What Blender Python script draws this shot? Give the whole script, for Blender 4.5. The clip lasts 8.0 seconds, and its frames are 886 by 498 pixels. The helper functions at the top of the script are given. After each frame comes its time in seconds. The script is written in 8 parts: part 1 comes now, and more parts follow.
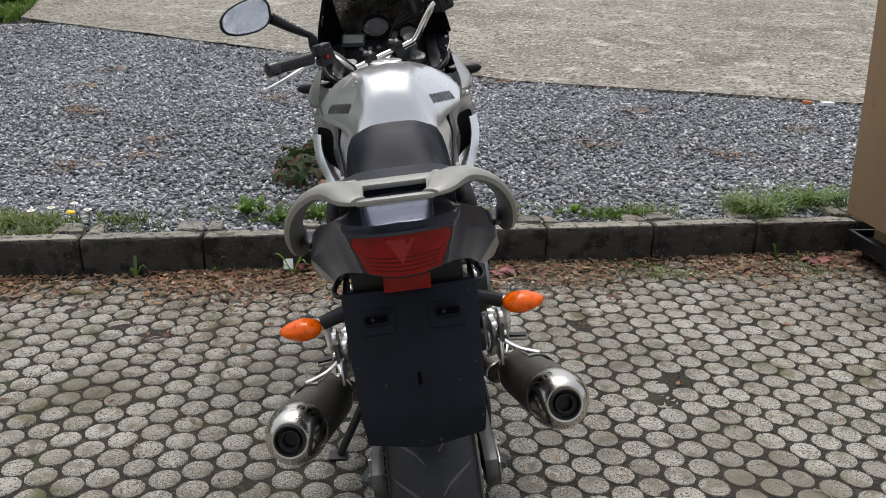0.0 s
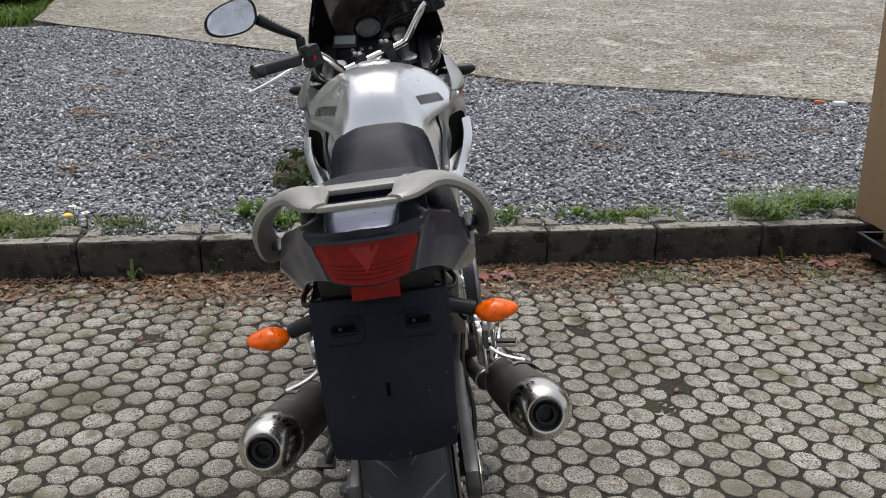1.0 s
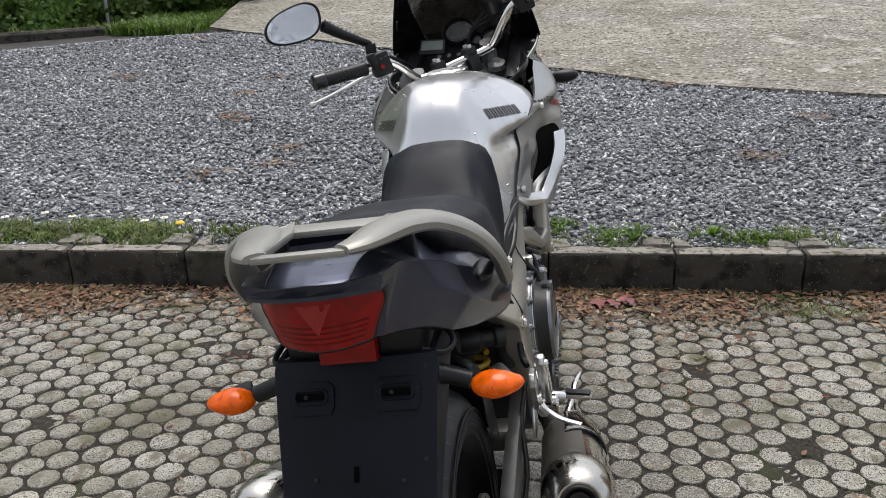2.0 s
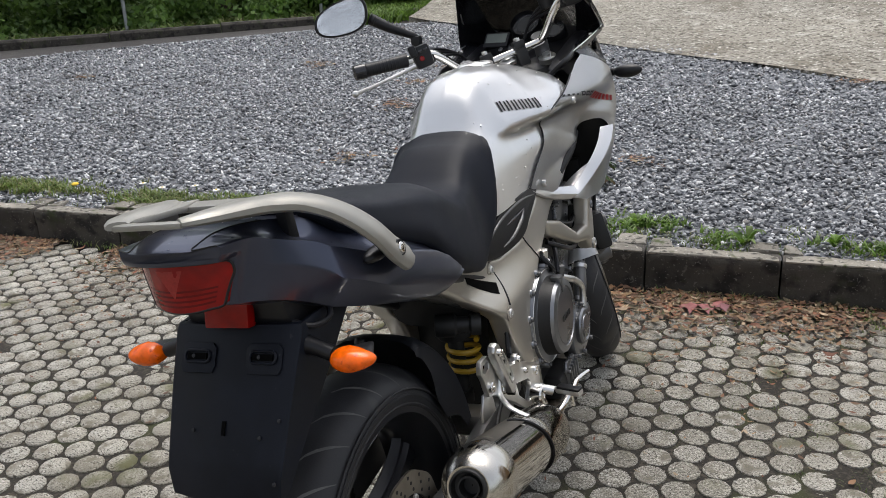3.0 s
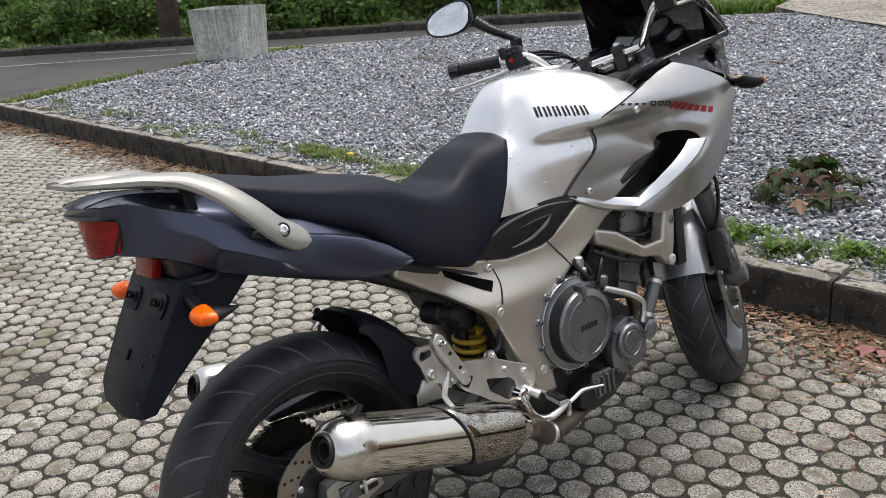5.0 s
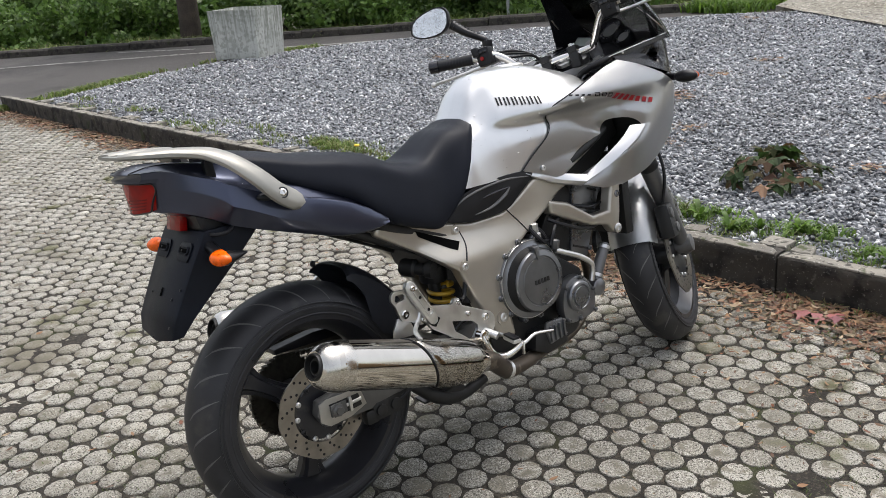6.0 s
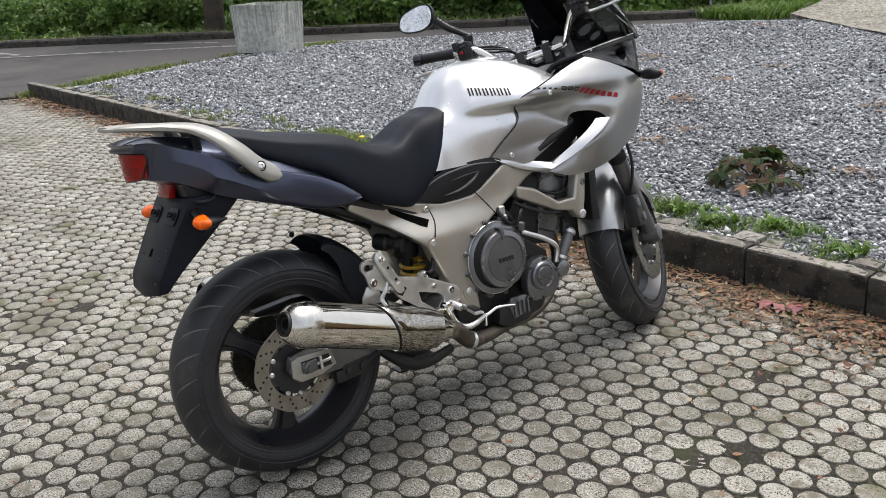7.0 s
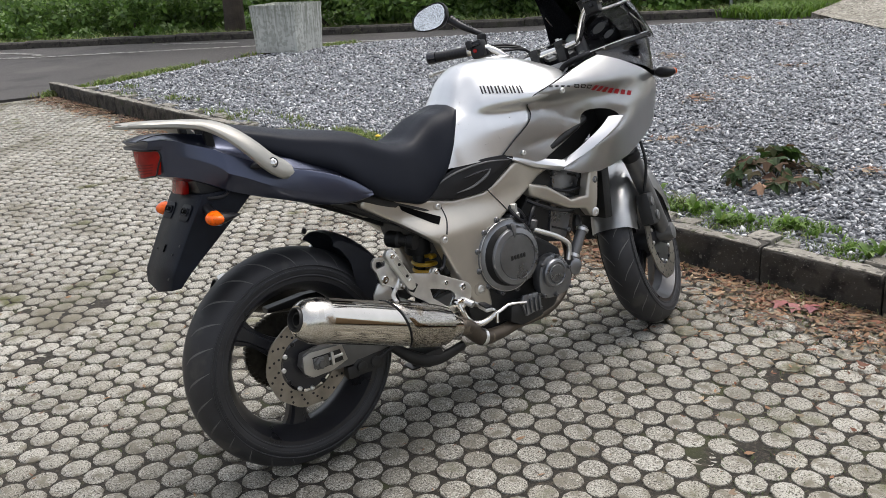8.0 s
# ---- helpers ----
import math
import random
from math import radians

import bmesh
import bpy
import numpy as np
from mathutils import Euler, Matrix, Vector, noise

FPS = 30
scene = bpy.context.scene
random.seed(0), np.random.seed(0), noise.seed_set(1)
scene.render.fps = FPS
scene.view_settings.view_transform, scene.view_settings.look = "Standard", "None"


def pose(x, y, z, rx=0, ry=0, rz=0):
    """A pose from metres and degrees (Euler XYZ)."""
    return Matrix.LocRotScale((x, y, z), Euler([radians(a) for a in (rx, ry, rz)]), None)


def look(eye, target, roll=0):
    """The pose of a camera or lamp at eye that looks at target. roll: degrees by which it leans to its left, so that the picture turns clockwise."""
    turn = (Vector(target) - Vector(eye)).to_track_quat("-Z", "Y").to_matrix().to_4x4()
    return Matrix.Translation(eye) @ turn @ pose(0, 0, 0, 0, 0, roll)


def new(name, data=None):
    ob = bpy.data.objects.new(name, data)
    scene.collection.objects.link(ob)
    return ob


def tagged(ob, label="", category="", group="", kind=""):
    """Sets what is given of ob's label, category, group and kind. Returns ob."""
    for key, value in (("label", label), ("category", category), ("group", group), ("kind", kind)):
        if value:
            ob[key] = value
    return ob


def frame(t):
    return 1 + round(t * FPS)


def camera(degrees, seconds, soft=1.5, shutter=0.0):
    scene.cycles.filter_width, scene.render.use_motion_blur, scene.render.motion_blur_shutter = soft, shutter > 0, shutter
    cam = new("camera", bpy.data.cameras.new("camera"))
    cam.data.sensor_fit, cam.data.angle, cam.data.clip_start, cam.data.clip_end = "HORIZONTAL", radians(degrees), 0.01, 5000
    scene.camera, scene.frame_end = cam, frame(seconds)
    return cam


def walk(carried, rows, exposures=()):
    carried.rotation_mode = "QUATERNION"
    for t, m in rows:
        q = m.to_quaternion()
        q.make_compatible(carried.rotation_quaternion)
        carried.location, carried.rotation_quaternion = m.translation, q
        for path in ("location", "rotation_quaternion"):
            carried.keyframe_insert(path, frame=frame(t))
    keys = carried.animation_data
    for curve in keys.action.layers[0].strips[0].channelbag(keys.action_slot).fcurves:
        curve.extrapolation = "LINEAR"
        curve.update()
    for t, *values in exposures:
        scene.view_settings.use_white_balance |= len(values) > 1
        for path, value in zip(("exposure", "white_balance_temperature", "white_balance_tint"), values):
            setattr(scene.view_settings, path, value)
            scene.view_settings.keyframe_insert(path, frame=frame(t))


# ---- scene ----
cam = camera(53.8, 8.0, soft=0.35, shutter=0.0)
PATH = [
    (0, (0.137, 0.073, 1.357), (0.056, 1.954, 0.683), 1.2),
    (0.5, (0.153, 0.073, 1.359), (0.072, 1.954, 0.684), 1.2),
    (1, (0.207, 0.123, 1.352), (0.089, 2.003, 0.679), 0.8),
    (1.5, (0.316, 0.308, 1.342), (0.013, 2.168, 0.671), -0.8),
    (2, (0.421, 0.426, 1.335), (-0.086, 2.241, 0.664), -1.4),
    (2.2, (0.497, 0.456, 1.327), (-0.127, 2.234, 0.655), -1.8),
    (3.3, (0.962, 0.636, 1.336), (-0.044, 2.227, 0.66), -2.5),
    (3.5, (0.982, 0.727, 1.328), (-0.051, 2.301, 0.652), -2.3),
    (4, (1.049, 0.899, 1.341), (-0.209, 2.299, 0.665), -2.6),
    (4.5, (1.28, 1.014, 1.334), (-0.198, 2.186, 0.669), -3.5),
    (4.7, (1.393, 1.042, 1.336), (-0.163, 2.114, 0.68), -3.5),
    (5.8, (1.89, 0.895, 1.38), (0.289, 1.895, 0.721), -4.3),
    (6, (1.956, 0.887, 1.387), (0.351, 1.882, 0.728), -4.3),
    (6.5, (2.113, 0.897, 1.384), (0.498, 1.876, 0.728), -3.5),
    (7, (2.213, 0.896, 1.381), (0.582, 1.851, 0.726), -3.0),
    (7.5, (2.236, 0.896, 1.377), (0.591, 1.828, 0.724), -3.1),
    (8, (2.233, 0.908, 1.374), (0.58, 1.826, 0.722), -3.2),

]
walk(cam, [(t, look(eye, target, roll)) for t, eye, target, roll in PATH], [(0.0, 0.49, 6500, 10), (2.2, 0.57, 6500, 10), (4.5, 0.84, 6500, 10), (6.5, 0.92, 6500, 10), (8.0, 0.92, 6500, 10)])

# ---- light: an overcast day, soft light from high over the road ----
world = bpy.data.worlds.new("overcast_sky")
scene.world = world
world.use_nodes = True
wn, wl = world.node_tree.nodes, world.node_tree.links
sky = wn.new("ShaderNodeTexSky")
sky.sky_type = "NISHITA"
sky.sun_disc = False
sky.sun_elevation, sky.sun_rotation = radians(72), radians(341.6)
sky.air_density, sky.dust_density, sky.ozone_density = 1.0, 4.0, 0.6
grey = wn.new("ShaderNodeHueSaturation")
grey.inputs["Saturation"].default_value = 0.42
wl.new(sky.outputs[0], grey.inputs["Color"])
wl.new(grey.outputs[0], wn["Background"].inputs["Color"])
wn["Background"].inputs["Strength"].default_value = 0.15
sun = new("sun", bpy.data.lights.new("sun", "SUN"))
sun.data.energy, sun.data.angle, sun.data.color = 0.85, radians(40), (1.0, 0.98, 0.955)
sun.matrix_world = look((-1.46, 4.40, 14.27), (0, 0, 0))

# ---- helpers for meshes ----
def link_mesh(name, verts, faces, material, parent=None, smooth=False):
    me = bpy.data.meshes.new(name)
    me.from_pydata([tuple(v) for v in verts], [], [tuple(int(i) for i in q) for q in faces])
    me.materials.append(material)
    me.update()
    if smooth:
        me.polygons.foreach_set("use_smooth", [True] * len(me.polygons))
    ob = new(name, me)
    ob.parent = parent
    return ob


def big_mesh(name, verts, tris, material, parent=None):
    """A large mesh out of arrays: verts (n, 3), tris (m, k)."""
    me = bpy.data.meshes.new(name)
    k = tris.shape[1]
    me.vertices.add(len(verts))
    me.vertices.foreach_set("co", np.asarray(verts, dtype=np.float32).ravel())
    me.loops.add(tris.size)
    me.loops.foreach_set("vertex_index", tris.astype(np.int32).ravel())
    me.polygons.add(len(tris))
    me.polygons.foreach_set("loop_start", np.arange(0, tris.size, k, dtype=np.int32))
    me.materials.append(material)
    me.update(calc_edges=True)
    ob = new(name, me)
    ob.parent = parent
    return ob


def part(name, bm, material, parent, label="", smooth=True):
    bmesh.ops.recalc_face_normals(bm, faces=bm.faces)
    me = bpy.data.meshes.new(name)
    bm.to_mesh(me)
    bm.free()
    me.materials.append(material)
    if smooth:
        me.polygons.foreach_set("use_smooth", [True] * len(me.polygons))
        me.set_sharp_from_angle(angle=radians(38))
    ob = new(name, me)
    ob.parent = parent
    if label:
        ob["label"] = label
    return ob


def thing(name, label, category, m=None, group="", kind=""):
    ob = new(name)
    ob.empty_display_size = 0.1
    if m is not None:
        ob.matrix_world = m
    return tagged(ob, label, category, group, kind)


def spline(points, n, closed=False):
    """Catmull-Rom through points, n samples."""
    p = np.asarray(points, dtype=float)
    k = len(p)
    if k < 3 and not closed:
        s = np.linspace(0, 1, n)[:, None]
        return p[0] * (1 - s) + p[-1] * s
    out = []
    spans = k if closed else k - 1
    for s in np.linspace(0, spans, n, endpoint=not closed):
        i = min(int(s), spans - 1)
        u = s - i
        if closed:
            a, b, c, d = p[(i - 1) % k], p[i % k], p[(i + 1) % k], p[(i + 2) % k]
        else:
            a, b, c, d = p[max(i - 1, 0)], p[i], p[i + 1], p[min(i + 2, k - 1)]
        out.append(0.5 * (2 * b + (c - a) * u + (2 * a - 5 * b + 4 * c - d) * u * u + (3 * b - a - 3 * c + d) * u ** 3))
    return np.array(out)


def rings_mesh(rings, closed=True, caps=True):
    bm = bmesh.new()
    vs = [[bm.verts.new(p) for p in ring] for ring in rings]
    n = len(vs[0])
    for a, b in zip(vs, vs[1:]):
        for i in range(n if closed else n - 1):
            j = (i + 1) % n
            try:
                bm.faces.new((a[i], a[j], b[j], b[i]))
            except ValueError:
                pass
    if caps and closed:
        bm.faces.new(vs[0][::-1])
        bm.faces.new(vs[-1])
    return bm


def sections_at(sections, y):
    """The half profile of a body at the station y, by splines along it."""
    ys = np.array([s[0] for s in sections])
    pr = np.array([s[1] for s in sections], dtype=float)
    i = int(np.clip(np.searchsorted(ys, y) - 1, 0, len(ys) - 2))
    u = (y - ys[i]) / (ys[i + 1] - ys[i])
    a, b, c, d = pr[max(i - 1, 0)], pr[i], pr[i + 1], pr[min(i + 2, len(ys) - 1)]
    return 0.5 * (2 * b + (c - a) * u + (2 * a - 5 * b + 4 * c - d) * u * u + (3 * b - a - 3 * c + d) * u ** 3)


def loft(sections, ny=28, nz=20, crisp=False):
    """A body symmetric about x = 0, from stations (y, half profile from the top's middle to the bottom)."""
    rings = []
    for y in np.linspace(sections[0][0], sections[-1][0], ny):
        half = sections_at(sections, y) if crisp else spline(sections_at(sections, y), nz)
        half[:, 0] = np.maximum(half[:, 0], 0)
        right = [(x, y, z) for x, z in half]
        left = [(-x, y, z) for x, z in half[::-1]]
        if half[0][0] < 1e-4:
            left = left[:-1]
        if half[-1][0] < 1e-4:
            left = left[1:]
        rings.append(right + left)
    return rings_mesh(rings)


def side_x(sections, y, z):
    """How far out the body's side lies at (y, z)."""
    y = min(max(y, sections[0][0]), sections[-1][0])
    p = spline(sections_at(sections, y), 60)[::-1]
    return float(np.interp(z, p[:, 1], p[:, 0]))


def bevelled(bm, width, segments=2, angle=35):
    bm.normal_update()
    edges = [e for e in bm.edges if len(e.link_faces) == 2 and e.calc_face_angle(0) > radians(angle)]
    if width > 0:
        bmesh.ops.bevel(bm, geom=edges, offset=width, segments=segments, profile=0.6, affect="EDGES", clamp_overlap=True)
    return bm


def prism(outline, x0, x1, bevel=0.004, axis="x", segments=2):
    """An outline in (y, z), drawn out from x0 to x1, with rounded edges."""
    bm = bmesh.new()
    put = {"x": lambda a, b, c: (c, a, b), "y": lambda a, b, c: (a, c, b), "z": lambda a, b, c: (a, b, c)}[axis]
    lo = [bm.verts.new(put(a, b, x0)) for a, b in outline]
    hi = [bm.verts.new(put(a, b, x1)) for a, b in outline]
    bm.faces.new(lo[::-1])
    bm.faces.new(hi)
    n = len(outline)
    for i in range(n):
        j = (i + 1) % n
        bm.faces.new((lo[i], lo[j], hi[j], hi[i]))
    bmesh.ops.recalc_face_normals(bm, faces=bm.faces)
    return bevelled(bm, bevel, segments)


def box(cx, cy, cz, sx, sy, sz, bevel=0.004, m=None):
    bm = prism([(cy - sy / 2, cz - sz / 2), (cy + sy / 2, cz - sz / 2), (cy + sy / 2, cz + sz / 2), (cy - sy / 2, cz + sz / 2)], cx - sx / 2, cx + sx / 2, bevel)
    if m is not None:
        bm.transform(m)
    return bm


def frame_along(path):
    """Tangents and two side vectors along a path."""
    p = np.asarray(path, dtype=float)
    t = np.gradient(p, axis=0)
    t /= np.linalg.norm(t, axis=1)[:, None] + 1e-12
    up = np.array([0.0, 0.0, 1.0]) if abs(t[0][2]) < 0.9 else np.array([1.0, 0.0, 0.0])
    a = np.cross(t[0], up)
    a /= np.linalg.norm(a)
    out = []
    for k in range(len(p)):
        a = a - t[k] * np.dot(a, t[k])
        a /= np.linalg.norm(a)
        out.append((p[k], a, np.cross(t[k], a)))
    return out


def tube(points, radius, n=24, sides=12, smooth_path=True, flat=1.0, closed=False):
    """A round bar along points; radius: a number or one for each point; flat squeezes it across."""
    p = spline(points, n) if smooth_path else np.asarray(points, dtype=float)
    rad = np.interp(np.linspace(0, 1, len(p)), np.linspace(0, 1, len(radius)), radius) if hasattr(radius, "__len__") else np.full(len(p), radius)
    rings = []
    for (c, a, b), r in zip(frame_along(p), rad):
        rings.append([c + r * (math.cos(q) * a + flat * math.sin(q) * b) for q in np.linspace(0, 2 * math.pi, sides, endpoint=False)])
    return rings_mesh(rings)


def lathe(profile, origin, axis, sides=32, caps=True):
    """A turned body: profile of (radius, distance along the axis)."""
    o, w = Vector(origin), Vector(axis).normalized()
    u = w.orthogonal().normalized()
    v = w.cross(u)
    rings = []
    for r, h in profile:
        r = max(r, 0.0002)
        rings.append([o + w * h + r * (math.cos(q) * u + math.sin(q) * v) for q in np.linspace(0, 2 * math.pi, sides, endpoint=False)])
    return rings_mesh(rings, True, caps)


def blob(centre, size, m=None, rings=10, sides=16):
    bm = bmesh.new()
    bmesh.ops.create_uvsphere(bm, u_segments=sides, v_segments=rings, radius=1)
    bm.transform(Matrix.Translation(centre) @ (m or Matrix()) @ Matrix.Diagonal((*size, 1)))
    return bm


def merge(*meshes):
    out = bmesh.new()
    for b in meshes:
        me = bpy.data.meshes.new("piece")
        b.to_mesh(me)
        b.free()
        out.from_mesh(me)
        bpy.data.meshes.remove(me)
    return out


# ---- materials ----
def material(name, colour, rough=0.5, metal=0.0, vary=0.15, scale=20.0, fine=200.0, bump=0.1, coat=0.0, spots=None, rough_vary=0.15, bump_scale=None, depth=0.001, spec=0.5):
    """A surface with a coarse stain and a fine grain at real size. spots: (colour, threshold, scale)."""
    m = bpy.data.materials.new(name)
    m.use_nodes = True
    nt = m.node_tree
    n, l = nt.nodes, nt.links
    b = n["Principled BSDF"]
    co = n.new("ShaderNodeTexCoord")
    coarse, grain = n.new("ShaderNodeTexNoise"), n.new("ShaderNodeTexNoise")
    coarse.inputs["Scale"].default_value, coarse.inputs["Detail"].default_value = scale, 6
    grain.inputs["Scale"].default_value, grain.inputs["Detail"].default_value = bump_scale or fine, 4
    for t in (coarse, grain):
        l.new(co.outputs["Object"], t.inputs["Vector"])
    ramp = n.new("ShaderNodeMapRange")
    ramp.inputs["From Min"].default_value, ramp.inputs["From Max"].default_value = 0.3, 0.7
    ramp.inputs["To Min"].default_value, ramp.inputs["To Max"].default_value = 1 - vary, 1 + vary
    l.new(coarse.outputs[0], ramp.inputs["Value"])
    mul = n.new("ShaderNodeVectorMath")
    mul.operation = "SCALE"
    mul.inputs[0].default_value = colour
    l.new(ramp.outputs[0], mul.inputs["Scale"])
    last = mul.outputs[0]
    if spots:
        sc, th, ss = spots
        sp = n.new("ShaderNodeTexNoise")
        sp.inputs["Scale"].default_value, sp.inputs["Detail"].default_value = ss, 5
        l.new(co.outputs["Object"], sp.inputs["Vector"])
        sr = n.new("ShaderNodeMapRange")
        sr.inputs["From Min"].default_value, sr.inputs["From Max"].default_value = th, th + 0.08
        l.new(sp.outputs[0], sr.inputs["Value"])
        mix = n.new("ShaderNodeMix")
        mix.data_type = "RGBA"
        l.new(sr.outputs[0], mix.inputs[0])
        l.new(last, mix.inputs["A"])
        mix.inputs["B"].default_value = (*sc, 1)
        last = mix.outputs["Result"]
    l.new(last, b.inputs["Base Color"])
    rr = n.new("ShaderNodeMapRange")
    rr.inputs["To Min"].default_value, rr.inputs["To Max"].default_value = max(rough - rough_vary, 0.02), min(rough + rough_vary, 1)
    l.new(coarse.outputs[0], rr.inputs["Value"])
    l.new(rr.outputs[0], b.inputs["Roughness"])
    b.inputs["Metallic"].default_value = metal
    b.inputs["Coat Weight"].default_value = coat
    b.inputs["Coat Roughness"].default_value = 0.03
    b.inputs["Specular IOR Level"].default_value = spec
    if bump:
        bu = n.new("ShaderNodeBump")
        bu.inputs["Strength"].default_value, bu.inputs["Distance"].default_value = bump, depth
        l.new(grain.outputs[0], bu.inputs["Height"])
        l.new(bu.outputs[0], b.inputs["Normal"])
    return m


def varied(name, colours, rough=0.8, bump=0.3, grain=150.0, speckle=None, dark=0.6, coarse=2.5):
    """Pieces that differ: each piece takes its own colour from the ramp, by object and by island."""
    m = bpy.data.materials.new(name)
    m.use_nodes = True
    nt = m.node_tree
    n, l = nt.nodes, nt.links
    b = n["Principled BSDF"]
    info, geo, co = n.new("ShaderNodeObjectInfo"), n.new("ShaderNodeNewGeometry"), n.new("ShaderNodeTexCoord")
    add = n.new("ShaderNodeMath")
    l.new(info.outputs["Random"], add.inputs[0])
    l.new(geo.outputs["Random Per Island"], add.inputs[1])
    fr = n.new("ShaderNodeMath")
    fr.operation = "FRACT"
    l.new(add.outputs[0], fr.inputs[0])
    ramp = n.new("ShaderNodeValToRGB")
    el = ramp.color_ramp.elements
    if len(colours) == 1:
        colours = colours * 2
    while len(el) < len(colours):
        el.new(0.5)
    for i, c in enumerate(colours):
        el[i].position = i / max(len(colours) - 1, 1)
        el[i].color = (*c, 1)
    l.new(fr.outputs[0], ramp.inputs[0])
    noise_a, noise_b = n.new("ShaderNodeTexNoise"), n.new("ShaderNodeTexNoise")
    noise_a.inputs["Scale"].default_value, noise_a.inputs["Detail"].default_value = coarse, 5
    noise_b.inputs["Scale"].default_value, noise_b.inputs["Detail"].default_value = grain, 4
    l.new(geo.outputs["Position"], noise_a.inputs["Vector"])
    l.new(geo.outputs["Position"], noise_b.inputs["Vector"])
    mr = n.new("ShaderNodeMapRange")
    mr.inputs["From Min"].default_value, mr.inputs["From Max"].default_value = 0.3, 0.7
    mr.inputs["To Min"].default_value, mr.inputs["To Max"].default_value = dark, 1.12
    l.new(noise_a.outputs[0], mr.inputs["Value"])
    mul = n.new("ShaderNodeVectorMath")
    mul.operation = "SCALE"
    l.new(ramp.outputs[0], mul.inputs[0])
    l.new(mr.outputs[0], mul.inputs["Scale"])
    last = mul.outputs[0]
    for sp in (speckle or []):
        sc, th, ss, soft_edge = sp
        tex = n.new("ShaderNodeTexNoise")
        tex.inputs["Scale"].default_value, tex.inputs["Detail"].default_value = ss, 6
        l.new(geo.outputs["Position"], tex.inputs["Vector"])
        sr = n.new("ShaderNodeMapRange")
        sr.inputs["From Min"].default_value, sr.inputs["From Max"].default_value = th, th + soft_edge
        l.new(tex.outputs[0], sr.inputs["Value"])
        mix = n.new("ShaderNodeMix")
        mix.data_type = "RGBA"
        l.new(sr.outputs[0], mix.inputs[0])
        l.new(last, mix.inputs["A"])
        mix.inputs["B"].default_value = (*sc, 1)
        last = mix.outputs["Result"]
    l.new(last, b.inputs["Base Color"])
    b.inputs["Roughness"].default_value = rough
    bu = n.new("ShaderNodeBump")
    bu.inputs["Strength"].default_value, bu.inputs["Distance"].default_value = bump, 0.002
    l.new(noise_b.outputs[0], bu.inputs["Height"])
    l.new(bu.outputs[0], b.inputs["Normal"])
    return m


PAVER = varied("weathered concrete paver", [(0.325, 0.305, 0.258), (0.425, 0.408, 0.355), (0.37, 0.352, 0.30), (0.46, 0.443, 0.39), (0.27, 0.252, 0.205), (0.44, 0.423, 0.37), (0.33, 0.31, 0.26)],
               0.92, 0.9, 520, [((0.105, 0.094, 0.073), 0.530, 300, 0.06), ((0.60, 0.585, 0.535), 0.60, 240, 0.05), ((0.045, 0.040, 0.030), 0.575, 140, 0.04), ((0.155, 0.138, 0.104), 0.53, 19, 0.14), ((0.13, 0.116, 0.082), 0.545, 1.5, 0.15), ((0.10, 0.098, 0.045), 0.59, 4.5, 0.12)], 0.74, 1.7)
worn = PAVER.node_tree                     # a darker, pitted oval stretch of pavers around the motorcycle
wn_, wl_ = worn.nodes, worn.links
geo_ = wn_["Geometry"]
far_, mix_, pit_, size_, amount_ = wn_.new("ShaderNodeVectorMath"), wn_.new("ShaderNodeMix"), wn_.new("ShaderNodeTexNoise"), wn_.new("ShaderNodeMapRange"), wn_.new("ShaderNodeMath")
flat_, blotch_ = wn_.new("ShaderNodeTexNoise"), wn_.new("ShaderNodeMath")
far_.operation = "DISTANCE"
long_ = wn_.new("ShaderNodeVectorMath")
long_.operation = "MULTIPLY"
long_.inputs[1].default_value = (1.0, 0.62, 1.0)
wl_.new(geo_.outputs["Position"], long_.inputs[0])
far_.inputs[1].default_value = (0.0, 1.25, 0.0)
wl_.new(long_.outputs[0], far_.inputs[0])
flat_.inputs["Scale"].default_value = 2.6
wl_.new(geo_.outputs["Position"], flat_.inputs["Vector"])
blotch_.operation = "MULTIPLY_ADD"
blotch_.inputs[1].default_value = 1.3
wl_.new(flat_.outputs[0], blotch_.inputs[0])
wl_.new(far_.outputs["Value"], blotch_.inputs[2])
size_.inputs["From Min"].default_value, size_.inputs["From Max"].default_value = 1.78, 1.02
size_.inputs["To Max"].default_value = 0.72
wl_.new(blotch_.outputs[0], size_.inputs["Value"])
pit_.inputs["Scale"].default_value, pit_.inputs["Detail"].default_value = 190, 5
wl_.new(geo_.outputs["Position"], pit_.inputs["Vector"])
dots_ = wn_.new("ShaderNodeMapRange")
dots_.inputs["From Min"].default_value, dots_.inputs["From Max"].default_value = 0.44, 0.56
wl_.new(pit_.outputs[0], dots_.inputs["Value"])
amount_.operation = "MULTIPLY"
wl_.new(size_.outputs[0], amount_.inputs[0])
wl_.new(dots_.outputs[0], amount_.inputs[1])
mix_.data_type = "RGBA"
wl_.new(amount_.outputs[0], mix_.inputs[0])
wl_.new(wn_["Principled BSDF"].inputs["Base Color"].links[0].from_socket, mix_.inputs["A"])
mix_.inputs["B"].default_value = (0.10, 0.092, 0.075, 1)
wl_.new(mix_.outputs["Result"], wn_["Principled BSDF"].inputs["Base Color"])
SOIL = varied("dark joint soil", [(0.020, 0.0165, 0.012)], 0.97, 1.0, 260, [((0.045, 0.037, 0.026), 0.53, 70, 0.08), ((0.030, 0.034, 0.010), 0.57, 5.0, 0.10), ((0.085, 0.070, 0.048), 0.62, 190, 0.05)], 0.6, 3.0)
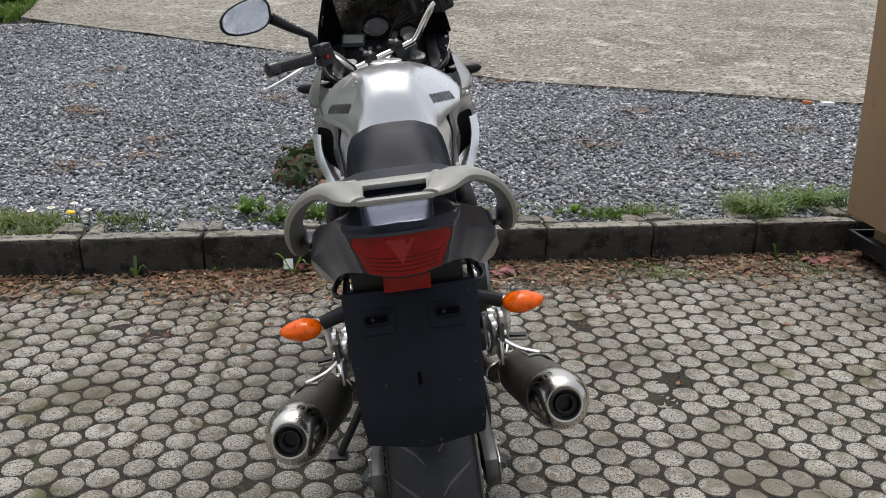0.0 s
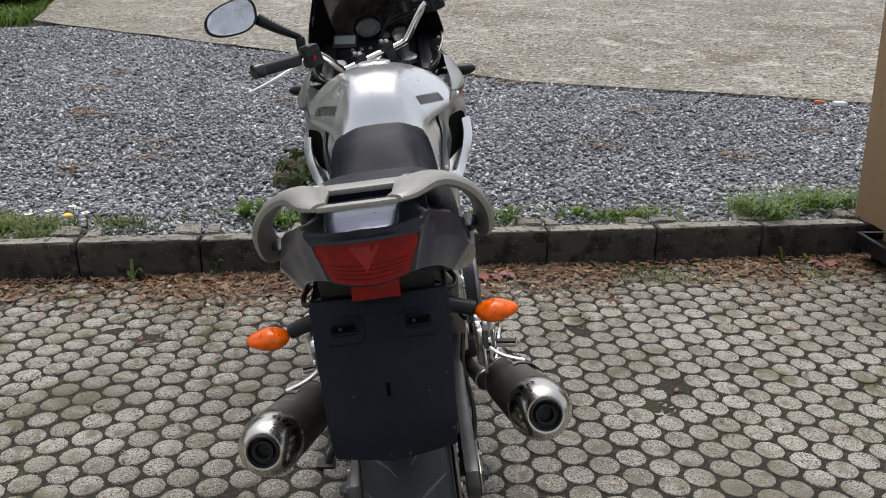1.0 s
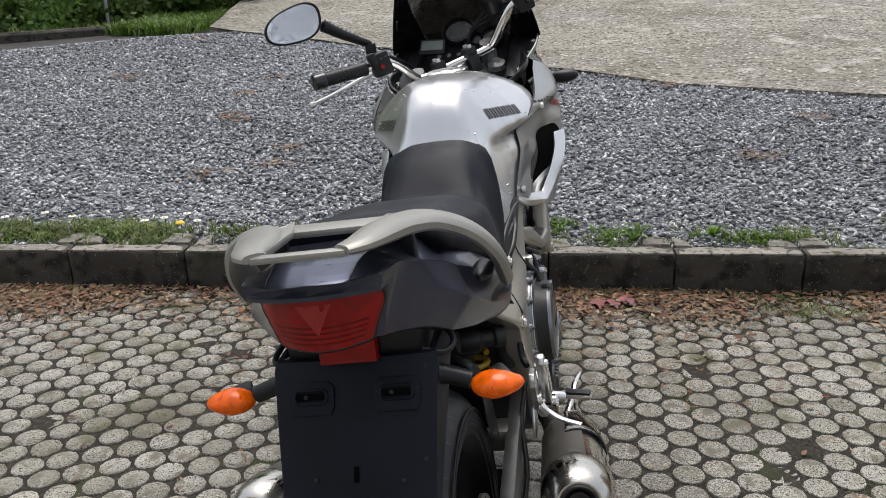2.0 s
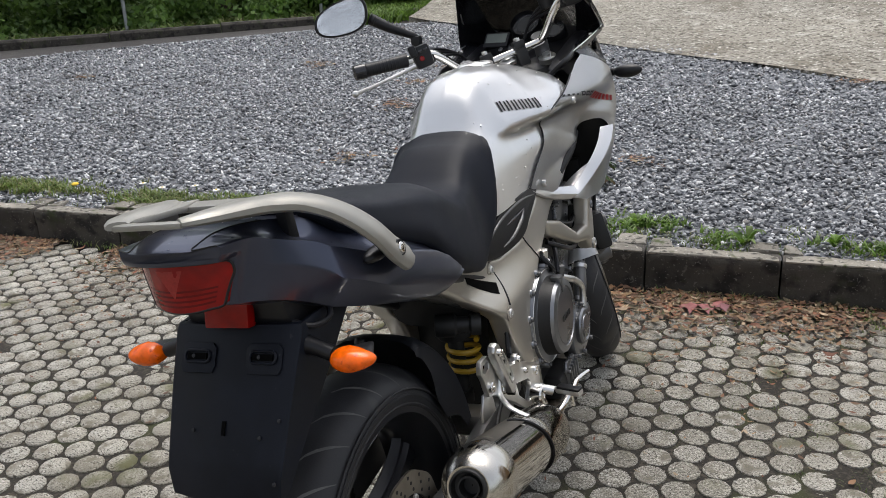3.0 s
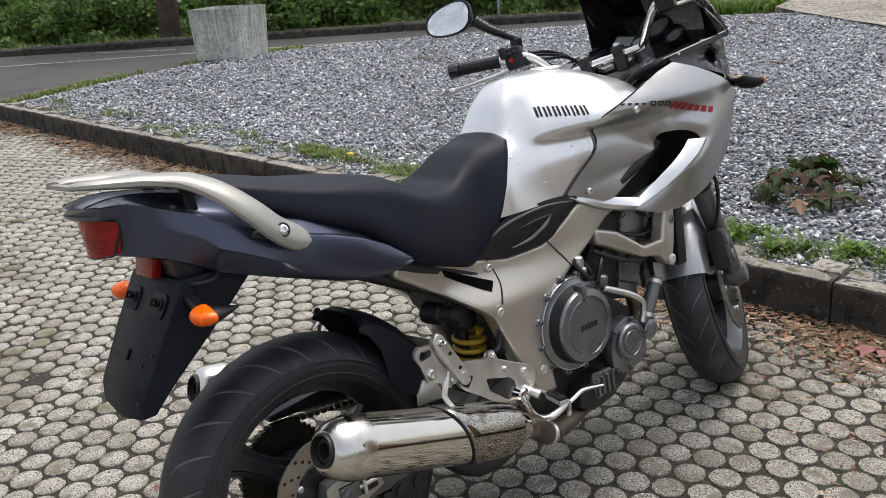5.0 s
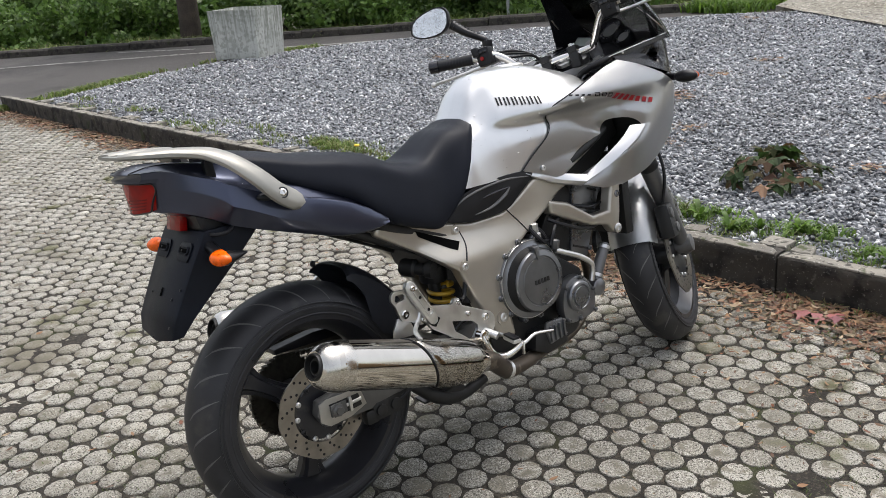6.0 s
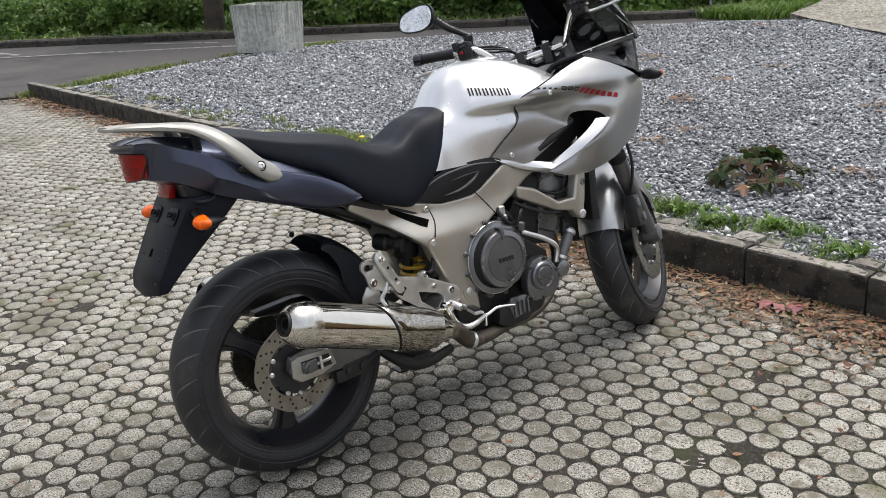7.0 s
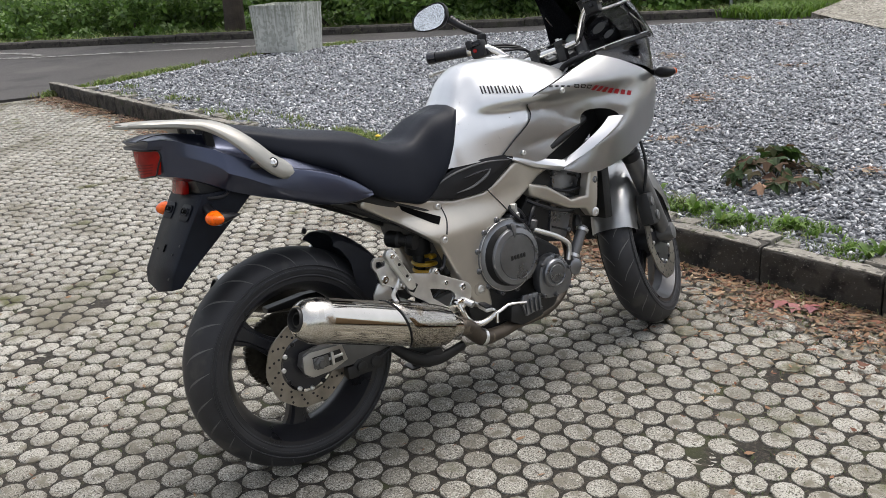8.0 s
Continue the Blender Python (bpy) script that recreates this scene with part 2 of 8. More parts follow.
EARTH = material("earth and grass", (0.05, 0.06, 0.025), 0.95, 0, 0.4, 0.8, 60, 0.6, depth=0.01)
KERB = varied("dark kerb concrete", [(0.052, 0.045, 0.036), (0.066, 0.058, 0.047), (0.044, 0.039, 0.031)], 0.9, 0.9, 130, [((0.014, 0.012, 0.010), 0.50, 12, 0.12), ((0.15, 0.14, 0.12), 0.635, 110, 0.04), ((0.030, 0.036, 0.012), 0.60, 7, 0.10), ((0.11, 0.10, 0.085), 0.66, 26, 0.05)], 0.6, 4.0)
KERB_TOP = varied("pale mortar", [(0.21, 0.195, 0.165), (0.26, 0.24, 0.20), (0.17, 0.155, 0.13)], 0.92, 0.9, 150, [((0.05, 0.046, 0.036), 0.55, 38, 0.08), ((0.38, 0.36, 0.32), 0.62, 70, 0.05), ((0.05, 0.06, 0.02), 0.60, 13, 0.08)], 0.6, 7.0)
STONES = varied("grey slate chippings", [(0.026, 0.028, 0.033), (0.33, 0.34, 0.35), (0.09, 0.096, 0.108), (0.60, 0.61, 0.625), (0.034, 0.038, 0.046), (0.48, 0.49, 0.50), (0.15, 0.155, 0.168), (0.72, 0.72, 0.72), (0.05, 0.053, 0.061), (0.25, 0.24, 0.225)], 0.8, 0.3, 200, None, 0.85, 0.9)
GRAVEL = varied("gravel bed", [(0.11, 0.116, 0.128)], 0.9, 1.0, 60, [((0.34, 0.35, 0.36), 0.54, 45, 0.05), ((0.035, 0.037, 0.042), 0.54, 60, 0.06)], 0.7, 0.8)
APRON = varied("rough pale concrete", [(0.26, 0.242, 0.20)], 0.93, 1.0, 40, [((0.15, 0.13, 0.098), 0.52, 1.5, 0.16), ((0.085, 0.073, 0.053), 0.56, 17, 0.05), ((0.40, 0.38, 0.33), 0.57, 3.5, 0.12), ((0.05, 0.043, 0.032), 0.565, 38, 0.04), ((0.50, 0.47, 0.41), 0.60, 26, 0.04)], 0.75, 0.5)
ASPHALT = varied("wet-worn asphalt", [(0.048, 0.043, 0.040)], 0.85, 0.6, 160, [((0.095, 0.086, 0.078), 0.58, 110, 0.06), ((0.026, 0.023, 0.021), 0.56, 1.3, 0.12), ((0.07, 0.063, 0.057), 0.56, 0.6, 0.10)], 0.7, 0.5)
ROAD_PAINT = material("worn road paint", (0.26, 0.25, 0.23), 0.85, 0, 0.3, 6, 90, 0.3, spots=((0.075, 0.07, 0.065), 0.50, 12.0))
BLOCK = material("stained cast concrete", (0.50, 0.505, 0.465), 0.9, 0, 0.14, 5, 90, 0.6, spots=((0.36, 0.365, 0.325), 0.50, 22.0), depth=0.002)
bn_, bl_ = BLOCK.node_tree.nodes, BLOCK.node_tree.links      # rain has drawn algae down from the rim in thin streaks
streak, runs_, drop_, up_z, wash_, algae_ = (bn_.new("ShaderNode" + k) for k in ("Mapping", "TexNoise", "MapRange", "SeparateXYZ", "Math", "Mix"))
streak.inputs["Scale"].default_value = (1.0, 1.0, 0.07)
runs_.inputs["Scale"].default_value, runs_.inputs["Detail"].default_value = 26.0, 4.0
bl_.new(bn_["Texture Coordinate"].outputs["Object"], streak.inputs["Vector"])
bl_.new(streak.outputs[0], runs_.inputs["Vector"])
bl_.new(bn_["Texture Coordinate"].outputs["Object"], up_z.inputs[0])
wash_.operation = "MULTIPLY_ADD"
wash_.inputs[1].default_value = 0.42
bl_.new(up_z.outputs["Z"], wash_.inputs[0])
bl_.new(runs_.outputs[0], wash_.inputs[2])
drop_.inputs["From Min"].default_value, drop_.inputs["From Max"].default_value = 0.62, 0.86
drop_.inputs["To Max"].default_value = 0.8
bl_.new(wash_.outputs[0], drop_.inputs["Value"])
algae_.data_type = "RGBA"
bl_.new(drop_.outputs[0], algae_.inputs[0])
bl_.new(bn_["Principled BSDF"].inputs["Base Color"].links[0].from_socket, algae_.inputs["A"])
algae_.inputs["B"].default_value = (0.17, 0.18, 0.145, 1)
bl_.new(algae_.outputs["Result"], bn_["Principled BSDF"].inputs["Base Color"])
LITTER = varied("dead leaf litter", [(0.175, 0.078, 0.038), (0.062, 0.034, 0.020), (0.26, 0.14, 0.067), (0.098, 0.047, 0.027), (0.40, 0.30, 0.19), (0.046, 0.029, 0.019), (0.22, 0.078, 0.038), (0.30, 0.18, 0.087), (0.085, 0.07, 0.03), (0.28, 0.22, 0.14)], 0.75, 0.3, 120, None, 0.6, 2)
RED_LEAF = varied("wilted red leaf", [(0.2, 0.045, 0.045), (0.3, 0.1, 0.09), (0.16, 0.05, 0.06)], 0.6, 0.3, 90, None, 0.75, 30)
GRASS = varied("grass blades", [(0.10, 0.17, 0.03), (0.17, 0.26, 0.05), (0.24, 0.31, 0.08), (0.07, 0.12, 0.025), (0.29, 0.29, 0.12), (0.14, 0.22, 0.04), (0.22, 0.18, 0.09)], 0.6, 0.1, 60, None, 0.5, 5)
MOSS_GRASS = varied("moss and clover", [(0.05, 0.075, 0.016), (0.085, 0.115, 0.025), (0.035, 0.052, 0.014), (0.11, 0.12, 0.04)], 0.8, 0.1, 60, None, 0.5, 6)
WEED = varied("broad weed leaves", [(0.11, 0.21, 0.022), (0.17, 0.29, 0.04), (0.075, 0.15, 0.02), (0.19, 0.27, 0.07)], 0.5, 0.3, 120, None, 0.55, 12)
PLANT_LEAF = varied("dark lobed leaves", [(0.030, 0.062, 0.014), (0.045, 0.085, 0.020), (0.026, 0.045, 0.013), (0.065, 0.066, 0.022), (0.10, 0.050, 0.022), (0.038, 0.066, 0.018)], 0.75, 0.3, 70, None, 0.7, 9)
PLANT_DRY = varied("dried brown leaves", [(0.2, 0.11, 0.06), (0.3, 0.18, 0.11), (0.12, 0.06, 0.04)], 0.7, 0.3, 70, None, 0.7, 9)
TREE_LEAF = varied("tree foliage", [(0.07, 0.145, 0.025), (0.12, 0.22, 0.04), (0.18, 0.30, 0.06), (0.05, 0.10, 0.022), (0.22, 0.33, 0.09)], 0.55, 0.1, 30, None, 0.55, 0.6)
def let_light_through(m, share):
    """Thin leaves pass part of the light on to their other side."""
    n, l = m.node_tree.nodes, m.node_tree.links
    b, t, mix = n["Principled BSDF"], n.new("ShaderNodeBsdfTranslucent"), n.new("ShaderNodeMixShader")
    l.new(b.inputs["Base Color"].links[0].from_socket, t.inputs["Color"])
    mix.inputs[0].default_value = share
    l.new(b.outputs[0], mix.inputs[1])
    l.new(t.outputs[0], mix.inputs[2])
    l.new(mix.outputs[0], n["Material Output"].inputs["Surface"])


for leafy in (TREE_LEAF, GRASS, WEED, PLANT_LEAF):
    let_light_through(leafy, 0.4)
BARK = material("tree bark", (0.055, 0.042, 0.032), 0.95, 0, 0.4, 5, 40, 0.9, depth=0.02)
CARDBOARD = material("brown cardboard", (0.27, 0.175, 0.093), 0.85, 0, 0.12, 3, 300, 0.15, spots=((0.21, 0.13, 0.07), 0.66, 6.0))
PETAL = material("white petals", (0.8, 0.8, 0.76), 0.6, 0, 0.05)
YELLOW = material("yellow petals", (0.75, 0.5, 0.03), 0.6, 0, 0.1)
PAPER = material("white scrap", (0.78, 0.78, 0.78), 0.7, 0, 0.06)
TERRACOTTA = material("orange scrap", (0.5, 0.16, 0.07), 0.8, 0, 0.1)
HOUSE_WALL = material("beige render", (0.40, 0.36, 0.29), 0.9, 0, 0.1, 0.5)
HOUSE_ROOF = material("dark roof tiles", (0.07, 0.07, 0.08), 0.8, 0, 0.2, 1.0)
STEEL = material("galvanised steel", (0.35, 0.36, 0.37), 0.5, 0.8, 0.2)

SILVER = material("silver metallic paint", (0.66, 0.66, 0.655), 0.30, 0.85, 0.03, 9, 1400, 0.05, coat=0.8, rough_vary=0.03)
TAIL = material("blue-grey metallic paint", (0.052, 0.059, 0.092), 0.34, 0.85, 0.06, 8, 1400, 0.03, coat=0.45, rough_vary=0.03)
CHAMPAGNE = material("champagne-grey frame paint", (0.45, 0.418, 0.362), 0.32, 0.70, 0.06, 10, 900, 0.06, rough_vary=0.05, coat=0.2)
RAIL = material("pale champagne rail paint", (0.30, 0.29, 0.26), 0.40, 0.45, 0.06, 10, 900, 0.08, rough_vary=0.05)
BLACK = material("black plastic", (0.008, 0.008, 0.0095), 0.40, 0, 0.25, 10, 600, 0.15, spec=0.35)
HUGGER = material("dusty hugger plastic", (0.026, 0.028, 0.034), 0.42, 0, 0.25, 9, 500, 0.15, spots=((0.05, 0.048, 0.045), 0.66, 22), spec=0.32)
BLACK_GLOSS = material("black painted cowl", (0.012, 0.012, 0.015), 0.22, 0, 0.2, 8, 500, 0.03, coat=0.3)
PLATE = material("dusty black plate plastic", (0.006, 0.0075, 0.012), 0.48, 0, 0.35, 14, 500, 0.15, spots=((0.034, 0.035, 0.038), 0.70, 60), spec=0.16)
VINYL = material("black seat vinyl", (0.0075, 0.0090, 0.0140), 0.48, 0, 0.15, 8, 1500, 0.25, depth=0.0006, spec=0.14)
RUBBER = material("tyre rubber", (0.022, 0.022, 0.024), 0.50, 0, 0.3, 12, 300, 0.25, spots=((0.045, 0.043, 0.040), 0.62, 9), spec=0.35)
GROOVE = material("dusty tread groove", (0.10, 0.098, 0.095), 0.95, 0, 0.3)
RIM = material("satin black wheel paint", (0.014, 0.014, 0.0165), 0.32, 0, 0.25, 12, 300, 0.1, spots=((0.05, 0.047, 0.042), 0.68, 16), spec=0.45)
CHROME = material("polished steel", (0.72, 0.70, 0.66), 0.10, 1.0, 0.06, 9, 300, 0.02, rough_vary=0.05)
ALU = material("polished aluminium", (0.68, 0.675, 0.66), 0.34, 1.0, 0.12, 30, 300, 0.08, rough_vary=0.1)
MUFFLER = material("stained steel silencer", (0.56, 0.53, 0.475), 0.07, 1.0, 0.10, 9, 300, 0.02, spots=((0.36, 0.30, 0.22), 0.66, 16), rough_vary=0.04)
# dull dark colour that paints reflections of the bike's underside onto the silencers
DARK_REFLECTION = material("dark reflection painted on steel", (0.085, 0.078, 0.066), 0.5, 0.7, 0.3, 18, 260, 0.2, spots=((0.17, 0.155, 0.13), 0.62, 34), rough_vary=0.1)
END_CAP = material("polished steel end cap", (0.58, 0.555, 0.505), 0.23, 1.0, 0.08, 12, 400, 0.03, spots=((0.42, 0.37, 0.29), 0.66, 20), rough_vary=0.06)
BRONZE = material("heat-stained steel pipe", (0.105, 0.086, 0.068), 0.48, 0.8, 0.35, 12, spots=((0.19, 0.16, 0.125), 0.58, 26))
ENGINE = material("dark grey engine enamel", (0.20, 0.205, 0.215), 0.30, 0.85, 0.2, 14, 300, 0.12)
ENGINE_DARK = material("grimy black castings", (0.012, 0.012, 0.012), 0.5, 0.2, 0.4, 16, 160, 0.4)
FORK = material("grey fork castings", (0.13, 0.13, 0.13), 0.4, 0.6, 0.2, 14)
DISC = material("brake disc steel", (0.26, 0.235, 0.2), 0.36, 0.85, 0.25, 20, 300, 0.1)
SWINGARM = material("dull aluminium", (0.42, 0.41, 0.385), 0.34, 0.9, 0.2, 14, 300, 0.1)
RED_LENS = material("red lamp lens", (0.23, 0.004, 0.003), 0.08, 0, 0.2, 40, 260, 0.04, rough_vary=0.03, spec=0.32)
RED_BAND = material("dark red lamp band", (0.12, 0.002, 0.002), 0.12, 0, 0.2, 30, 260, 0.05, rough_vary=0.04, spec=0.3)
RED_DARK = material("red lamp reflector", (0.30, 0.022, 0.018), 0.15, 0, 0.15, 200, 400, 0.2, spec=0.35)
AMBER = material("amber indicator lens", (0.85, 0.125, 0.002), 0.10, 0, 0.22, 70, 200, 0.10, rough_vary=0.04, spots=((0.62, 0.07, 0.001), 0.58, 90), spec=0.35)
SPRING = material("yellow spring enamel", (0.5, 0.3, 0.02), 0.4, 0, 0.2)
CHAIN = material("oily chain steel", (0.06, 0.055, 0.045), 0.45, 0.9, 0.3, 60)
DECAL_BLACK = material("black decal", (0.02, 0.02, 0.022), 0.35, 0, 0.05)
DECAL_RED = material("red decal", (0.5, 0.025, 0.03), 0.35, 0, 0.05)
WATER = material("clear water", (1.0, 1.0, 1.0), 0.02, 0, 0.0, bump=0, rough_vary=0.0)
WATER.node_tree.nodes["Principled BSDF"].inputs["Transmission Weight"].default_value = 1.0
WATER.node_tree.nodes["Principled BSDF"].inputs["IOR"].default_value = 1.33
MIRROR = bpy.data.materials.new("mirror glass")
MIRROR.use_nodes = True
silvered = MIRROR.node_tree.nodes["Principled BSDF"]
silvered.inputs["Base Color"].default_value = (0.97, 0.97, 0.97, 1)
silvered.inputs["Metallic"].default_value, silvered.inputs["Roughness"].default_value = 1.0, 0.0
VOID = material("dark opening", (0.002, 0.002, 0.002), 0.9, 0, 0.0, bump=0, spec=0.05)
LCD = material("grey display", (0.2, 0.22, 0.2), 0.25, 0, 0.05)
DIAL = material("pale dial face", (0.07, 0.07, 0.068), 0.4, 0, 0.05)

SMOKE = bpy.data.materials.new("smoked windscreen")
SMOKE.use_nodes = True
_n, _l = SMOKE.node_tree.nodes, SMOKE.node_tree.links
_t, _g, _m, _f = _n.new("ShaderNodeBsdfTransparent"), _n.new("ShaderNodeBsdfGlossy"), _n.new("ShaderNodeMixShader"), _n.new("ShaderNodeFresnel")
_t.inputs["Color"].default_value = (0.02, 0.019, 0.018, 1)
_g.inputs["Roughness"].default_value = 0.12
_g.inputs["Color"].default_value = (0.7, 0.7, 0.7, 1)
_f.inputs["IOR"].default_value = 1.4
_l.new(_f.outputs[0], _m.inputs[0])
_l.new(_t.outputs[0], _m.inputs[1])
_l.new(_g.outputs[0], _m.inputs[2])
_l.new(_m.outputs[0], _n["Material Output"].inputs["Surface"])

# ---- the place ----
KA, KB = 0.190, 3.640                      # the kerb's top front edge: y = KA x + KB
KL = math.hypot(KA, 1)
KERB_H = 0.158
ALONG = np.array([1, KA]) / KL             # along the kerb
BACK = np.array([-KA, 1]) / KL             # away from the paving
KERB_YAW = math.degrees(math.atan(KA))
ROAD_EDGE = [(-8.65, 1.98), (-8.85, 2.37), (-9.45, 3.5), (-9.9, 4.85), (-9.75, 6.3), (-8.9, 7.9), (-7.6, 9.5), (-6.5, 10.8), (-5.7, 11.3)]
APRON_EDGE = [(-5.7, 11.1), (-4.6, 11.0), (-3.2, 10.85), (-2.3, 10.1), (-1.2, 9.0), (-0.3, 8.1), (0.35, 7.72), (1.6, 7.4), (3.15, 7.12), (5.0, 6.8), (9.0, 6.3)]
FAR_A, FAR_B = np.array([-15.7, 2.0]), np.array([-7.1, 11.1])
FAR_T = (FAR_B - FAR_A) / np.linalg.norm(FAR_B - FAR_A)
FAR_N = np.array([-FAR_T[1], FAR_T[0]])    # away over the far kerb, to the valley


def behind(x, y):
    return (y - KA * x - KB) / KL


def lie(x, y):
    """The ground's height: level paving, then a gentle rise, then a fall into the valley beyond the road."""
    d = behind(x, y)
    far = (x - FAR_A[0]) * FAR_N[0] + (y - FAR_A[1]) * FAR_N[1]
    z = 0.02 * np.clip(d, 0, 30)
    fall = np.clip(far - 1.2, 0, 200)
    return z - np.where(fall > 0, 9.0 * (1 - np.exp(-fall / 30.0)), 0)


def inside(poly, x, y):
    p = np.asarray(poly)
    hit = np.zeros(np.shape(x), dtype=bool)
    for (ax, ay), (bx, by) in zip(p, np.roll(p, -1, axis=0)):
        cross = (ay > y) != (by > y)
        with np.errstate(divide="ignore", invalid="ignore"):
            hit ^= cross & (x < (bx - ax) * (y - ay) / (by - ay + 1e-12) + ax)
    return hit


def sheet(name, poly, step, lift, material, label, category, amp=0.0, nscale=3.0, skirt=0.0):
    """A piece of ground with the outline poly, meshed finely and laid on the ground's height."""
    bm = bmesh.new()
    face = bm.faces.new([bm.verts.new((x, y, 0)) for x, y in poly])
    bmesh.ops.triangulate(bm, faces=[face])
    xs, ys = [p[0] for p in poly], [p[1] for p in poly]
    for axis, lo, hi in ((0, min(xs), max(xs)), (1, min(ys), max(ys))):
        no = (1, 0, 0) if axis == 0 else (0, 1, 0)
        for k in np.arange(lo + step, hi, step):
            co = (k, 0, 0) if axis == 0 else (0, k, 0)
            bmesh.ops.bisect_plane(bm, geom=bm.verts[:] + bm.edges[:] + bm.faces[:], plane_co=co, plane_no=no)
    for v in bm.verts:
        up = lift(v.co.x, v.co.y) if callable(lift) else lift
        v.co.z = float(lie(v.co.x, v.co.y)) + up + amp * noise.noise((v.co.x * nscale, v.co.y * nscale, 0.3))
    if skirt:
        rim = [e for e in bm.edges if e.is_boundary]
        made = bmesh.ops.extrude_edge_only(bm, edges=rim)["geom"]
        for v in made:
            if isinstance(v, bmesh.types.BMVert):
                v.co.z -= skirt
    bmesh.ops.recalc_face_normals(bm, faces=bm.faces)
    if sum(f.normal.z for f in bm.faces) < 0:
        bmesh.ops.reverse_faces(bm, faces=bm.faces)
    me = bpy.data.meshes.new(name)
    bm.to_mesh(me)
    bm.free()
    me.materials.append(material)
    ob = new(name, me)
    return tagged(ob, label, category, kind="structure")


# one sheet of earth to the horizon, under everything
def axis_steps():
    near = np.arange(-30, 30.01, 0.75)
    out = 30 * 1.35 ** np.arange(1, 16)
    return np.concatenate([-out[::-1], near, out])


gx, gy = np.meshgrid(axis_steps(), axis_steps(), indexing="ij")
gz = lie(gx, gy) - 0.06
nx, ny = gx.shape
idx = np.arange(nx * ny).reshape(nx, ny)
quads = np.stack([idx[:-1, :-1], idx[1:, :-1], idx[1:, 1:], idx[:-1, 1:]], axis=-1).reshape(-1, 4)
ground = big_mesh("ground", np.stack([gx, gy, gz], axis=-1).reshape(-1, 3), quads, EARTH)
tagged(ground, "dark earth and grass falling away into a valley", "ground", kind="structure")

# the bed under the pavers
PAVED = [(-8.75, 1.86), (-8.75, -4.0), (7.0, -4.0), (7.0, KA * 7.0 + KB - 0.09)]
pavement = sheet("pavement", PAVED, 0.5, -0.0065, SOIL, "yard of round grey concrete pavers with dark mossy joints", "pavement", 0.0025, 5.0)

# soil, washed grit and moss that fill the joints unevenly and drift over the pavers near the kerb
def joint_soil(x0, x1, y0, y1, step):
    gx, gy = np.meshgrid(np.arange(x0, x1, step), np.arange(y0, y1, step), indexing="ij")
    d = behind(gx, gy)
    z = np.empty(gx.shape)
    for i in range(gx.shape[0]):
        for j in range(gx.shape[1]):
            x, y = gx[i, j], gy[i, j]
            z[i, j] = 0.0017 * noise.noise((x * 3.1, y * 3.1, 0.4)) + 0.0016 * noise.noise((x * 14, y * 14, 2.0)) + 0.0012 * noise.noise((x * 60, y * 60, 5.0))
    z += -0.0042 + 0.0052 * np.exp(np.minimum(d, 0) / 0.14)
    nx, ny = gx.shape
    idx = np.arange(nx * ny).reshape(nx, ny)
    quads = np.stack([idx[:-1, :-1], idx[1:, :-1], idx[1:, 1:], idx[:-1, 1:]], axis=-1)
    quads = quads[(d[:-1, :-1] < -0.03)].reshape(-1, 4)
    ob = big_mesh("joint_soil", np.stack([gx, gy, z], axis=-1).reshape(-1, 3), quads, SOIL)
    return tagged(ob, "dark soil and grit filling the joints between pavers", "soil", kind="stuff")


joint_soil(-2.4, 2.6, 0.7, 4.1, 0.014)

# the gravel bed
GRAVEL_AREA = [(-8.6, KA * -8.6 + KB + 0.09), (9.0, KA * 9.0 + KB + 0.09)] + APRON_EDGE[::-1] + ROAD_EDGE[::-1][1:-1]
road_line = np.array(ROAD_EDGE)


fine_road = spline(ROAD_EDGE, 60)


def bank(x, y):
    """The gravel is heaped up a little towards the kerb."""
    return 0.042 * np.exp(-np.maximum(behind(x, y), 0) / 0.6)


def gravel_lift(x, y):
    d = float(np.min(np.hypot(fine_road[:, 0] - x, fine_road[:, 1] - y)))
    k = min(d / 0.9, 1.0)
    return 0.012 + (0.085 + float(bank(x, y))) * k * k * (3 - 2 * k)


gravel_bed = sheet("gravel_bed", GRAVEL_AREA, 0.16, gravel_lift, GRAVEL, "bed of grey crushed slate gravel behind the kerb", "gravel", 0.012, 2.2)

# the rough concrete apron behind the gravel
APRON_AREA = APRON_EDGE + [(26, 6.0), (26, 34), (-6.4, 34), (-6.6, 14.0)]


def apron_lift(x, y):
    e = np.array(APRON_EDGE)
    d = max(float(y - np.interp(x, e[:, 0], e[:, 1])), 0)
    return 0.125 + 0.06 * min(d, 12.0)


concrete_apron = sheet("concrete_apron", APRON_AREA, 0.5, apron_lift, APRON, "rough pale concrete slope with dirt and specks", "concrete slab", 0.02, 1.2, skirt=0.16)

# the road and its far kerb
far_line = lambda s, off: tuple(FAR_A + FAR_T * s + FAR_N * off)
ROAD_AREA = [(-8.75, -4.0), (-8.75, 1.9)] + ROAD_EDGE[1:] + [(-5.9, 12.1), far_line(16.0, 0.02), far_line(-14, 0.02), (-26, -8.0)]
road = sheet("road", ROAD_AREA, 0.7, 0.02, ASPHALT, "grey worn asphalt road with faint white lines", "road", 0.004, 1.0, skirt=0.07)


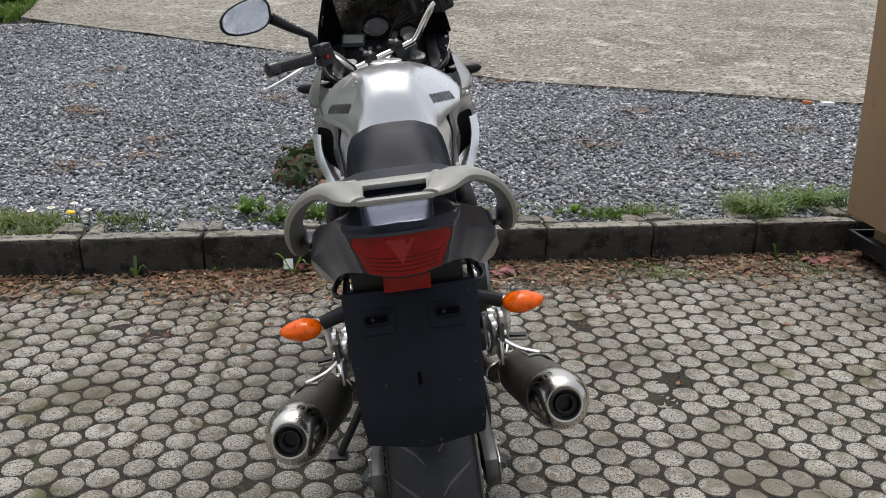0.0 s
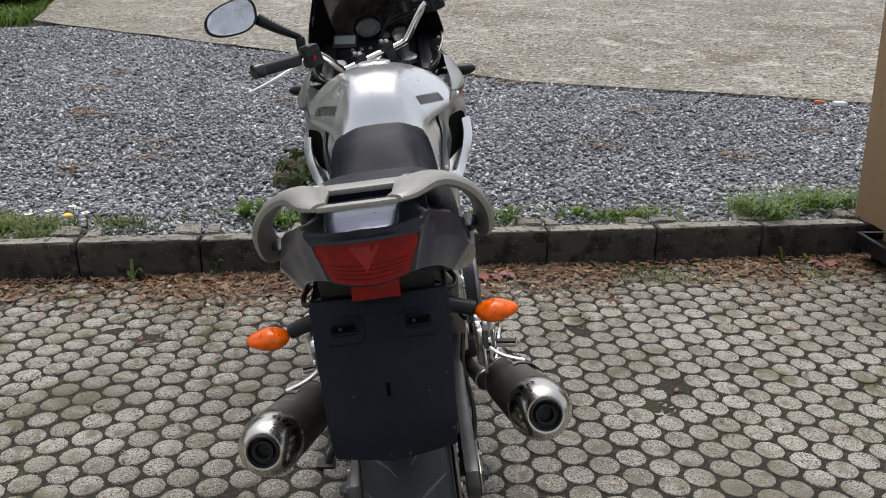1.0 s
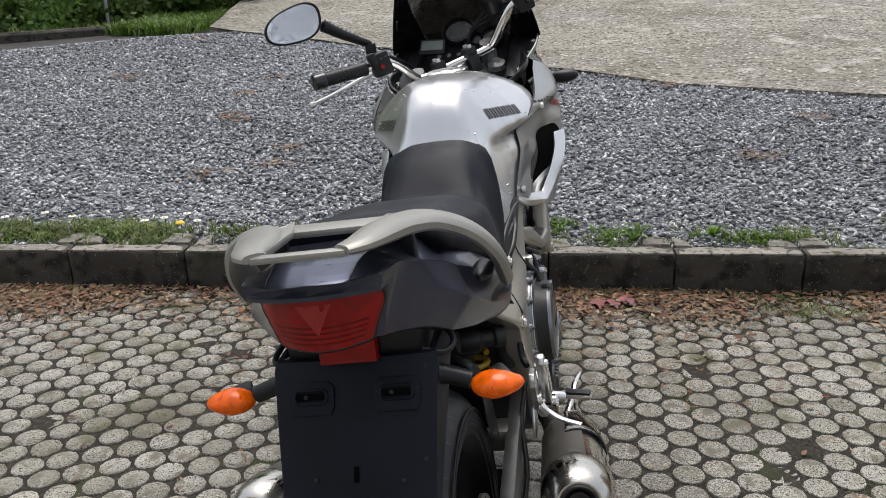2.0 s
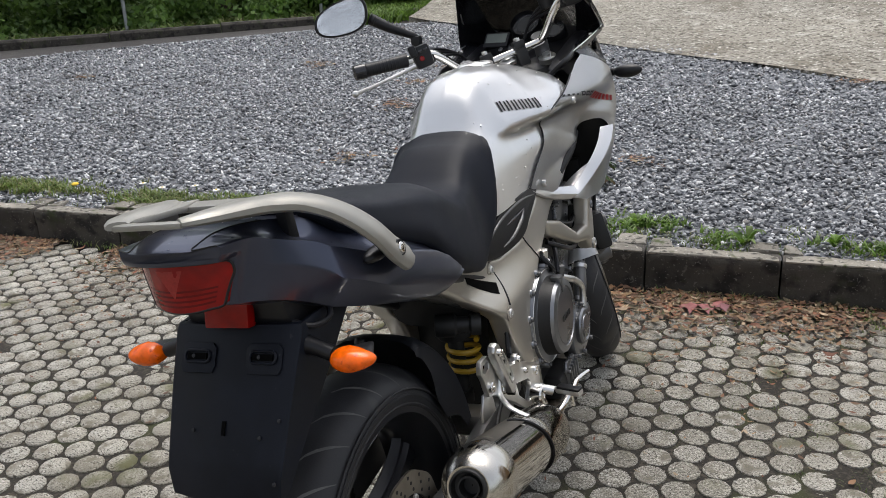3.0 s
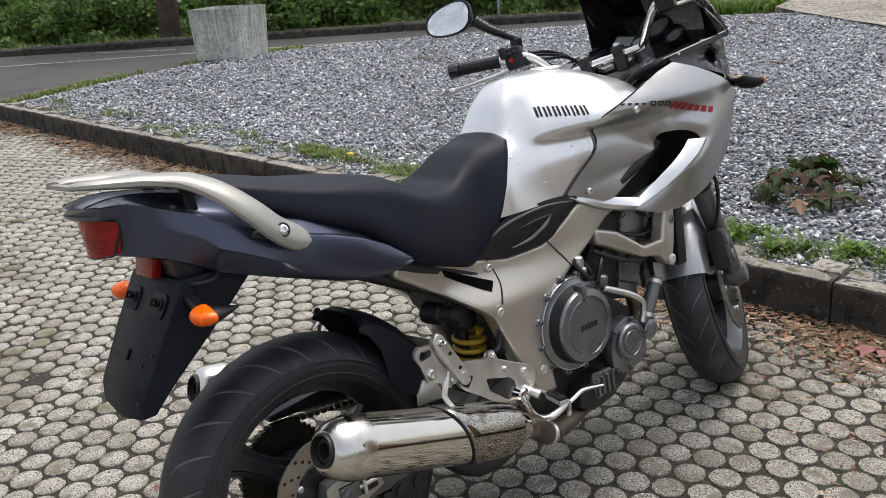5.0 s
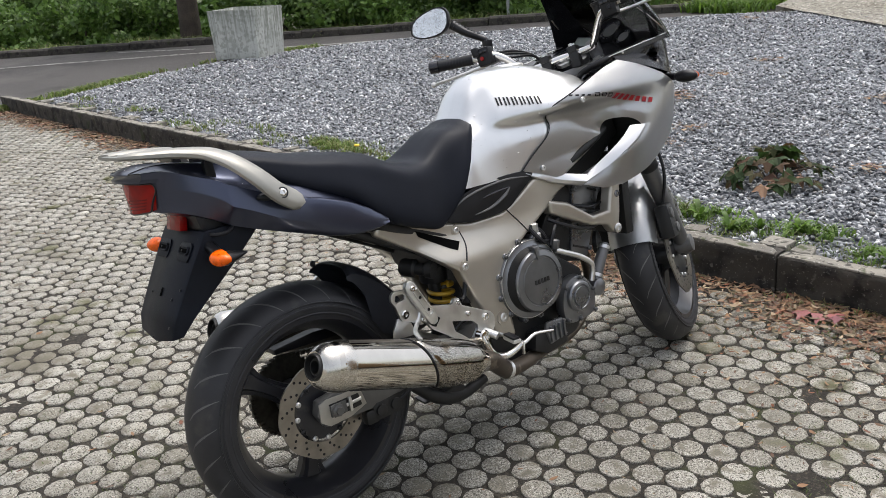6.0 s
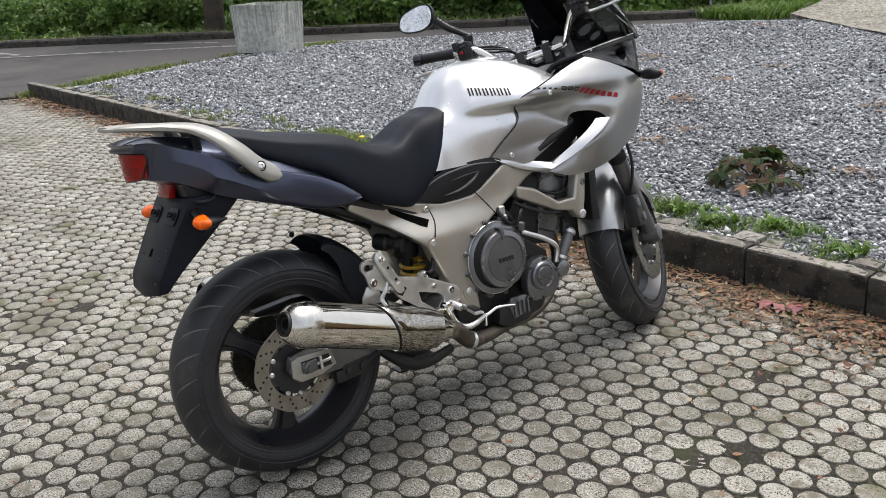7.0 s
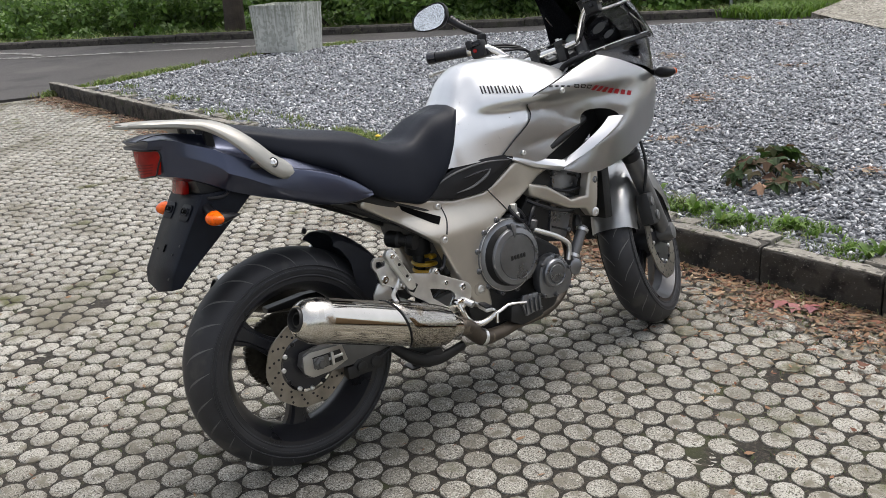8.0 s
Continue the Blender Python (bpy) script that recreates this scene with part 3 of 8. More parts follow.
def road_stripe(points, width, name):
    p = spline(points, 40)
    t = np.gradient(p, axis=0)
    t /= np.linalg.norm(t, axis=1)[:, None]
    s = np.stack([-t[:, 1], t[:, 0]], axis=1) * width / 2
    verts = [(x, y, float(lie(x, y)) + 0.028) for x, y in np.concatenate([p + s, p - s])]
    n = len(p)
    ob = link_mesh(name, verts, [(i, i + 1, n + i + 1, n + i) for i in range(n - 1)], ROAD_PAINT)
    return tagged(ob, "faded white painted line on the asphalt", "road marking", group="road markings", kind="structure")


road_stripe([(-17.0, -0.2), (-13.9, 1.9), (-12.6, 3.4), (-11.2, 5.1), (-10.2, 6.2), (-8.9, 7.6), (-7.4, 9.5)], 0.13, "road_marking")
road_stripe([(-16.6, 1.0), (-14.6, 2.1), (-13.6, 2.45)], 0.12, "road_marking")
road_stripe([(-13.1, 4.3), (-12.5, 4.75), (-11.9, 5.2)], 0.10, "road_marking")


def far_kerb_stone(s, length):
    bm = prism([(0, -0.06), (0.15, -0.06), (0.15, 0.14), (0.03, 0.14), (0.0, 0.11)], 0.006, length - 0.006, 0.008)
    a = far_line(s, 0.0)
    yaw = math.degrees(math.atan2(FAR_T[1], FAR_T[0]))
    ob = part("kerb_stone", bm, KERB, None, smooth=False)
    ob.matrix_world = pose(a[0], a[1], float(lie(a[0], a[1])) + 0.01, 0, 0, yaw)
    return tagged(ob, "dark concrete kerb stone along the far roadside", "kerb stone", group="far kerb")


for k in range(14):
    far_kerb_stone(-4.0 + 1.5 * k, 1.5)

# the near kerb: stones half a metre long, with a pair of flat mortar lumps behind each joint
rnd = random.Random(4)
JOINT = -0.045
for k in range(-18, 12):
    a = JOINT + 0.492 * k
    h = KERB_H + rnd.uniform(-0.004, 0.004)
    outline = [(0.012, -0.06), (0.012, h * 0.3), (0.006, h - 0.022), (0.008, h - 0.008), (0.016, h), (0.085, h), (0.095, h - 0.01), (0.095, -0.06)]
    dense = []
    for (y0, z0), (y1, z1) in zip(outline, outline[1:]):
        m = max(int(math.dist((y0, z0), (y1, z1)) / 0.009), 1)
        dense += [(y0 + (y1 - y0) * t / m, z0 + (z1 - z0) * t / m) for t in range(m)]
    dense.append(outline[-1])
    rings = []
    for x in np.linspace(0.004, 0.488, 50):
        end = min(x - 0.004, 0.488 - x)
        ring = []
        for y, z in dense:
            q = Vector((x * 24 + k * 7, y * 24, z * 24))
            rough = noise.noise(q) * 0.004 + noise.noise(q * 2.7) * 0.0026 + noise.noise(q * 6.1) * 0.0016
            edge = 0.006 * max(1 - end / 0.008, 0) + 0.006 * max(noise.noise(q * 1.3 + Vector((4, 0, 0))), 0) * (abs(z - h) < 0.03)
            ring.append((x, y + rough + (edge if y < 0.05 else 0), z + noise.noise(q * 2 + Vector((9, 0, 0))) * 0.003 - edge * 0.5))
        rings.append(ring)
    bm = rings_mesh(rings)
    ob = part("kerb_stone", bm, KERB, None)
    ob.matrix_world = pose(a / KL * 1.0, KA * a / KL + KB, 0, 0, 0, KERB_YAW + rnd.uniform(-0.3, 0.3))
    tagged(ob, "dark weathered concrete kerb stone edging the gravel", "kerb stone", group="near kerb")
    # a thin ragged slab, paler than the stone's sides, covers the top
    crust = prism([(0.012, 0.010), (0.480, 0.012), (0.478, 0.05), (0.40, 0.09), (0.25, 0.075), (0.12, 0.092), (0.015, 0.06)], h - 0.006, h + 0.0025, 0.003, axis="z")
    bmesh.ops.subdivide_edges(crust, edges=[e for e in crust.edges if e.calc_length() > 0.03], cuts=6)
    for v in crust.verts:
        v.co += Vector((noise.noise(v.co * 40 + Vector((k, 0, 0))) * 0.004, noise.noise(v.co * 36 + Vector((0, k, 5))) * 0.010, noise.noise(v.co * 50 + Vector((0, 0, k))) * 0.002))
    part("top_crust", crust, KERB_TOP, ob, "pale irregular top", smooth=False)
    if -17 < k < 9:
        for side in (-1, 1):
            w = rnd.uniform(0.07, 0.13)
            d0 = rnd.uniform(0.09, 0.13)
            pts = [(side * 0.008, 0.1), (side * w, 0.098), (side * (w - rnd.uniform(0, 0.03)), 0.1 + d0), (side * 0.012, 0.1 + d0 * rnd.uniform(0.7, 1.1))]
            lump = prism(pts if side > 0 else pts[::-1], h - 0.05, h + rnd.uniform(-0.004, 0.008), 0.006, axis="z")
            bmesh.ops.subdivide_edges(lump, edges=lump.edges[:], cuts=2)
            for v in lump.verts:
                v.co += Vector([noise.noise(v.co * 30 + Vector((k * 3 + i * 5, side, 0))) * 0.006 for i in range(3)])
            mo = part("mortar_lump", lump, KERB_TOP, None, smooth=False)
            mo.matrix_world = ob.matrix_world.copy()
            tagged(mo, "flat broken lump of pale mortar behind a kerb joint", "mortar", group="mortar behind the kerb")

# chippings: many small stones on the bed, and a strip of them up to the kerb
rng = np.random.default_rng(7)


def stones(name, n, area, size, keep, label):
    x0, x1, y0, y1 = area
    x, y = rng.uniform(x0, x1, n), rng.uniform(y0, y1, n)
    ok = inside(GRAVEL_AREA, x, y) & keep(x, y)
    x, y = x[ok], y[ok]
    d = np.min(np.hypot(fine_road[None, :, 0] - x[:, None], fine_road[None, :, 1] - y[:, None]), axis=1)
    k = np.clip(d / 0.9, 0, 1)
    z = lie(x, y) + 0.012 + (0.085 + bank(x, y)) * k * k * (3 - 2 * k) + 0.006
    n = len(x)
    base = np.array([(1, 0, 0), (0, 1, 0), (-1, 0, 0), (0, -1, 0), (0.1, 0.1, 1), (0, 0, -1)], dtype=float)
    v = base[None] * (1 + rng.uniform(-0.35, 0.35, (n, 6, 3))) + rng.uniform(-0.25, 0.25, (n, 6, 3))
    s = size * rng.uniform(0.55, 1.35, (n, 1))
    v = v * np.concatenate([s * rng.uniform(0.8, 1.35, (n, 1)), s * rng.uniform(0.55, 0.95, (n, 1)), s * rng.uniform(0.35, 0.75, (n, 1))], axis=1)[:, None, :]
    q, tx, ty = rng.uniform(0, 2 * np.pi, n), rng.normal(0, 0.35, n), rng.normal(0, 0.35, n)
    v[..., 2] += v[..., 0] * tx[:, None] + v[..., 1] * ty[:, None]
    c, sn = np.cos(q)[:, None], np.sin(q)[:, None]
    vx, vy = v[..., 0] * c - v[..., 1] * sn, v[..., 0] * sn + v[..., 1] * c
    v = np.stack([vx + x[:, None], vy + y[:, None], v[..., 2] + z[:, None] + rng.uniform(0, 0.006, (n, 1))], axis=-1)
    f = np.array([(0, 1, 4), (1, 2, 4), (2, 3, 4), (3, 0, 4), (1, 0, 5), (2, 1, 5), (3, 2, 5), (0, 3, 5)])
    tris = (f[None] + 6 * np.arange(n)[:, None, None]).reshape(-1, 3)
    ob = big_mesh(name, v.reshape(-1, 3), tris, STONES)
    return tagged(ob, label, "gravel", kind="stuff")


stones("gravel_stones", 62000, (-5.0, 4.6, 3.0, 7.2), 0.0135, lambda x, y: behind(x, y) > 0.12, "loose angular grey slate chippings")
stones("gravel_stones", 90000, (-9.9, 6.5, 2.0, 11.4), 0.017, lambda x, y: (behind(x, y) > 0.12) & ((x < -5.0) | (y > 7.2) | (x > 4.6)), "loose angular grey slate chippings further back")


# ---- leaves, grass and weeds ----
def leaf_scatter(name, n, place, size, mat, label, curl=0.35, category="leaf litter"):
    """Many small bent leaves: each is a pointed strip of four faces."""
    x, y, z = place(n)
    n = len(x)
    u = np.array([-1, -0.4, 0.3, 1.0])
    w = np.array([0.05, 0.42, 0.36, 0.03])
    s = size * rng.uniform(0.45, 1.4, n)
    asp = rng.uniform(0.22, 1.05, n)
    lift = rng.normal(0, curl, n)
    tilt = rng.normal(0, 0.5, n)
    px = u[None] * s[:, None]
    hw = w[None] * s[:, None] * asp[:, None]
    q = rng.uniform(0, 2 * np.pi, n)
    verts = np.zeros((n, 8, 3))
    for side, k in ((1, 0), (-1, 4)):
        lx, ly = px, side * hw
        lz = np.abs(lift)[:, None] * (u[None] ** 2) * s[:, None] * 0.6 + side * hw * tilt[:, None] * 0.6 + 0.004
        verts[:, k:k + 4, 0] = lx * np.cos(q)[:, None] - ly * np.sin(q)[:, None] + x[:, None]
        verts[:, k:k + 4, 1] = lx * np.sin(q)[:, None] + ly * np.cos(q)[:, None] + y[:, None]
        verts[:, k:k + 4, 2] = np.maximum(lz, 0.001) + z[:, None]
    f = np.array([(i, i + 1, 5 + i, 4 + i) for i in range(3)])
    ob = big_mesh(name, verts.reshape(-1, 3), (f[None] + 8 * np.arange(n)[:, None, None]).reshape(-1, 4), mat)
    return tagged(ob, label, category, kind="stuff")


def by_kerb(lo, hi, d0, spread, height=0.002):
    """Places along the kerb's foot, at about d0 in front of it."""
    def place(n):
        a = rng.uniform(lo, hi, n)
        d = d0 + np.abs(rng.normal(0, spread, n))
        patch = np.array([noise.noise((t * 1.7, 3.1, 0.0)) + 0.6 * noise.noise((t * 6.0, 1.1, 0.0)) for t in a])
        ok = rng.uniform(-0.55, 0.4, n) < patch
        a, d = a[ok], d[ok]
        x = a * ALONG[0] - d * BACK[0]
        y = KB + a * ALONG[1] - d * BACK[1]
        return x, y, np.full(len(x), height) + rng.uniform(0, 0.012, len(x))
    return place


leaf_scatter("leaf_litter", 30000, by_kerb(-4.5, 4.0, 0.0, 0.15), 0.0165, LITTER, "brown and rust-red dead leaf litter at the kerb's foot")
leaf_scatter("leaf_litter", 9500, by_kerb(-4.5, 4.0, 0.0, 0.45), 0.010, LITTER, "scattered dry leaf crumbs on the pavers")
leaf_scatter("leaf_litter", 2200, by_kerb(0.2, 4.0, 0.1, 0.50), 0.009, LITTER, "thin scatter of dry leaf crumbs and twigs on the pavers")
leaf_scatter("leaf_litter", 6000, by_kerb(-9.0, -4.5, 0.0, 0.13), 0.022, LITTER, "brown leaf litter along the far end of the kerb")


def anywhere_paved(n):
    x, y = rng.uniform(-3.5, 3.2, n), rng.uniform(0.2, 3.9, n)
    ok = (behind(x, y) < -0.05)
    x, y = x[ok], y[ok]
    return x, y, np.full(len(x), 0.001)


leaf_scatter("leaf_litter", 700, anywhere_paved, 0.012, LITTER, "single dry leaf crumbs on the pavers", 0.15)


def on_gravel(n):
    """Small drifts of leaves lying on the chippings."""
    cx = np.array([-2.70, -2.58, -1.88, -1.77, -1.40, -3.10, 1.25, 0.83, -4.52, -4.40, -2.06, -5.2, -3.0, 0.3, -0.5, 1.6, 2.3, -6.4])
    cy = np.array([6.00, 5.90, 5.20, 4.83, 6.60, 7.55, 6.55, 5.45, 7.45, 7.35, 4.56, 10.0, 6.80, 7.6, 5.0, 5.3, 6.1, 6.2])
    k = rng.integers(0, len(cx), n)
    x, y = cx[k] + rng.normal(0, 0.075, n), cy[k] + rng.normal(0, 0.06, n)
    ok = inside(GRAVEL_AREA, x, y)
    x, y = x[ok], y[ok]
    return x, y, lie(x, y) + 0.117 + bank(x, y) + rng.uniform(0, 0.012, len(x))


leaf_scatter("leaf_litter", 1100, on_gravel, 0.020, LITTER, "rust-brown leaf scraps on the gravel")


def blades(name, places, length, width, mat, label, per=1, bend=0.6, category="grass", spread=0.02):
    """Grass: every blade is a bent tapering strip of three faces."""
    x, y, z = places
    x, y, z = (np.repeat(v, per) for v in (x, y, z))
    n = len(x)
    x, y = x + rng.normal(0, spread, n), y + rng.normal(0, spread, n)
    q = rng.uniform(0, 2 * np.pi, n)
    h = length * rng.uniform(0.35, 1.25, n)
    b = bend * rng.uniform(0.3, 1.5, n) * h
    u = np.array([0, 0.35, 0.7, 1.0])
    verts = np.zeros((n, 8, 3))
    for side, k in ((1, 0), (-1, 4)):
        w = side * width * (1 - 0.9 * u[None] ** 1.5) * rng.uniform(0.7, 1.3, (n, 1))
        out = b[:, None] * u[None] ** 1.8
        verts[:, k:k + 4, 0] = x[:, None] + out * np.cos(q)[:, None] - w * np.sin(q)[:, None]
        verts[:, k:k + 4, 1] = y[:, None] + out * np.sin(q)[:, None] + w * np.cos(q)[:, None]
        verts[:, k:k + 4, 2] = z[:, None] + h[:, None] * u[None] * (1 - 0.35 * u[None] ** 2 * bend)
    f = np.array([(i, i + 1, 5 + i, 4 + i) for i in range(3)])
    ob = big_mesh(name, verts.reshape(-1, 3), (f[None] + 8 * np.arange(n)[:, None, None]).reshape(-1, 4), mat)
    return tagged(ob, label, category, kind="stuff")


def kerb_point(a, d, lift=0.0):
    """A point a metres along the kerb and d behind its front edge."""
    x, y = a * ALONG[0] + d * BACK[0], KB + a * ALONG[1] + d * BACK[1]
    return x, y, lift


def strip(lo, hi, n, d_lo, d_hi, height, patchy=0.0, seed=0.0):
    a = rng.uniform(lo, hi, n)
    d = rng.uniform(d_lo, d_hi, n)
    if patchy:
        keep = np.array([noise.noise((t * 2.1, seed, s * 3)) for t, s in zip(a, d)]) > patchy + rng.uniform(-0.2, 0.2, n)
        a, d = a[keep], d[keep]
    x, y = a * ALONG[0] + d * BACK[0], KB + a * ALONG[1] + d * BACK[1]
    return x, y, np.full(len(x), height)


def clumps(spots):
    """Ragged patches: (along, behind, half length, half depth, how many tufts)."""
    xs, ys = [], []
    for a, d, ra, rd, n in spots:
        ca, cd = rng.normal(a, ra * 0.55, n), rng.normal(d, rd * 0.55, n)
        keep = (cd > 0.10) & (np.array([noise.noise((t * 9, u * 9, a)) for t, u in zip(ca, cd)]) > -0.12)
        ca, cd = ca[keep], cd[keep]
        xs.append(ca * ALONG[0] + cd * BACK[0])
        ys.append(KB + ca * ALONG[1] + cd * BACK[1])
    x, y = np.concatenate(xs), np.concatenate(ys)
    return x, y, np.full(len(x), KERB_H - 0.012)


blades("grass", strip(-3.3, 1.3, 1500, 0.10, 0.46, KERB_H - 0.013, 0.16, 1.0), 0.020, 0.0022, GRASS, "short thin grass creeping over the gravel's edge", 5, 0.9)
blades("grass", clumps([(-2.0, 0.28, 0.32, 0.14, 420), (-2.45, 0.30, 0.25, 0.12, 260), (-3.35, 0.38, 0.35, 0.10, 260), (-1.75, 0.18, 0.14, 0.08, 80), (-1.45, 0.30, 0.18, 0.08, 30)]), 0.040, 0.0042, GRASS, "patches of low yellow-green grass and clover", 7, 0.9, spread=0.018)
blades("grass", clumps([(-0.70, 0.28, 0.10, 0.10, 40), (-0.52, 0.34, 0.08, 0.09, 40), (-0.30, 0.26, 0.13, 0.08, 75), (-0.08, 0.38, 0.12, 0.07, 55), (0.22, 0.24, 0.08, 0.08, 20), (0.32, 0.18, 0.05, 0.05, 22), (0.64, 0.25, 0.05, 0.04, 26), (0.82, 0.22, 0.10, 0.05, 26)]), 0.040, 0.0055, WEED, "low bright green weeds in ragged clumps", 6, 0.9, spread=0.014)
blades("grass", clumps([(0.98, 0.26, 0.14, 0.06, 30), (-0.62, 0.33, 0.07, 0.06, 18), (1.46, 0.24, 0.10, 0.10, 60)]), 0.085, 0.0030, GRASS, "spiky grass tufts behind the kerb", 5, 1.1)
blades("grass", clumps([(1.52, 0.20, 0.10, 0.10, 34), (1.86, 0.32, 0.20, 0.11, 60), (2.2, 0.30, 0.2, 0.12, 40)]), 0.125, 0.0050, WEED, "long bright arching grass behind the kerb", 5, 1.3, spread=0.03)
blades("grass", strip(-8.0, -3.6, 420, 0.12, 0.5, KERB_H - 0.012, 0.16, 3.0), 0.05, 0.004, GRASS, "sparse grass tufts behind the kerb", 5, 0.9)
blades("grass", strip(-4.2, 3.2, 420, -0.05, 0.0, 0.0, 0.14, 5.0), 0.040, 0.0022, GRASS, "thin grass at the kerb's foot", 4, 0.9)
blades("grass", strip(-4.0, 3.2, 2600, -0.42, -0.02, -0.004, 0.17, 15.0), 0.014, 0.0020, MOSS_GRASS, "green moss and clover crumbs among the leaf litter", 6, 1.0)
blades("grass", strip(0.2, 3.6, 2600, -0.24, -0.01, 0.0, 0.12, 33.0), 0.018, 0.0024, GRASS, "short yellow-green grass among the leaf litter", 5, 1.0)
e_pts = spline(ROAD_EDGE[:5], 1100) + rng.normal(0, 0.075, (1100, 2))
e_pts = e_pts[np.array([noise.noise((x * 1.9, y * 1.9, 3.0)) + 0.5 * noise.noise((x * 7, y * 7, 8.0)) for x, y in e_pts]) > rng.uniform(-0.30, 0.22, len(e_pts))]
blades("grass", (e_pts[:, 0], e_pts[:, 1], lie(e_pts[:, 0], e_pts[:, 1]) + 0.02), 0.07, 0.008, GRASS, "grass edge between gravel and road", 6, 0.7)
v_y = 11.0 + 4.5 * rng.uniform(0, 1, 1300) ** 1.4
v_x = -7.05 + (v_y - 11.0) * -0.10 + rng.uniform(0, 1, 1300) * (0.85 + 0.16 * (v_y - 11.0)) + rng.normal(0, 0.06, 1300)
blades("grass", (v_x, v_y, lie(v_x, v_y) + 0.03), 0.20, 0.013, WEED, "bright green grass verge beside the concrete slope", 7, 0.8, spread=0.08)


def joint_tufts(n):
    x, y = rng.uniform(-2.5, 3.0, n), rng.uniform(0.6, 4.0, n)
    d = behind(x, y)
    keep = (d < -0.04) & (np.array([noise.noise((a * 1.3, b * 1.3, 8.0)) for a, b in zip(x, y)]) + 0.35 * np.exp(d * 2.2) > 0.26)
    return x[keep], y[keep], np.full(keep.sum(), -0.008)


blades("grass", joint_tufts(5200), 0.016, 0.0020, MOSS_GRASS, "moss and tiny grass in the paver joints", 7, 0.9, spread=0.014)


def rosette(place, n, length, width, mat, name, label, category, rise=0.6, lobes=0):
    """A weed: long leaves that spring from one root, each a folded strip."""
    o = thing(name, label, category, Matrix.Translation(place))
    for i in range(n):
        q = 2 * math.pi * i / n * 1.03 + rng.uniform(-0.35, 0.35)
        ln = length * rng.uniform(0.45, 1.25)
        lift_ = rise * rng.uniform(0.5, 1.6)
        bm = bmesh.new()
        rows = []
        for u in np.linspace(0, 1, 8):
            wide = width * math.sin(math.pi * min(0.12 + u * 0.86, 1)) * (1 + (0.35 * math.sin(u * 22) if lobes else 0))
            out, up = ln * (u * 0.9), ln * lift_ * math.sin(u * 2.2) * 0.7
            c, s = math.cos(q), math.sin(q)
            rows.append([bm.verts.new((out * c - k * wide * s, out * s + k * wide * c, up + abs(k) * wide * 0.35)) for k in (-1, 0, 1)])
        for a, b in zip(rows, rows[1:]):
            for k in (0, 1):
                bm.faces.new((a[k], a[k + 1], b[k + 1], b[k]))
        part("leaf", bm, mat, o)
    return o


for a, d, n, ln in ((-0.87, 0.34, 26, 0.085), (-0.81, 0.38, 18, 0.065), (0.31, 0.19, 9, 0.08), (0.33, 0.24, 7, 0.06), (0.64, 0.25, 11, 0.06), (-0.36, 0.22, 9, 0.07), (-0.26, 0.3, 8, 0.07), (-0.12, 0.36, 9, 0.07), (-0.55, 0.3, 8, 0.08), (-1.95, 0.2, 9, 0.05), (-0.72, 0.24, 9, 0.06)):
    rosette(kerb_point(a, d, KERB_H - 0.014), n, ln, 0.013, WEED, "weed", "bright green broad-leaved weed at the gravel's edge", "weed", 0.9)
for a, d, n, ln in ((-0.98, -0.02, 4, 0.05), (-0.66, -0.05, 6, 0.09), (1.52, -0.03, 3, 0.045), (1.62, -0.06, 3, 0.04), (-1.3, -0.03, 4, 0.06)):
    rosette(kerb_point(a, d, 0.0), n, ln, 0.007, WEED, "weed", "small green weed growing at the kerb's foot", "weed", 1.4)


def flower(place, mat, r):
    o = thing("flower", "small white daisy among the kerb grass" if mat is PETAL else "yellow dandelion flower among the kerb grass", "flower", Matrix.Translation(place), group="flowers by the kerb")
    part("stem", tube([(0, 0, 0), (0.004, 0, 0.05), (0.002, 0.004, 0.085)], 0.0015, 6, 5), WEED, o)
    if mat is PETAL:
        for i in range(9):
            q = 2 * math.pi * i / 9
            part("petal", prism([(0.003, -0.003), (r, -0.005), (r, 0.005), (0.003, 0.003)], 0.085, 0.0865, 0.0, axis="z"), mat, o).matrix_basis = pose(0, 0, 0, 0, 0, math.degrees(q))
        part("disc", blob((0, 0, 0.086), (0.006, 0.006, 0.004), None, 6, 8), YELLOW, o)
    else:
        part("petal", blob((0, 0, 0.088), (r, r, 0.008), None, 6, 12), mat, o)
    return o


for a, d in ((-2.4, 0.25), (-2.25, 0.31), (-2.1, 0.26), (-1.75, 0.2), (-1.68, 0.24), (-1.6, 0.3), (-1.52, 0.2), (-2.55, 0.3)):
    flower(kerb_point(a, d, KERB_H - 0.012), PETAL, 0.017)
flower(kerb_point(-1.58, 0.16, KERB_H - 0.012), YELLOW, 0.02)
flower(kerb_point(-2.9, 0.22, KERB_H - 0.012), YELLOW, 0.018)


def lobed_leaf(size, lobes=5, depth=0.45):
    """The outline of a lobed leaf, folded a little along its middle."""
    bm = bmesh.new()
    c = bm.verts.new((0, size * 0.15, 0.0))
    ring = []
    steps = lobes * 4
    for i in range(steps + 1):
        q = -2.5 + 5.0 * i / steps
        r = size * (0.62 + 0.38 * math.cos(q * 0.5)) * (1 - depth * abs(math.sin(q * lobes / 2.05)))
        x, y = r * math.sin(q), r * math.cos(q) * 0.95
        ring.append(bm.verts.new((x, y, 0.22 * abs(x) - 1.6 * (x * x + y * y) / max(size, 0.01) * 0.35 + rng.uniform(-0.05, 0.05) * size)))
    for a, b in zip(ring, ring[1:]):
        bm.faces.new((c, a, b))
    return bm


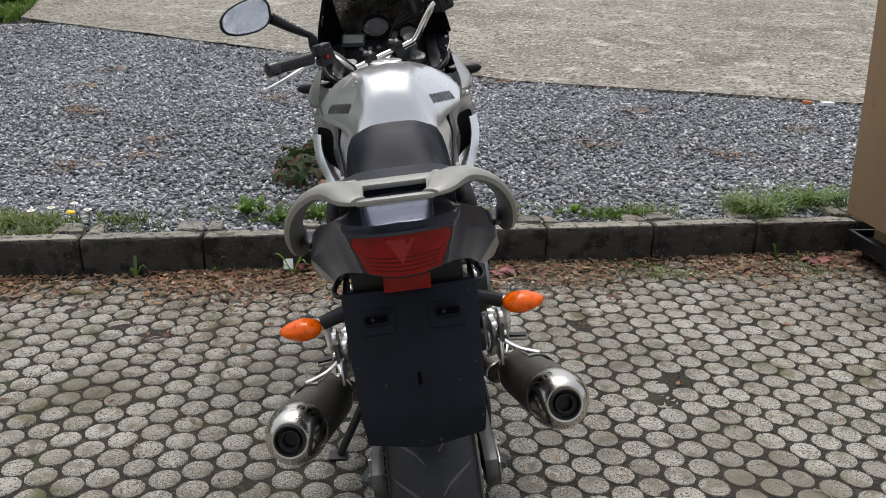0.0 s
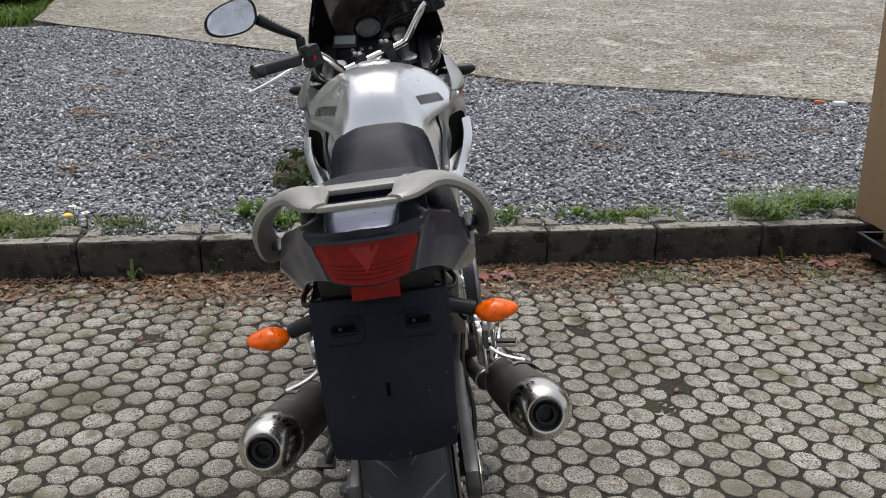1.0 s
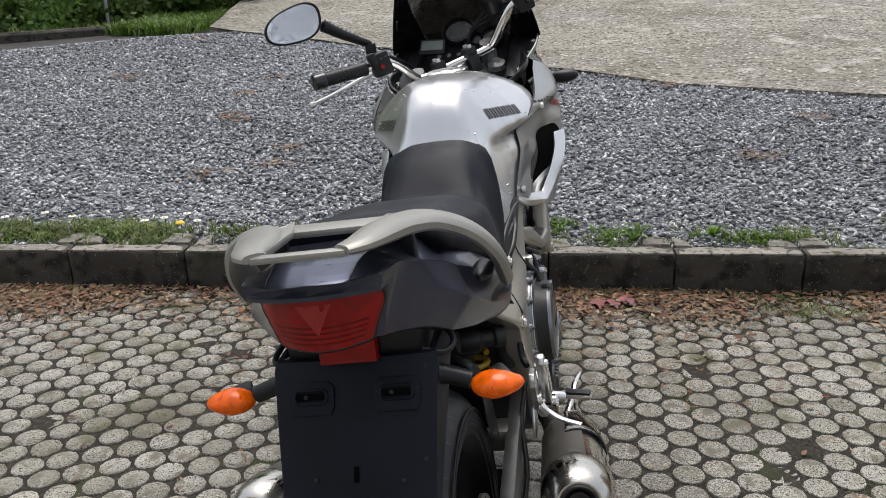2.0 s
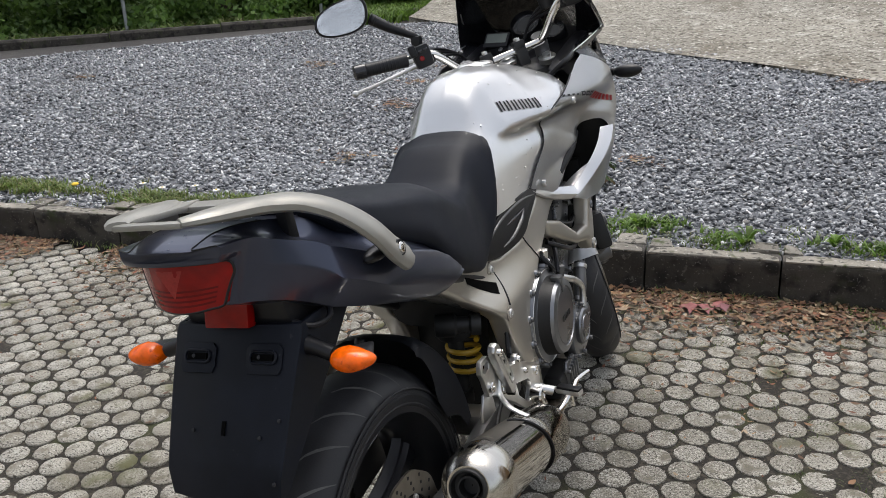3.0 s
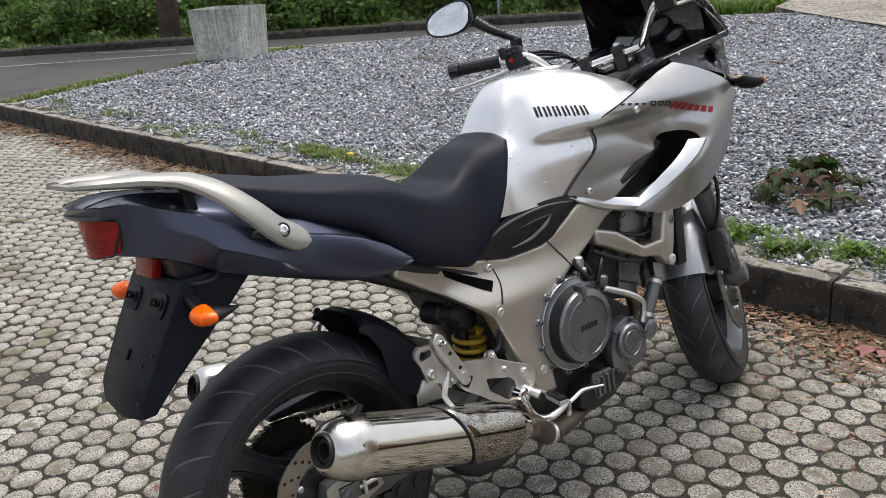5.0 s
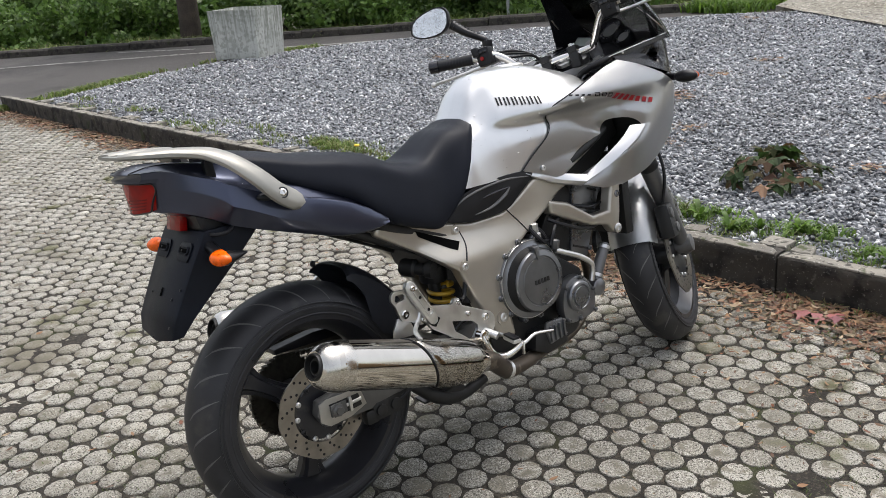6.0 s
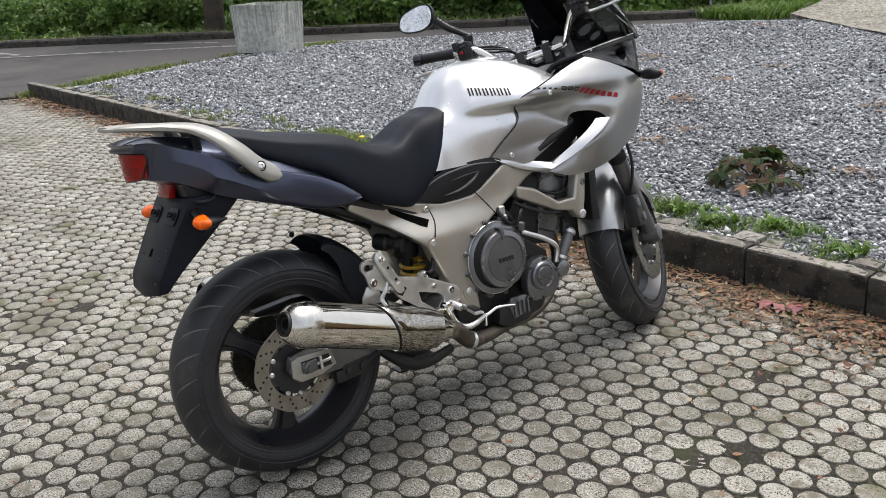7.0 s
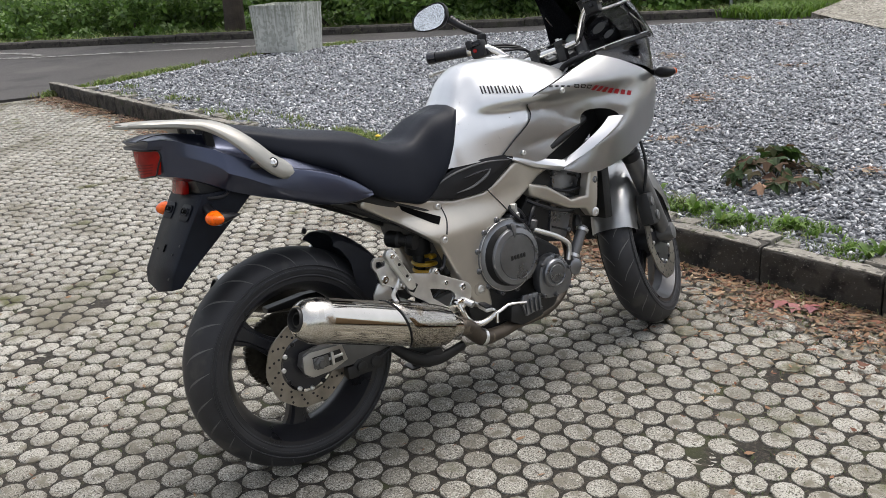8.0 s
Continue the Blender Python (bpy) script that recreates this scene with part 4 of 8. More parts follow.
def lobed_plant(place):
    o = thing("plant", "dark green bushy plant with lobed, partly dried leaves in gravel", "plant", Matrix.Translation(place))
    for i in range(78):
        dry = i % 7 == 0
        r, q = 0.25 * math.sqrt(rng.uniform(0.0, 1)), rng.uniform(0, 2 * math.pi)
        h = (0.235 - 2.0 * r * r) * rng.uniform(0.5, 1.0) * (0.55 if dry else 1)
        bm = lobed_leaf(rng.uniform(0.055, 0.085))
        bm.transform(Matrix.Translation((r * math.cos(q) * 0.86, r * math.sin(q) * 1.0, max(h, 0.03))) @ Euler((rng.uniform(-0.9, 0.25), rng.uniform(-0.5, 0.5), q - math.pi / 2 + rng.uniform(-0.5, 0.5)), "XYZ").to_matrix().to_4x4())
        part("leaf", bm, PLANT_DRY if dry else PLANT_LEAF, o, "dried brown leaf" if dry else "")
    for i in range(9):
        q = rng.uniform(0, 2 * math.pi)
        part("stem", tube([(0, 0, -0.02), (0.08 * math.cos(q), 0.06 * math.sin(q), 0.08), (0.2 * math.cos(q), 0.14 * math.sin(q), 0.13)], 0.004, 8, 6), BARK, o)
    return o


lobed_plant((-0.74, 4.54, 0.115))

for x, y, z, s, r in ((0.195, 3.52, 0.012, 0.085, 20), (0.27, 3.58, 0.014, 0.06, 130), (1.72, 3.86, 0.012, 0.07, 60), (-0.62, 3.53, 0.02, 0.05, 200), (1.62, 3.83, 0.014, 0.06, 300), (-0.68, 3.46, 0.012, 0.05, 90)):
    lf = part("maple_leaf", lobed_leaf(s, 5, 0.4), RED_LEAF, None)
    lf.matrix_world = pose(x, y, z + 0.012, 4, 3, r)
    tagged(lf, "wilted dark red maple leaf on the leaf litter", "leaf", group="red leaves")

scrap = part("paper_scrap", prism([(-0.02, -0.026), (0.021, -0.022), (0.018, 0.025), (-0.022, 0.02)], 0.0, 0.012, 0.003, axis="z"), PAPER, None)
scrap.matrix_world = pose(-0.665, 3.5, 0.035, 55, 8, 20)
tagged(scrap, "crumpled white scrap in the leaf litter", "litter")
scrap = part("paper_scrap", prism([(-0.05, -0.03), (0.05, -0.026), (0.045, 0.03), (-0.048, 0.028)], 0.0, 0.03, 0.008, axis="z"), PAPER, None)
scrap.matrix_world = pose(2.82, 7.02, 0.17, 0, 0, 10)
tagged(scrap, "small white block of waste on the gravel", "litter")
scrap = part("brick_scrap", prism([(-0.04, -0.02), (0.035, -0.024), (0.04, 0.02), (-0.03, 0.026)], 0.0, 0.025, 0.006, axis="z"), TERRACOTTA, None)
scrap.matrix_world = pose(2.68, 7.07, 0.17, 0, 0, -15)
tagged(scrap, "small orange brick fragment on the gravel", "litter")

for x, y, q, ln in ((0.47, 3.47, 35, 0.16), (-0.72, 2.55, -12, 0.07), (1.06, 2.05, -50, 0.06), (1.42, 2.95, -30, 0.04)):
    st = part("straw", tube([(-ln / 2, 0, 0.004), (0, 0.006, 0.008), (ln / 2, 0, 0.004)], 0.003, 8, 6, flat=0.5), KERB_TOP, None)
    st.matrix_world = pose(x, y, 0.002, 0, 0, q)
    tagged(st, "dry pale straw stalk lying on the pavers", "straw", group="dry stalks")

# ---- the concrete block beside the road ----
def concrete_block():
    o = thing("concrete_block", "pale cast concrete block, streaked and stained, beside the road", "concrete block", pose(-9.32, 5.12, 0.13, 0, 0, 33))
    bm = bmesh.new()
    w0, w1, h = 0.34, 0.37, 0.655
    for z, w in ((0.03, w0), (h, w1)):
        for sx, sy in ((-1, -1), (1, -1), (1, 1), (-1, 1)):
            bm.verts.new((sx * w, sy * w * 0.85, z))
    v = bm.verts[:] if not bm.verts.ensure_lookup_table() else []
    bm.verts.ensure_lookup_table()
    v = list(bm.verts)
    for q in ((3, 2, 1, 0), (4, 5, 6, 7), (0, 1, 5, 4), (1, 2, 6, 5), (2, 3, 7, 6), (3, 0, 4, 7)):
        bm.faces.new([v[i] for i in q])
    top = max(bm.faces, key=lambda q: q.calc_center_median().z)
    made = bmesh.ops.inset_individual(bm, faces=[top], thickness=0.07)
    for q in top.verts:
        q.co.z -= 0.05
    bevelled(bm, 0.014, 2)
    bmesh.ops.subdivide_edges(bm, edges=[e for e in bm.edges if e.calc_length() > 0.3], cuts=5)
    for q in bm.verts:
        q.co += Vector([noise.noise(q.co * 9 + Vector((i * 7, 0, 0))) * 0.006 for i in range(3)])
    part("body", bm, BLOCK, o)
    for sx in (-1, 1):
        part("foot", box(sx * 0.2, 0, 0.005, 0.12, 0.5, 0.07, 0.01), KERB, o)
    return o


concrete_block()

# ---- cardboard boxes on a black trolley at the kerb ----
def boxes_on_trolley():
    base = pose(2.2676, 3.6708, 0.0, 0, 0, 8)
    t = thing("trolley", "low black plastic trolley standing on the pavers", "trolley", base)
    part("deck", box(0, 0, 0.085, 0.8, 0.66, 0.035, 0.008), BLACK, t)
    part("rim", merge(box(-0.395, 0, 0.115, 0.02, 0.68, 0.04, 0.004), box(0.395, 0, 0.115, 0.02, 0.68, 0.04, 0.004), box(0, 0.33, 0.115, 0.8, 0.02, 0.04, 0.004), box(0, -0.33, 0.115, 0.8, 0.02, 0.04, 0.004)), BLACK, t)
    for sx in (-0.33, 0.33):
        for sy in (-0.26, 0.26):
            part("wheel", lathe([(0.001, -0.015), (0.032, -0.013), (0.034, 0), (0.032, 0.013), (0.001, 0.015)], (sx, sy, 0.034), (1, 0, 0), 16), BLACK, t)
    low = part("cardboard_box", box(0.02, 0, 0.0525, 0.68, 0.54, 0.105, 0.003), CARDBOARD, None)
    low.matrix_world = base @ pose(0.02, 0.03, 0.1035)
    tagged(low, "flat brown cardboard box under a tall one", "cardboard box", group="cardboard boxes")
    tall = thing("cardboard_box", "tall plain brown cardboard box with a torn lower edge", "cardboard box", base @ pose(0, 0, 0.21))
    tagged(tall, group="cardboard boxes")
    bm = bmesh.new()
    vs = []
    for z, g in ((0.0, 0.0), (0.55, 0.012), (1.25, 0.03)):
        vs.append([bm.verts.new((sx * (0.42 + g), sy * (0.35 + g), z)) for sx, sy in ((-1, -1), (1, -1), (1, 1), (-1, 1))])
    for a, b in zip(vs, vs[1:]):
        for i in range(4):
            bm.faces.new((a[i], a[(i + 1) % 4], b[(i + 1) % 4], b[i]))
    bm.faces.new(vs[0][::-1])
    bm.faces.new(vs[-1])
    bevelled(bm, 0.008, 2)
    part("carton", bm, CARDBOARD, tall)
    part("slot", box(-0.427, -0.04, 0.26, 0.004, 0.012, 0.05, 0.0), BLACK, tall, "dark hand slot")


boxes_on_trolley()

# ---- an unseen wall, added behind the yard to hold back low sky light ----
wall = part("light_block_wall", box(-2.5, -4.3, 0.9, 17.0, 0.3, 2.0, 0.01), HOUSE_WALL, None)
tagged(wall, "plain beige wall, added unseen behind the yard to block low light", "wall", kind="structure")

# ---- beyond the road: hedge, trees, fence posts and roofs down the valley ----
def clump_leaves(centres, radii, per, leaf, mat, name, parent, seed):
    g = np.random.default_rng(seed)
    c = np.repeat(np.asarray(centres), per, axis=0)
    r = np.repeat(np.asarray(radii), per)
    n = len(c)
    d = g.normal(0, 1, (n, 3))
    d /= np.linalg.norm(d, axis=1)[:, None]
    rr = r * g.uniform(0.45, 1.05, n)
    p = c + d * rr[:, None] * np.array([1, 1, 0.85])
    a = g.normal(0, 1, (n, 3))
    a /= np.linalg.norm(a, axis=1)[:, None]
    b = np.cross(a, d + g.normal(0, 0.5, (n, 3)))
    b /= np.linalg.norm(b, axis=1)[:, None] + 1e-9
    s = leaf * g.uniform(0.5, 1.4, n)[:, None]
    v = np.stack([p - a * s, p + b * s * 0.55, p + a * s, p - b * s * 0.55], axis=1)
    v[:, 1] += np.cross(a, b) * s * 0.25
    return big_mesh(name, v.reshape(-1, 3), np.arange(4 * n).reshape(-1, 4), mat, parent)


def tree(x, y, height, trunk, crown, seed, name="tree", low=0.45, leaf=0.11, per=240):
    g = np.random.default_rng(seed)
    z0 = float(lie(x, y)) - 0.06
    o = thing(name, "leafy deciduous tree with a dark trunk beyond the road", "tree", Matrix.Translation((x, y, z0)), group="trees beyond the road")
    limbs = [tube([(0, 0, -0.3), (0.04, 0.02, height * 0.25), (g.uniform(-0.2, 0.2), g.uniform(-0.2, 0.2), height * 0.6), (g.uniform(-0.4, 0.4), g.uniform(-0.4, 0.4), height * 0.9)], [trunk * 1.25, trunk, trunk * 0.7, trunk * 0.2], 14, 10)]
    centres, radii = [], []
    for i in range(9):
        q, h = g.uniform(0, 2 * math.pi), height * g.uniform(low, 0.9)
        end = (crown * g.uniform(0.5, 0.95) * math.cos(q), crown * g.uniform(0.5, 0.95) * math.sin(q), h + crown * 0.25)
        limbs.append(tube([(0, 0, h * 0.75), (end[0] * 0.5, end[1] * 0.5, h), end], [trunk * 0.4, trunk * 0.25, 0.015], 8, 6))
        for s in (0.55, 1.0):
            centres.append((end[0] * s + g.normal(0, 0.2), end[1] * s + g.normal(0, 0.2), end[2] + g.normal(0, 0.25)))
            radii.append(crown * g.uniform(0.28, 0.48))
    part("trunk", merge(*limbs), BARK, o)
    clump_leaves(centres, radii, per, leaf, TREE_LEAF, "crown", o, seed + 50)
    return o


def bush(x, y, r, h, seed, leaf=0.055, per=400):
    g = np.random.default_rng(seed)
    z0 = float(lie(x, y)) - 0.06
    o = thing("bush", "dense green bush in the hedge beyond the road", "bush", Matrix.Translation((x, y, z0)), group="hedge beyond the road")
    centres = [(g.normal(0, r * 0.5), g.normal(0, r * 0.5), g.uniform(0.1, 1) * h) for _ in range(13)]
    part("stem", merge(*[tube([(0, 0, -0.1), (c[0] * 0.6, c[1] * 0.6, c[2] * 0.6), c], [0.03, 0.02, 0.008], 6, 5) for c in centres[:6]]), BARK, o)
    clump_leaves(centres, [r * g.uniform(0.35, 0.6) for _ in centres], per, leaf, TREE_LEAF, "foliage", o, seed + 9)
    return o


for k in range(25):
    s = -5.0 + 0.85 * k + rnd.uniform(-0.2, 0.2)
    if 2.9 < s < 5.5:
        continue
    off = rnd.uniform(1.5, 2.3)
    p = far_line(s, off)
    bush(p[0], p[1], rnd.uniform(0.65, 0.95), rnd.uniform(0.7, 1.25), 100 + k)
for k in range(13):
    s = -5.0 + 1.7 * k + rnd.uniform(-0.3, 0.3)
    p = far_line(s, rnd.uniform(3.6, 5.2))
    if 2.2 < s < 6.6:
        continue
    bush(p[0], p[1], rnd.uniform(1.0, 1.4), rnd.uniform(1.4, 2.4), 300 + k, 0.1, 300)
for k, (s, off, tr) in enumerate(((4.05, 1.15, 0.17), (1.0, 5.6, 0.16), (8.6, 2.6, 0.13), (11.2, 2.1, 0.12), (13.8, 2.6, 0.15), (-3.4, 6.0, 0.2))):
    p = far_line(s, off)
    tree(p[0], p[1], rnd.uniform(4.8, 5.8), tr, 2.1, 400 + k, low=0.55, leaf=0.08, per=190)
for k, (s, off) in enumerate(((-2, 17), (3, 19), (8, 15), (13, 17), (17, 12), (19, 19), (6, 26), (-6, 24))):
    p = far_line(s, off)
    tree(p[0], p[1], 8.5, 0.22, 3.4, 500 + k, low=0.2, leaf=0.22, per=200)
v_b = [(-8.3, 14.6), (-9.2, 13.8), (-7.3, 15.6), (-6.9, 16.9)]
for k, (x, y) in enumerate(v_b):
    bush(x, y, 0.9, 1.2, 700 + k)


verge = np.array([far_line(s, off) for s, off in zip(rng.uniform(-6, 16, 1500), rng.uniform(0.18, 1.3, 1500))])
blades("grass", (verge[:, 0], verge[:, 1], lie(verge[:, 0], verge[:, 1]) - 0.05), 0.22, 0.014, GRASS, "grass verge behind the far kerb", 6, 0.8, spread=0.08)


def fence_post(s):
    p = far_line(s, 1.0)
    o = part("fence_post", tube([(0, 0, -0.2), (0, 0, 0.5), (0.0, 0, 1.25)], 0.026, 4, 8), STEEL, None)
    o.matrix_world = pose(p[0], p[1], float(lie(p[0], p[1])) - 0.03)
    tagged(o, "grey galvanised fence post at the roadside", "fence post", group="roadside posts")


for s in (5.6, 9.7, 12.6):
    fence_post(s)


def house(x, y, yaw, w, d, h):
    z = float(lie(x, y)) - 0.2
    o = thing("house", "pale rendered house with a dark pitched roof down the valley", "house", pose(x, y, z, 0, 0, yaw), group="houses in the valley")
    part("wall", box(0, 0, h / 2, w, d, h, 0.02), HOUSE_WALL, o)
    part("roof", prism([(-d / 2 - 0.4, h), (d / 2 + 0.4, h), (0, h + d * 0.42)], -w / 2 - 0.4, w / 2 + 0.4, 0.02), HOUSE_ROOF, o)
    for i in range(3):
        wo = part("window", box(-w / 3 + i * w / 3, -d / 2 - 0.02, h * 0.55, 1.0, 0.08, 1.3, 0.01), BLACK_GLOSS, o)
        part("sill", box(-w / 3 + i * w / 3, -d / 2 - 0.06, h * 0.55 - 0.7, 1.2, 0.16, 0.06, 0.005), HOUSE_WALL, wo)
    part("chimney", box(w * 0.25, 0.4, h + d * 0.35, 0.5, 0.5, 1.4, 0.02), HOUSE_WALL, o)


for s, off, yaw in ((-4.0, 36, 30), (4.2, 40, 60), (9.5, 44, 20), (15, 50, 75)):
    p = far_line(s, off)
    house(p[0], p[1], yaw, 9, 8, 5.0)

# ---- the motorcycle, on its side stand: x to its right, y ahead, z up from the rear tyre's foot ----
HEAD, TIP = 6.8, 7.5
BIKE = pose(0.1067, 1.6152, 0.0006, 0, 0, HEAD) @ pose(0, 0, 0, 0, -TIP, 0)
bike = thing("motorcycle", "silver touring motorcycle with dark tail, leaning on its side stand", "motorcycle", BIKE)


def bolt(place, r, parent, mat=None, axis=(1, 0, 0), name="bolt"):
    p = Vector(place)
    bm = lathe([(r, -0.004), (r, 0.003), (r * 0.8, 0.005), (r * 0.45, 0.005), (r * 0.4, 0.002), (0.001, 0.002)], p, axis, 12)
    return part(name, bm, mat or ALU, parent)


# wheels -----------------------------------------------------------------
def torus_profile(radius, width, inner, n=22):
    """A tyre's section (radius, across), from bead to bead over the tread."""
    pts = []
    hw = width / 2
    for q in np.linspace(-1, 1, n):
        a = q * 2.05
        x = hw * math.sin(max(min(a, math.pi / 2), -math.pi / 2)) if abs(a) < math.pi / 2 else hw * math.copysign(1 - 0.10 * (abs(a) - math.pi / 2) / 0.48, a)
        crown = hw * 0.80
        r = radius - crown + crown * math.cos(a) if abs(a) < math.pi / 2 else radius - crown - (radius - crown - inner) * (abs(a) - math.pi / 2) / 0.48
        pts.append((r, x))
    return pts


def wheel(name, centre, radius, width, rim_r, turn, grooves, disc_r, disc_x, label):
    o = new(name)
    o.parent = bike
    o.matrix_basis = turn @ Matrix.Translation(centre)
    o["label"] = label
    tyre = part("tyre", rings_mesh([[(x, r * math.cos(q), r * math.sin(q)) for r, x in torus_profile(radius, width, rim_r + 0.004)] for q in np.linspace(0, 2 * math.pi, 97)], closed=False, caps=False), RUBBER, o, "worn black rubber tyre with curved grooves")
    # sipes: narrow curved strips let into the tread
    hw = width / 2
    for i in range(grooves):
        q0 = 2 * math.pi * i / grooves
        for side in (1, -1):
            rows = []
            for u in np.linspace(0, 1, 7):
                a = (0.16 + 1.02 * u) * side
                q = q0 + (0.5 * math.pi / grooves if side < 0 else 0) - 0.20 * u ** 0.7 * (26 / grooves) * (1 if side > 0 else 1)
                r = radius - hw * 0.80 + hw * 0.80 * math.cos(a) + 0.0006
                x = hw * math.sin(a) * 1.003
                w = 0.0050 * (0.35 + math.sin(math.pi * min(u + 0.1, 1))) / radius
                rows.append([(x, r * math.cos(q + k * w), r * math.sin(q + k * w)) for k in (-0.5, 0.5)])
            part("groove", rings_mesh(rows, closed=False, caps=False), GROOVE, tyre)
    # a raised ring on the wall
    for side, at, fat in [(sd, a_, f_) for sd in (1, -1) for a_, f_ in ((0.012, 0.0030), (0.028, 0.0036), (0.040, 0.0020))]:
        out_x = float(np.interp(rim_r + at, [c[0] for c in torus_profile(radius, width, rim_r + 0.004)[:4]][::1], [abs(c[1]) for c in torus_profile(radius, width, rim_r + 0.004)[:4]]))
        part("wall_ring", rings_mesh([[(side * (out_x + 0.0020 * math.cos(k)), (rim_r + at + fat * math.sin(k)) * math.cos(q), (rim_r + at + fat * math.sin(k)) * math.sin(q)) for k in np.linspace(0, 2 * math.pi, 6, endpoint=False)] for q in np.linspace(0, 2 * math.pi, 65)], True, False), RUBBER, tyre)
    rw = width * 0.46
    section = [(rim_r - 0.004, -rw), (rim_r + 0.008, -rw), (rim_r + 0.008, -rw + 0.008), (rim_r - 0.012, -rw + 0.018), (rim_r - 0.026, -rw * 0.3), (rim_r - 0.026, rw * 0.3), (rim_r - 0.012, rw - 0.018), (rim_r + 0.008, rw - 0.008), (rim_r + 0.008, rw), (rim_r - 0.004, rw), (rim_r - 0.018, rw - 0.022), (rim_r - 0.036, rw * 0.3), (rim_r - 0.036, -rw * 0.3), (rim_r - 0.018, -rw + 0.022)]
    rim = part("rim", rings_mesh([[(x, r * math.cos(q), r * math.sin(q)) for r, x in section] for q in np.linspace(0, 2 * math.pi, 73)], True, False), RIM, o, "satin black cast rim")
    for i in range(3):
        q = math.radians(142 + 120 * i) if name == "rear_wheel" else math.radians(100 + 120 * i)
        rows = []
        for u in np.linspace(0, 1, 8):
            r = 0.045 + (rim_r - 0.035 - 0.045) * u
            h = 0.034 - 0.010 * math.sin(math.pi * u) + 0.010 * max(u - 0.8, 0) * 5
            d = 0.026 - 0.006 * u
            rows.append([(sx * d, r * math.cos(q) - sy * h * math.sin(q), r * math.sin(q) + sy * h * math.cos(q)) for sx, sy in ((1, -0.45), (1, 0.45), (0.5, 0.62), (0.5, 0.95), (-0.5, 0.95), (-0.5, 0.62), (-1, 0.45), (-1, -0.45), (-0.5, -0.62), (-0.5, -0.95), (0.5, -0.95), (0.5, -0.62))])
        part("spoke", rings_mesh(rows), RIM, rim)
    part("hub", lathe([(0.02, -0.07), (0.048, -0.068), (0.05, -0.05), (0.06, -0.02), (0.06, 0.02), (0.05, 0.05), (0.048, 0.068), (0.02, 0.07)], (0, 0, 0), (1, 0, 0), 32), RIM, rim)
    for dx in disc_x:
        bm = bmesh.new()
        rows = []
        for r, x in ((disc_r, -0.0025), (disc_r, 0.0025), (disc_r * 0.66, 0.0025), (disc_r * 0.66, -0.0025)):
            rows.append([(dx + x, (r * (1 + 0.012 * math.cos(q * 10) * (r == disc_r))) * math.cos(q), (r * (1 + 0.012 * math.cos(q * 10) * (r == disc_r))) * math.sin(q)) for q in np.linspace(0, 2 * math.pi, 80, endpoint=False)])
        rows.append(rows[0])
        disc = part("brake_disc", rings_mesh(rows, True, False), DISC, o, "drilled steel brake disc")
        s = 1 if dx > 0 else -1
        holes = []
        for i in range(16):
            for k, rr in enumerate((0.73, 0.83, 0.93)):
                q = 2 * math.pi * (i + 0.25 * k) / 16
                holes.append(lathe([(0.0036, 0.0), (0.0036, 0.0006), (0.001, 0.0006)], (dx + s * 0.0024, disc_r * rr * math.cos(q), disc_r * rr * math.sin(q)), (s, 0, 0), 8))
        tagged(part("drill_holes", merge(*holes), BLACK, disc), kind="stuff")
        part("carrier", lathe([(0.03, -0.006), (disc_r * 0.60, -0.004), (disc_r * 0.60, 0.004), (0.03, 0.006)], (dx - s * 0.004, 0, 0), (s, 0, 0), 32), RIM, disc)
        for i in range(12):
            q = 2 * math.pi * i / 12
            bright = i % 3 != 1
            part("rivet", lathe([(0.0070, 0.0), (0.0070, 0.004), (0.0048, 0.006), (0.0022, 0.006), (0.0018, 0.003), (0.0005, 0.003)], (dx, disc_r * 0.60 * math.cos(q), disc_r * 0.60 * math.sin(q)), (s, 0, 0), 12), ALU if bright else BLACK, disc)
    return o


rear = wheel("rear_wheel", (0, 0, 0.312), 0.312, 0.160, 0.228, Matrix(), 26, 0.1225, (0.088,), "black three-spoke rear wheel")

# the steered front end
STEER = 29.0
RAKE = radians(25.5)
AXIS_TOP = Vector((0, 1.085, 1.02))
AXIS_DIR = Vector((0, math.sin(RAKE), -math.cos(RAKE)))
FRONT_AXLE = AXIS_TOP + AXIS_DIR * 0.82 + Vector((0, math.cos(RAKE), math.sin(RAKE))) * 0.030
TURN = Matrix.Translation(AXIS_TOP) @ Matrix.Rotation(radians(STEER), 4, -AXIS_DIR) @ Matrix.Translation(-AXIS_TOP)
FRONT_R = 0.303
front = wheel("front_wheel", FRONT_AXLE, FRONT_R, 0.120, 0.228, TURN, 24, 0.149, (0.078, -0.078), "black three-spoke front wheel turned to its left")


def steered(name, bm, mat, parent=None, label=""):
    bm.transform(TURN)
    return part(name, bm, mat, parent or bike, label)


def along_fork(x, s, off=0.0):
    """A point s metres down the steering line, off in front of it."""
    p = AXIS_TOP + AXIS_DIR * s + Vector((0, math.cos(RAKE), math.sin(RAKE))) * (0.030 + off)
    return (x, p.y, p.z)


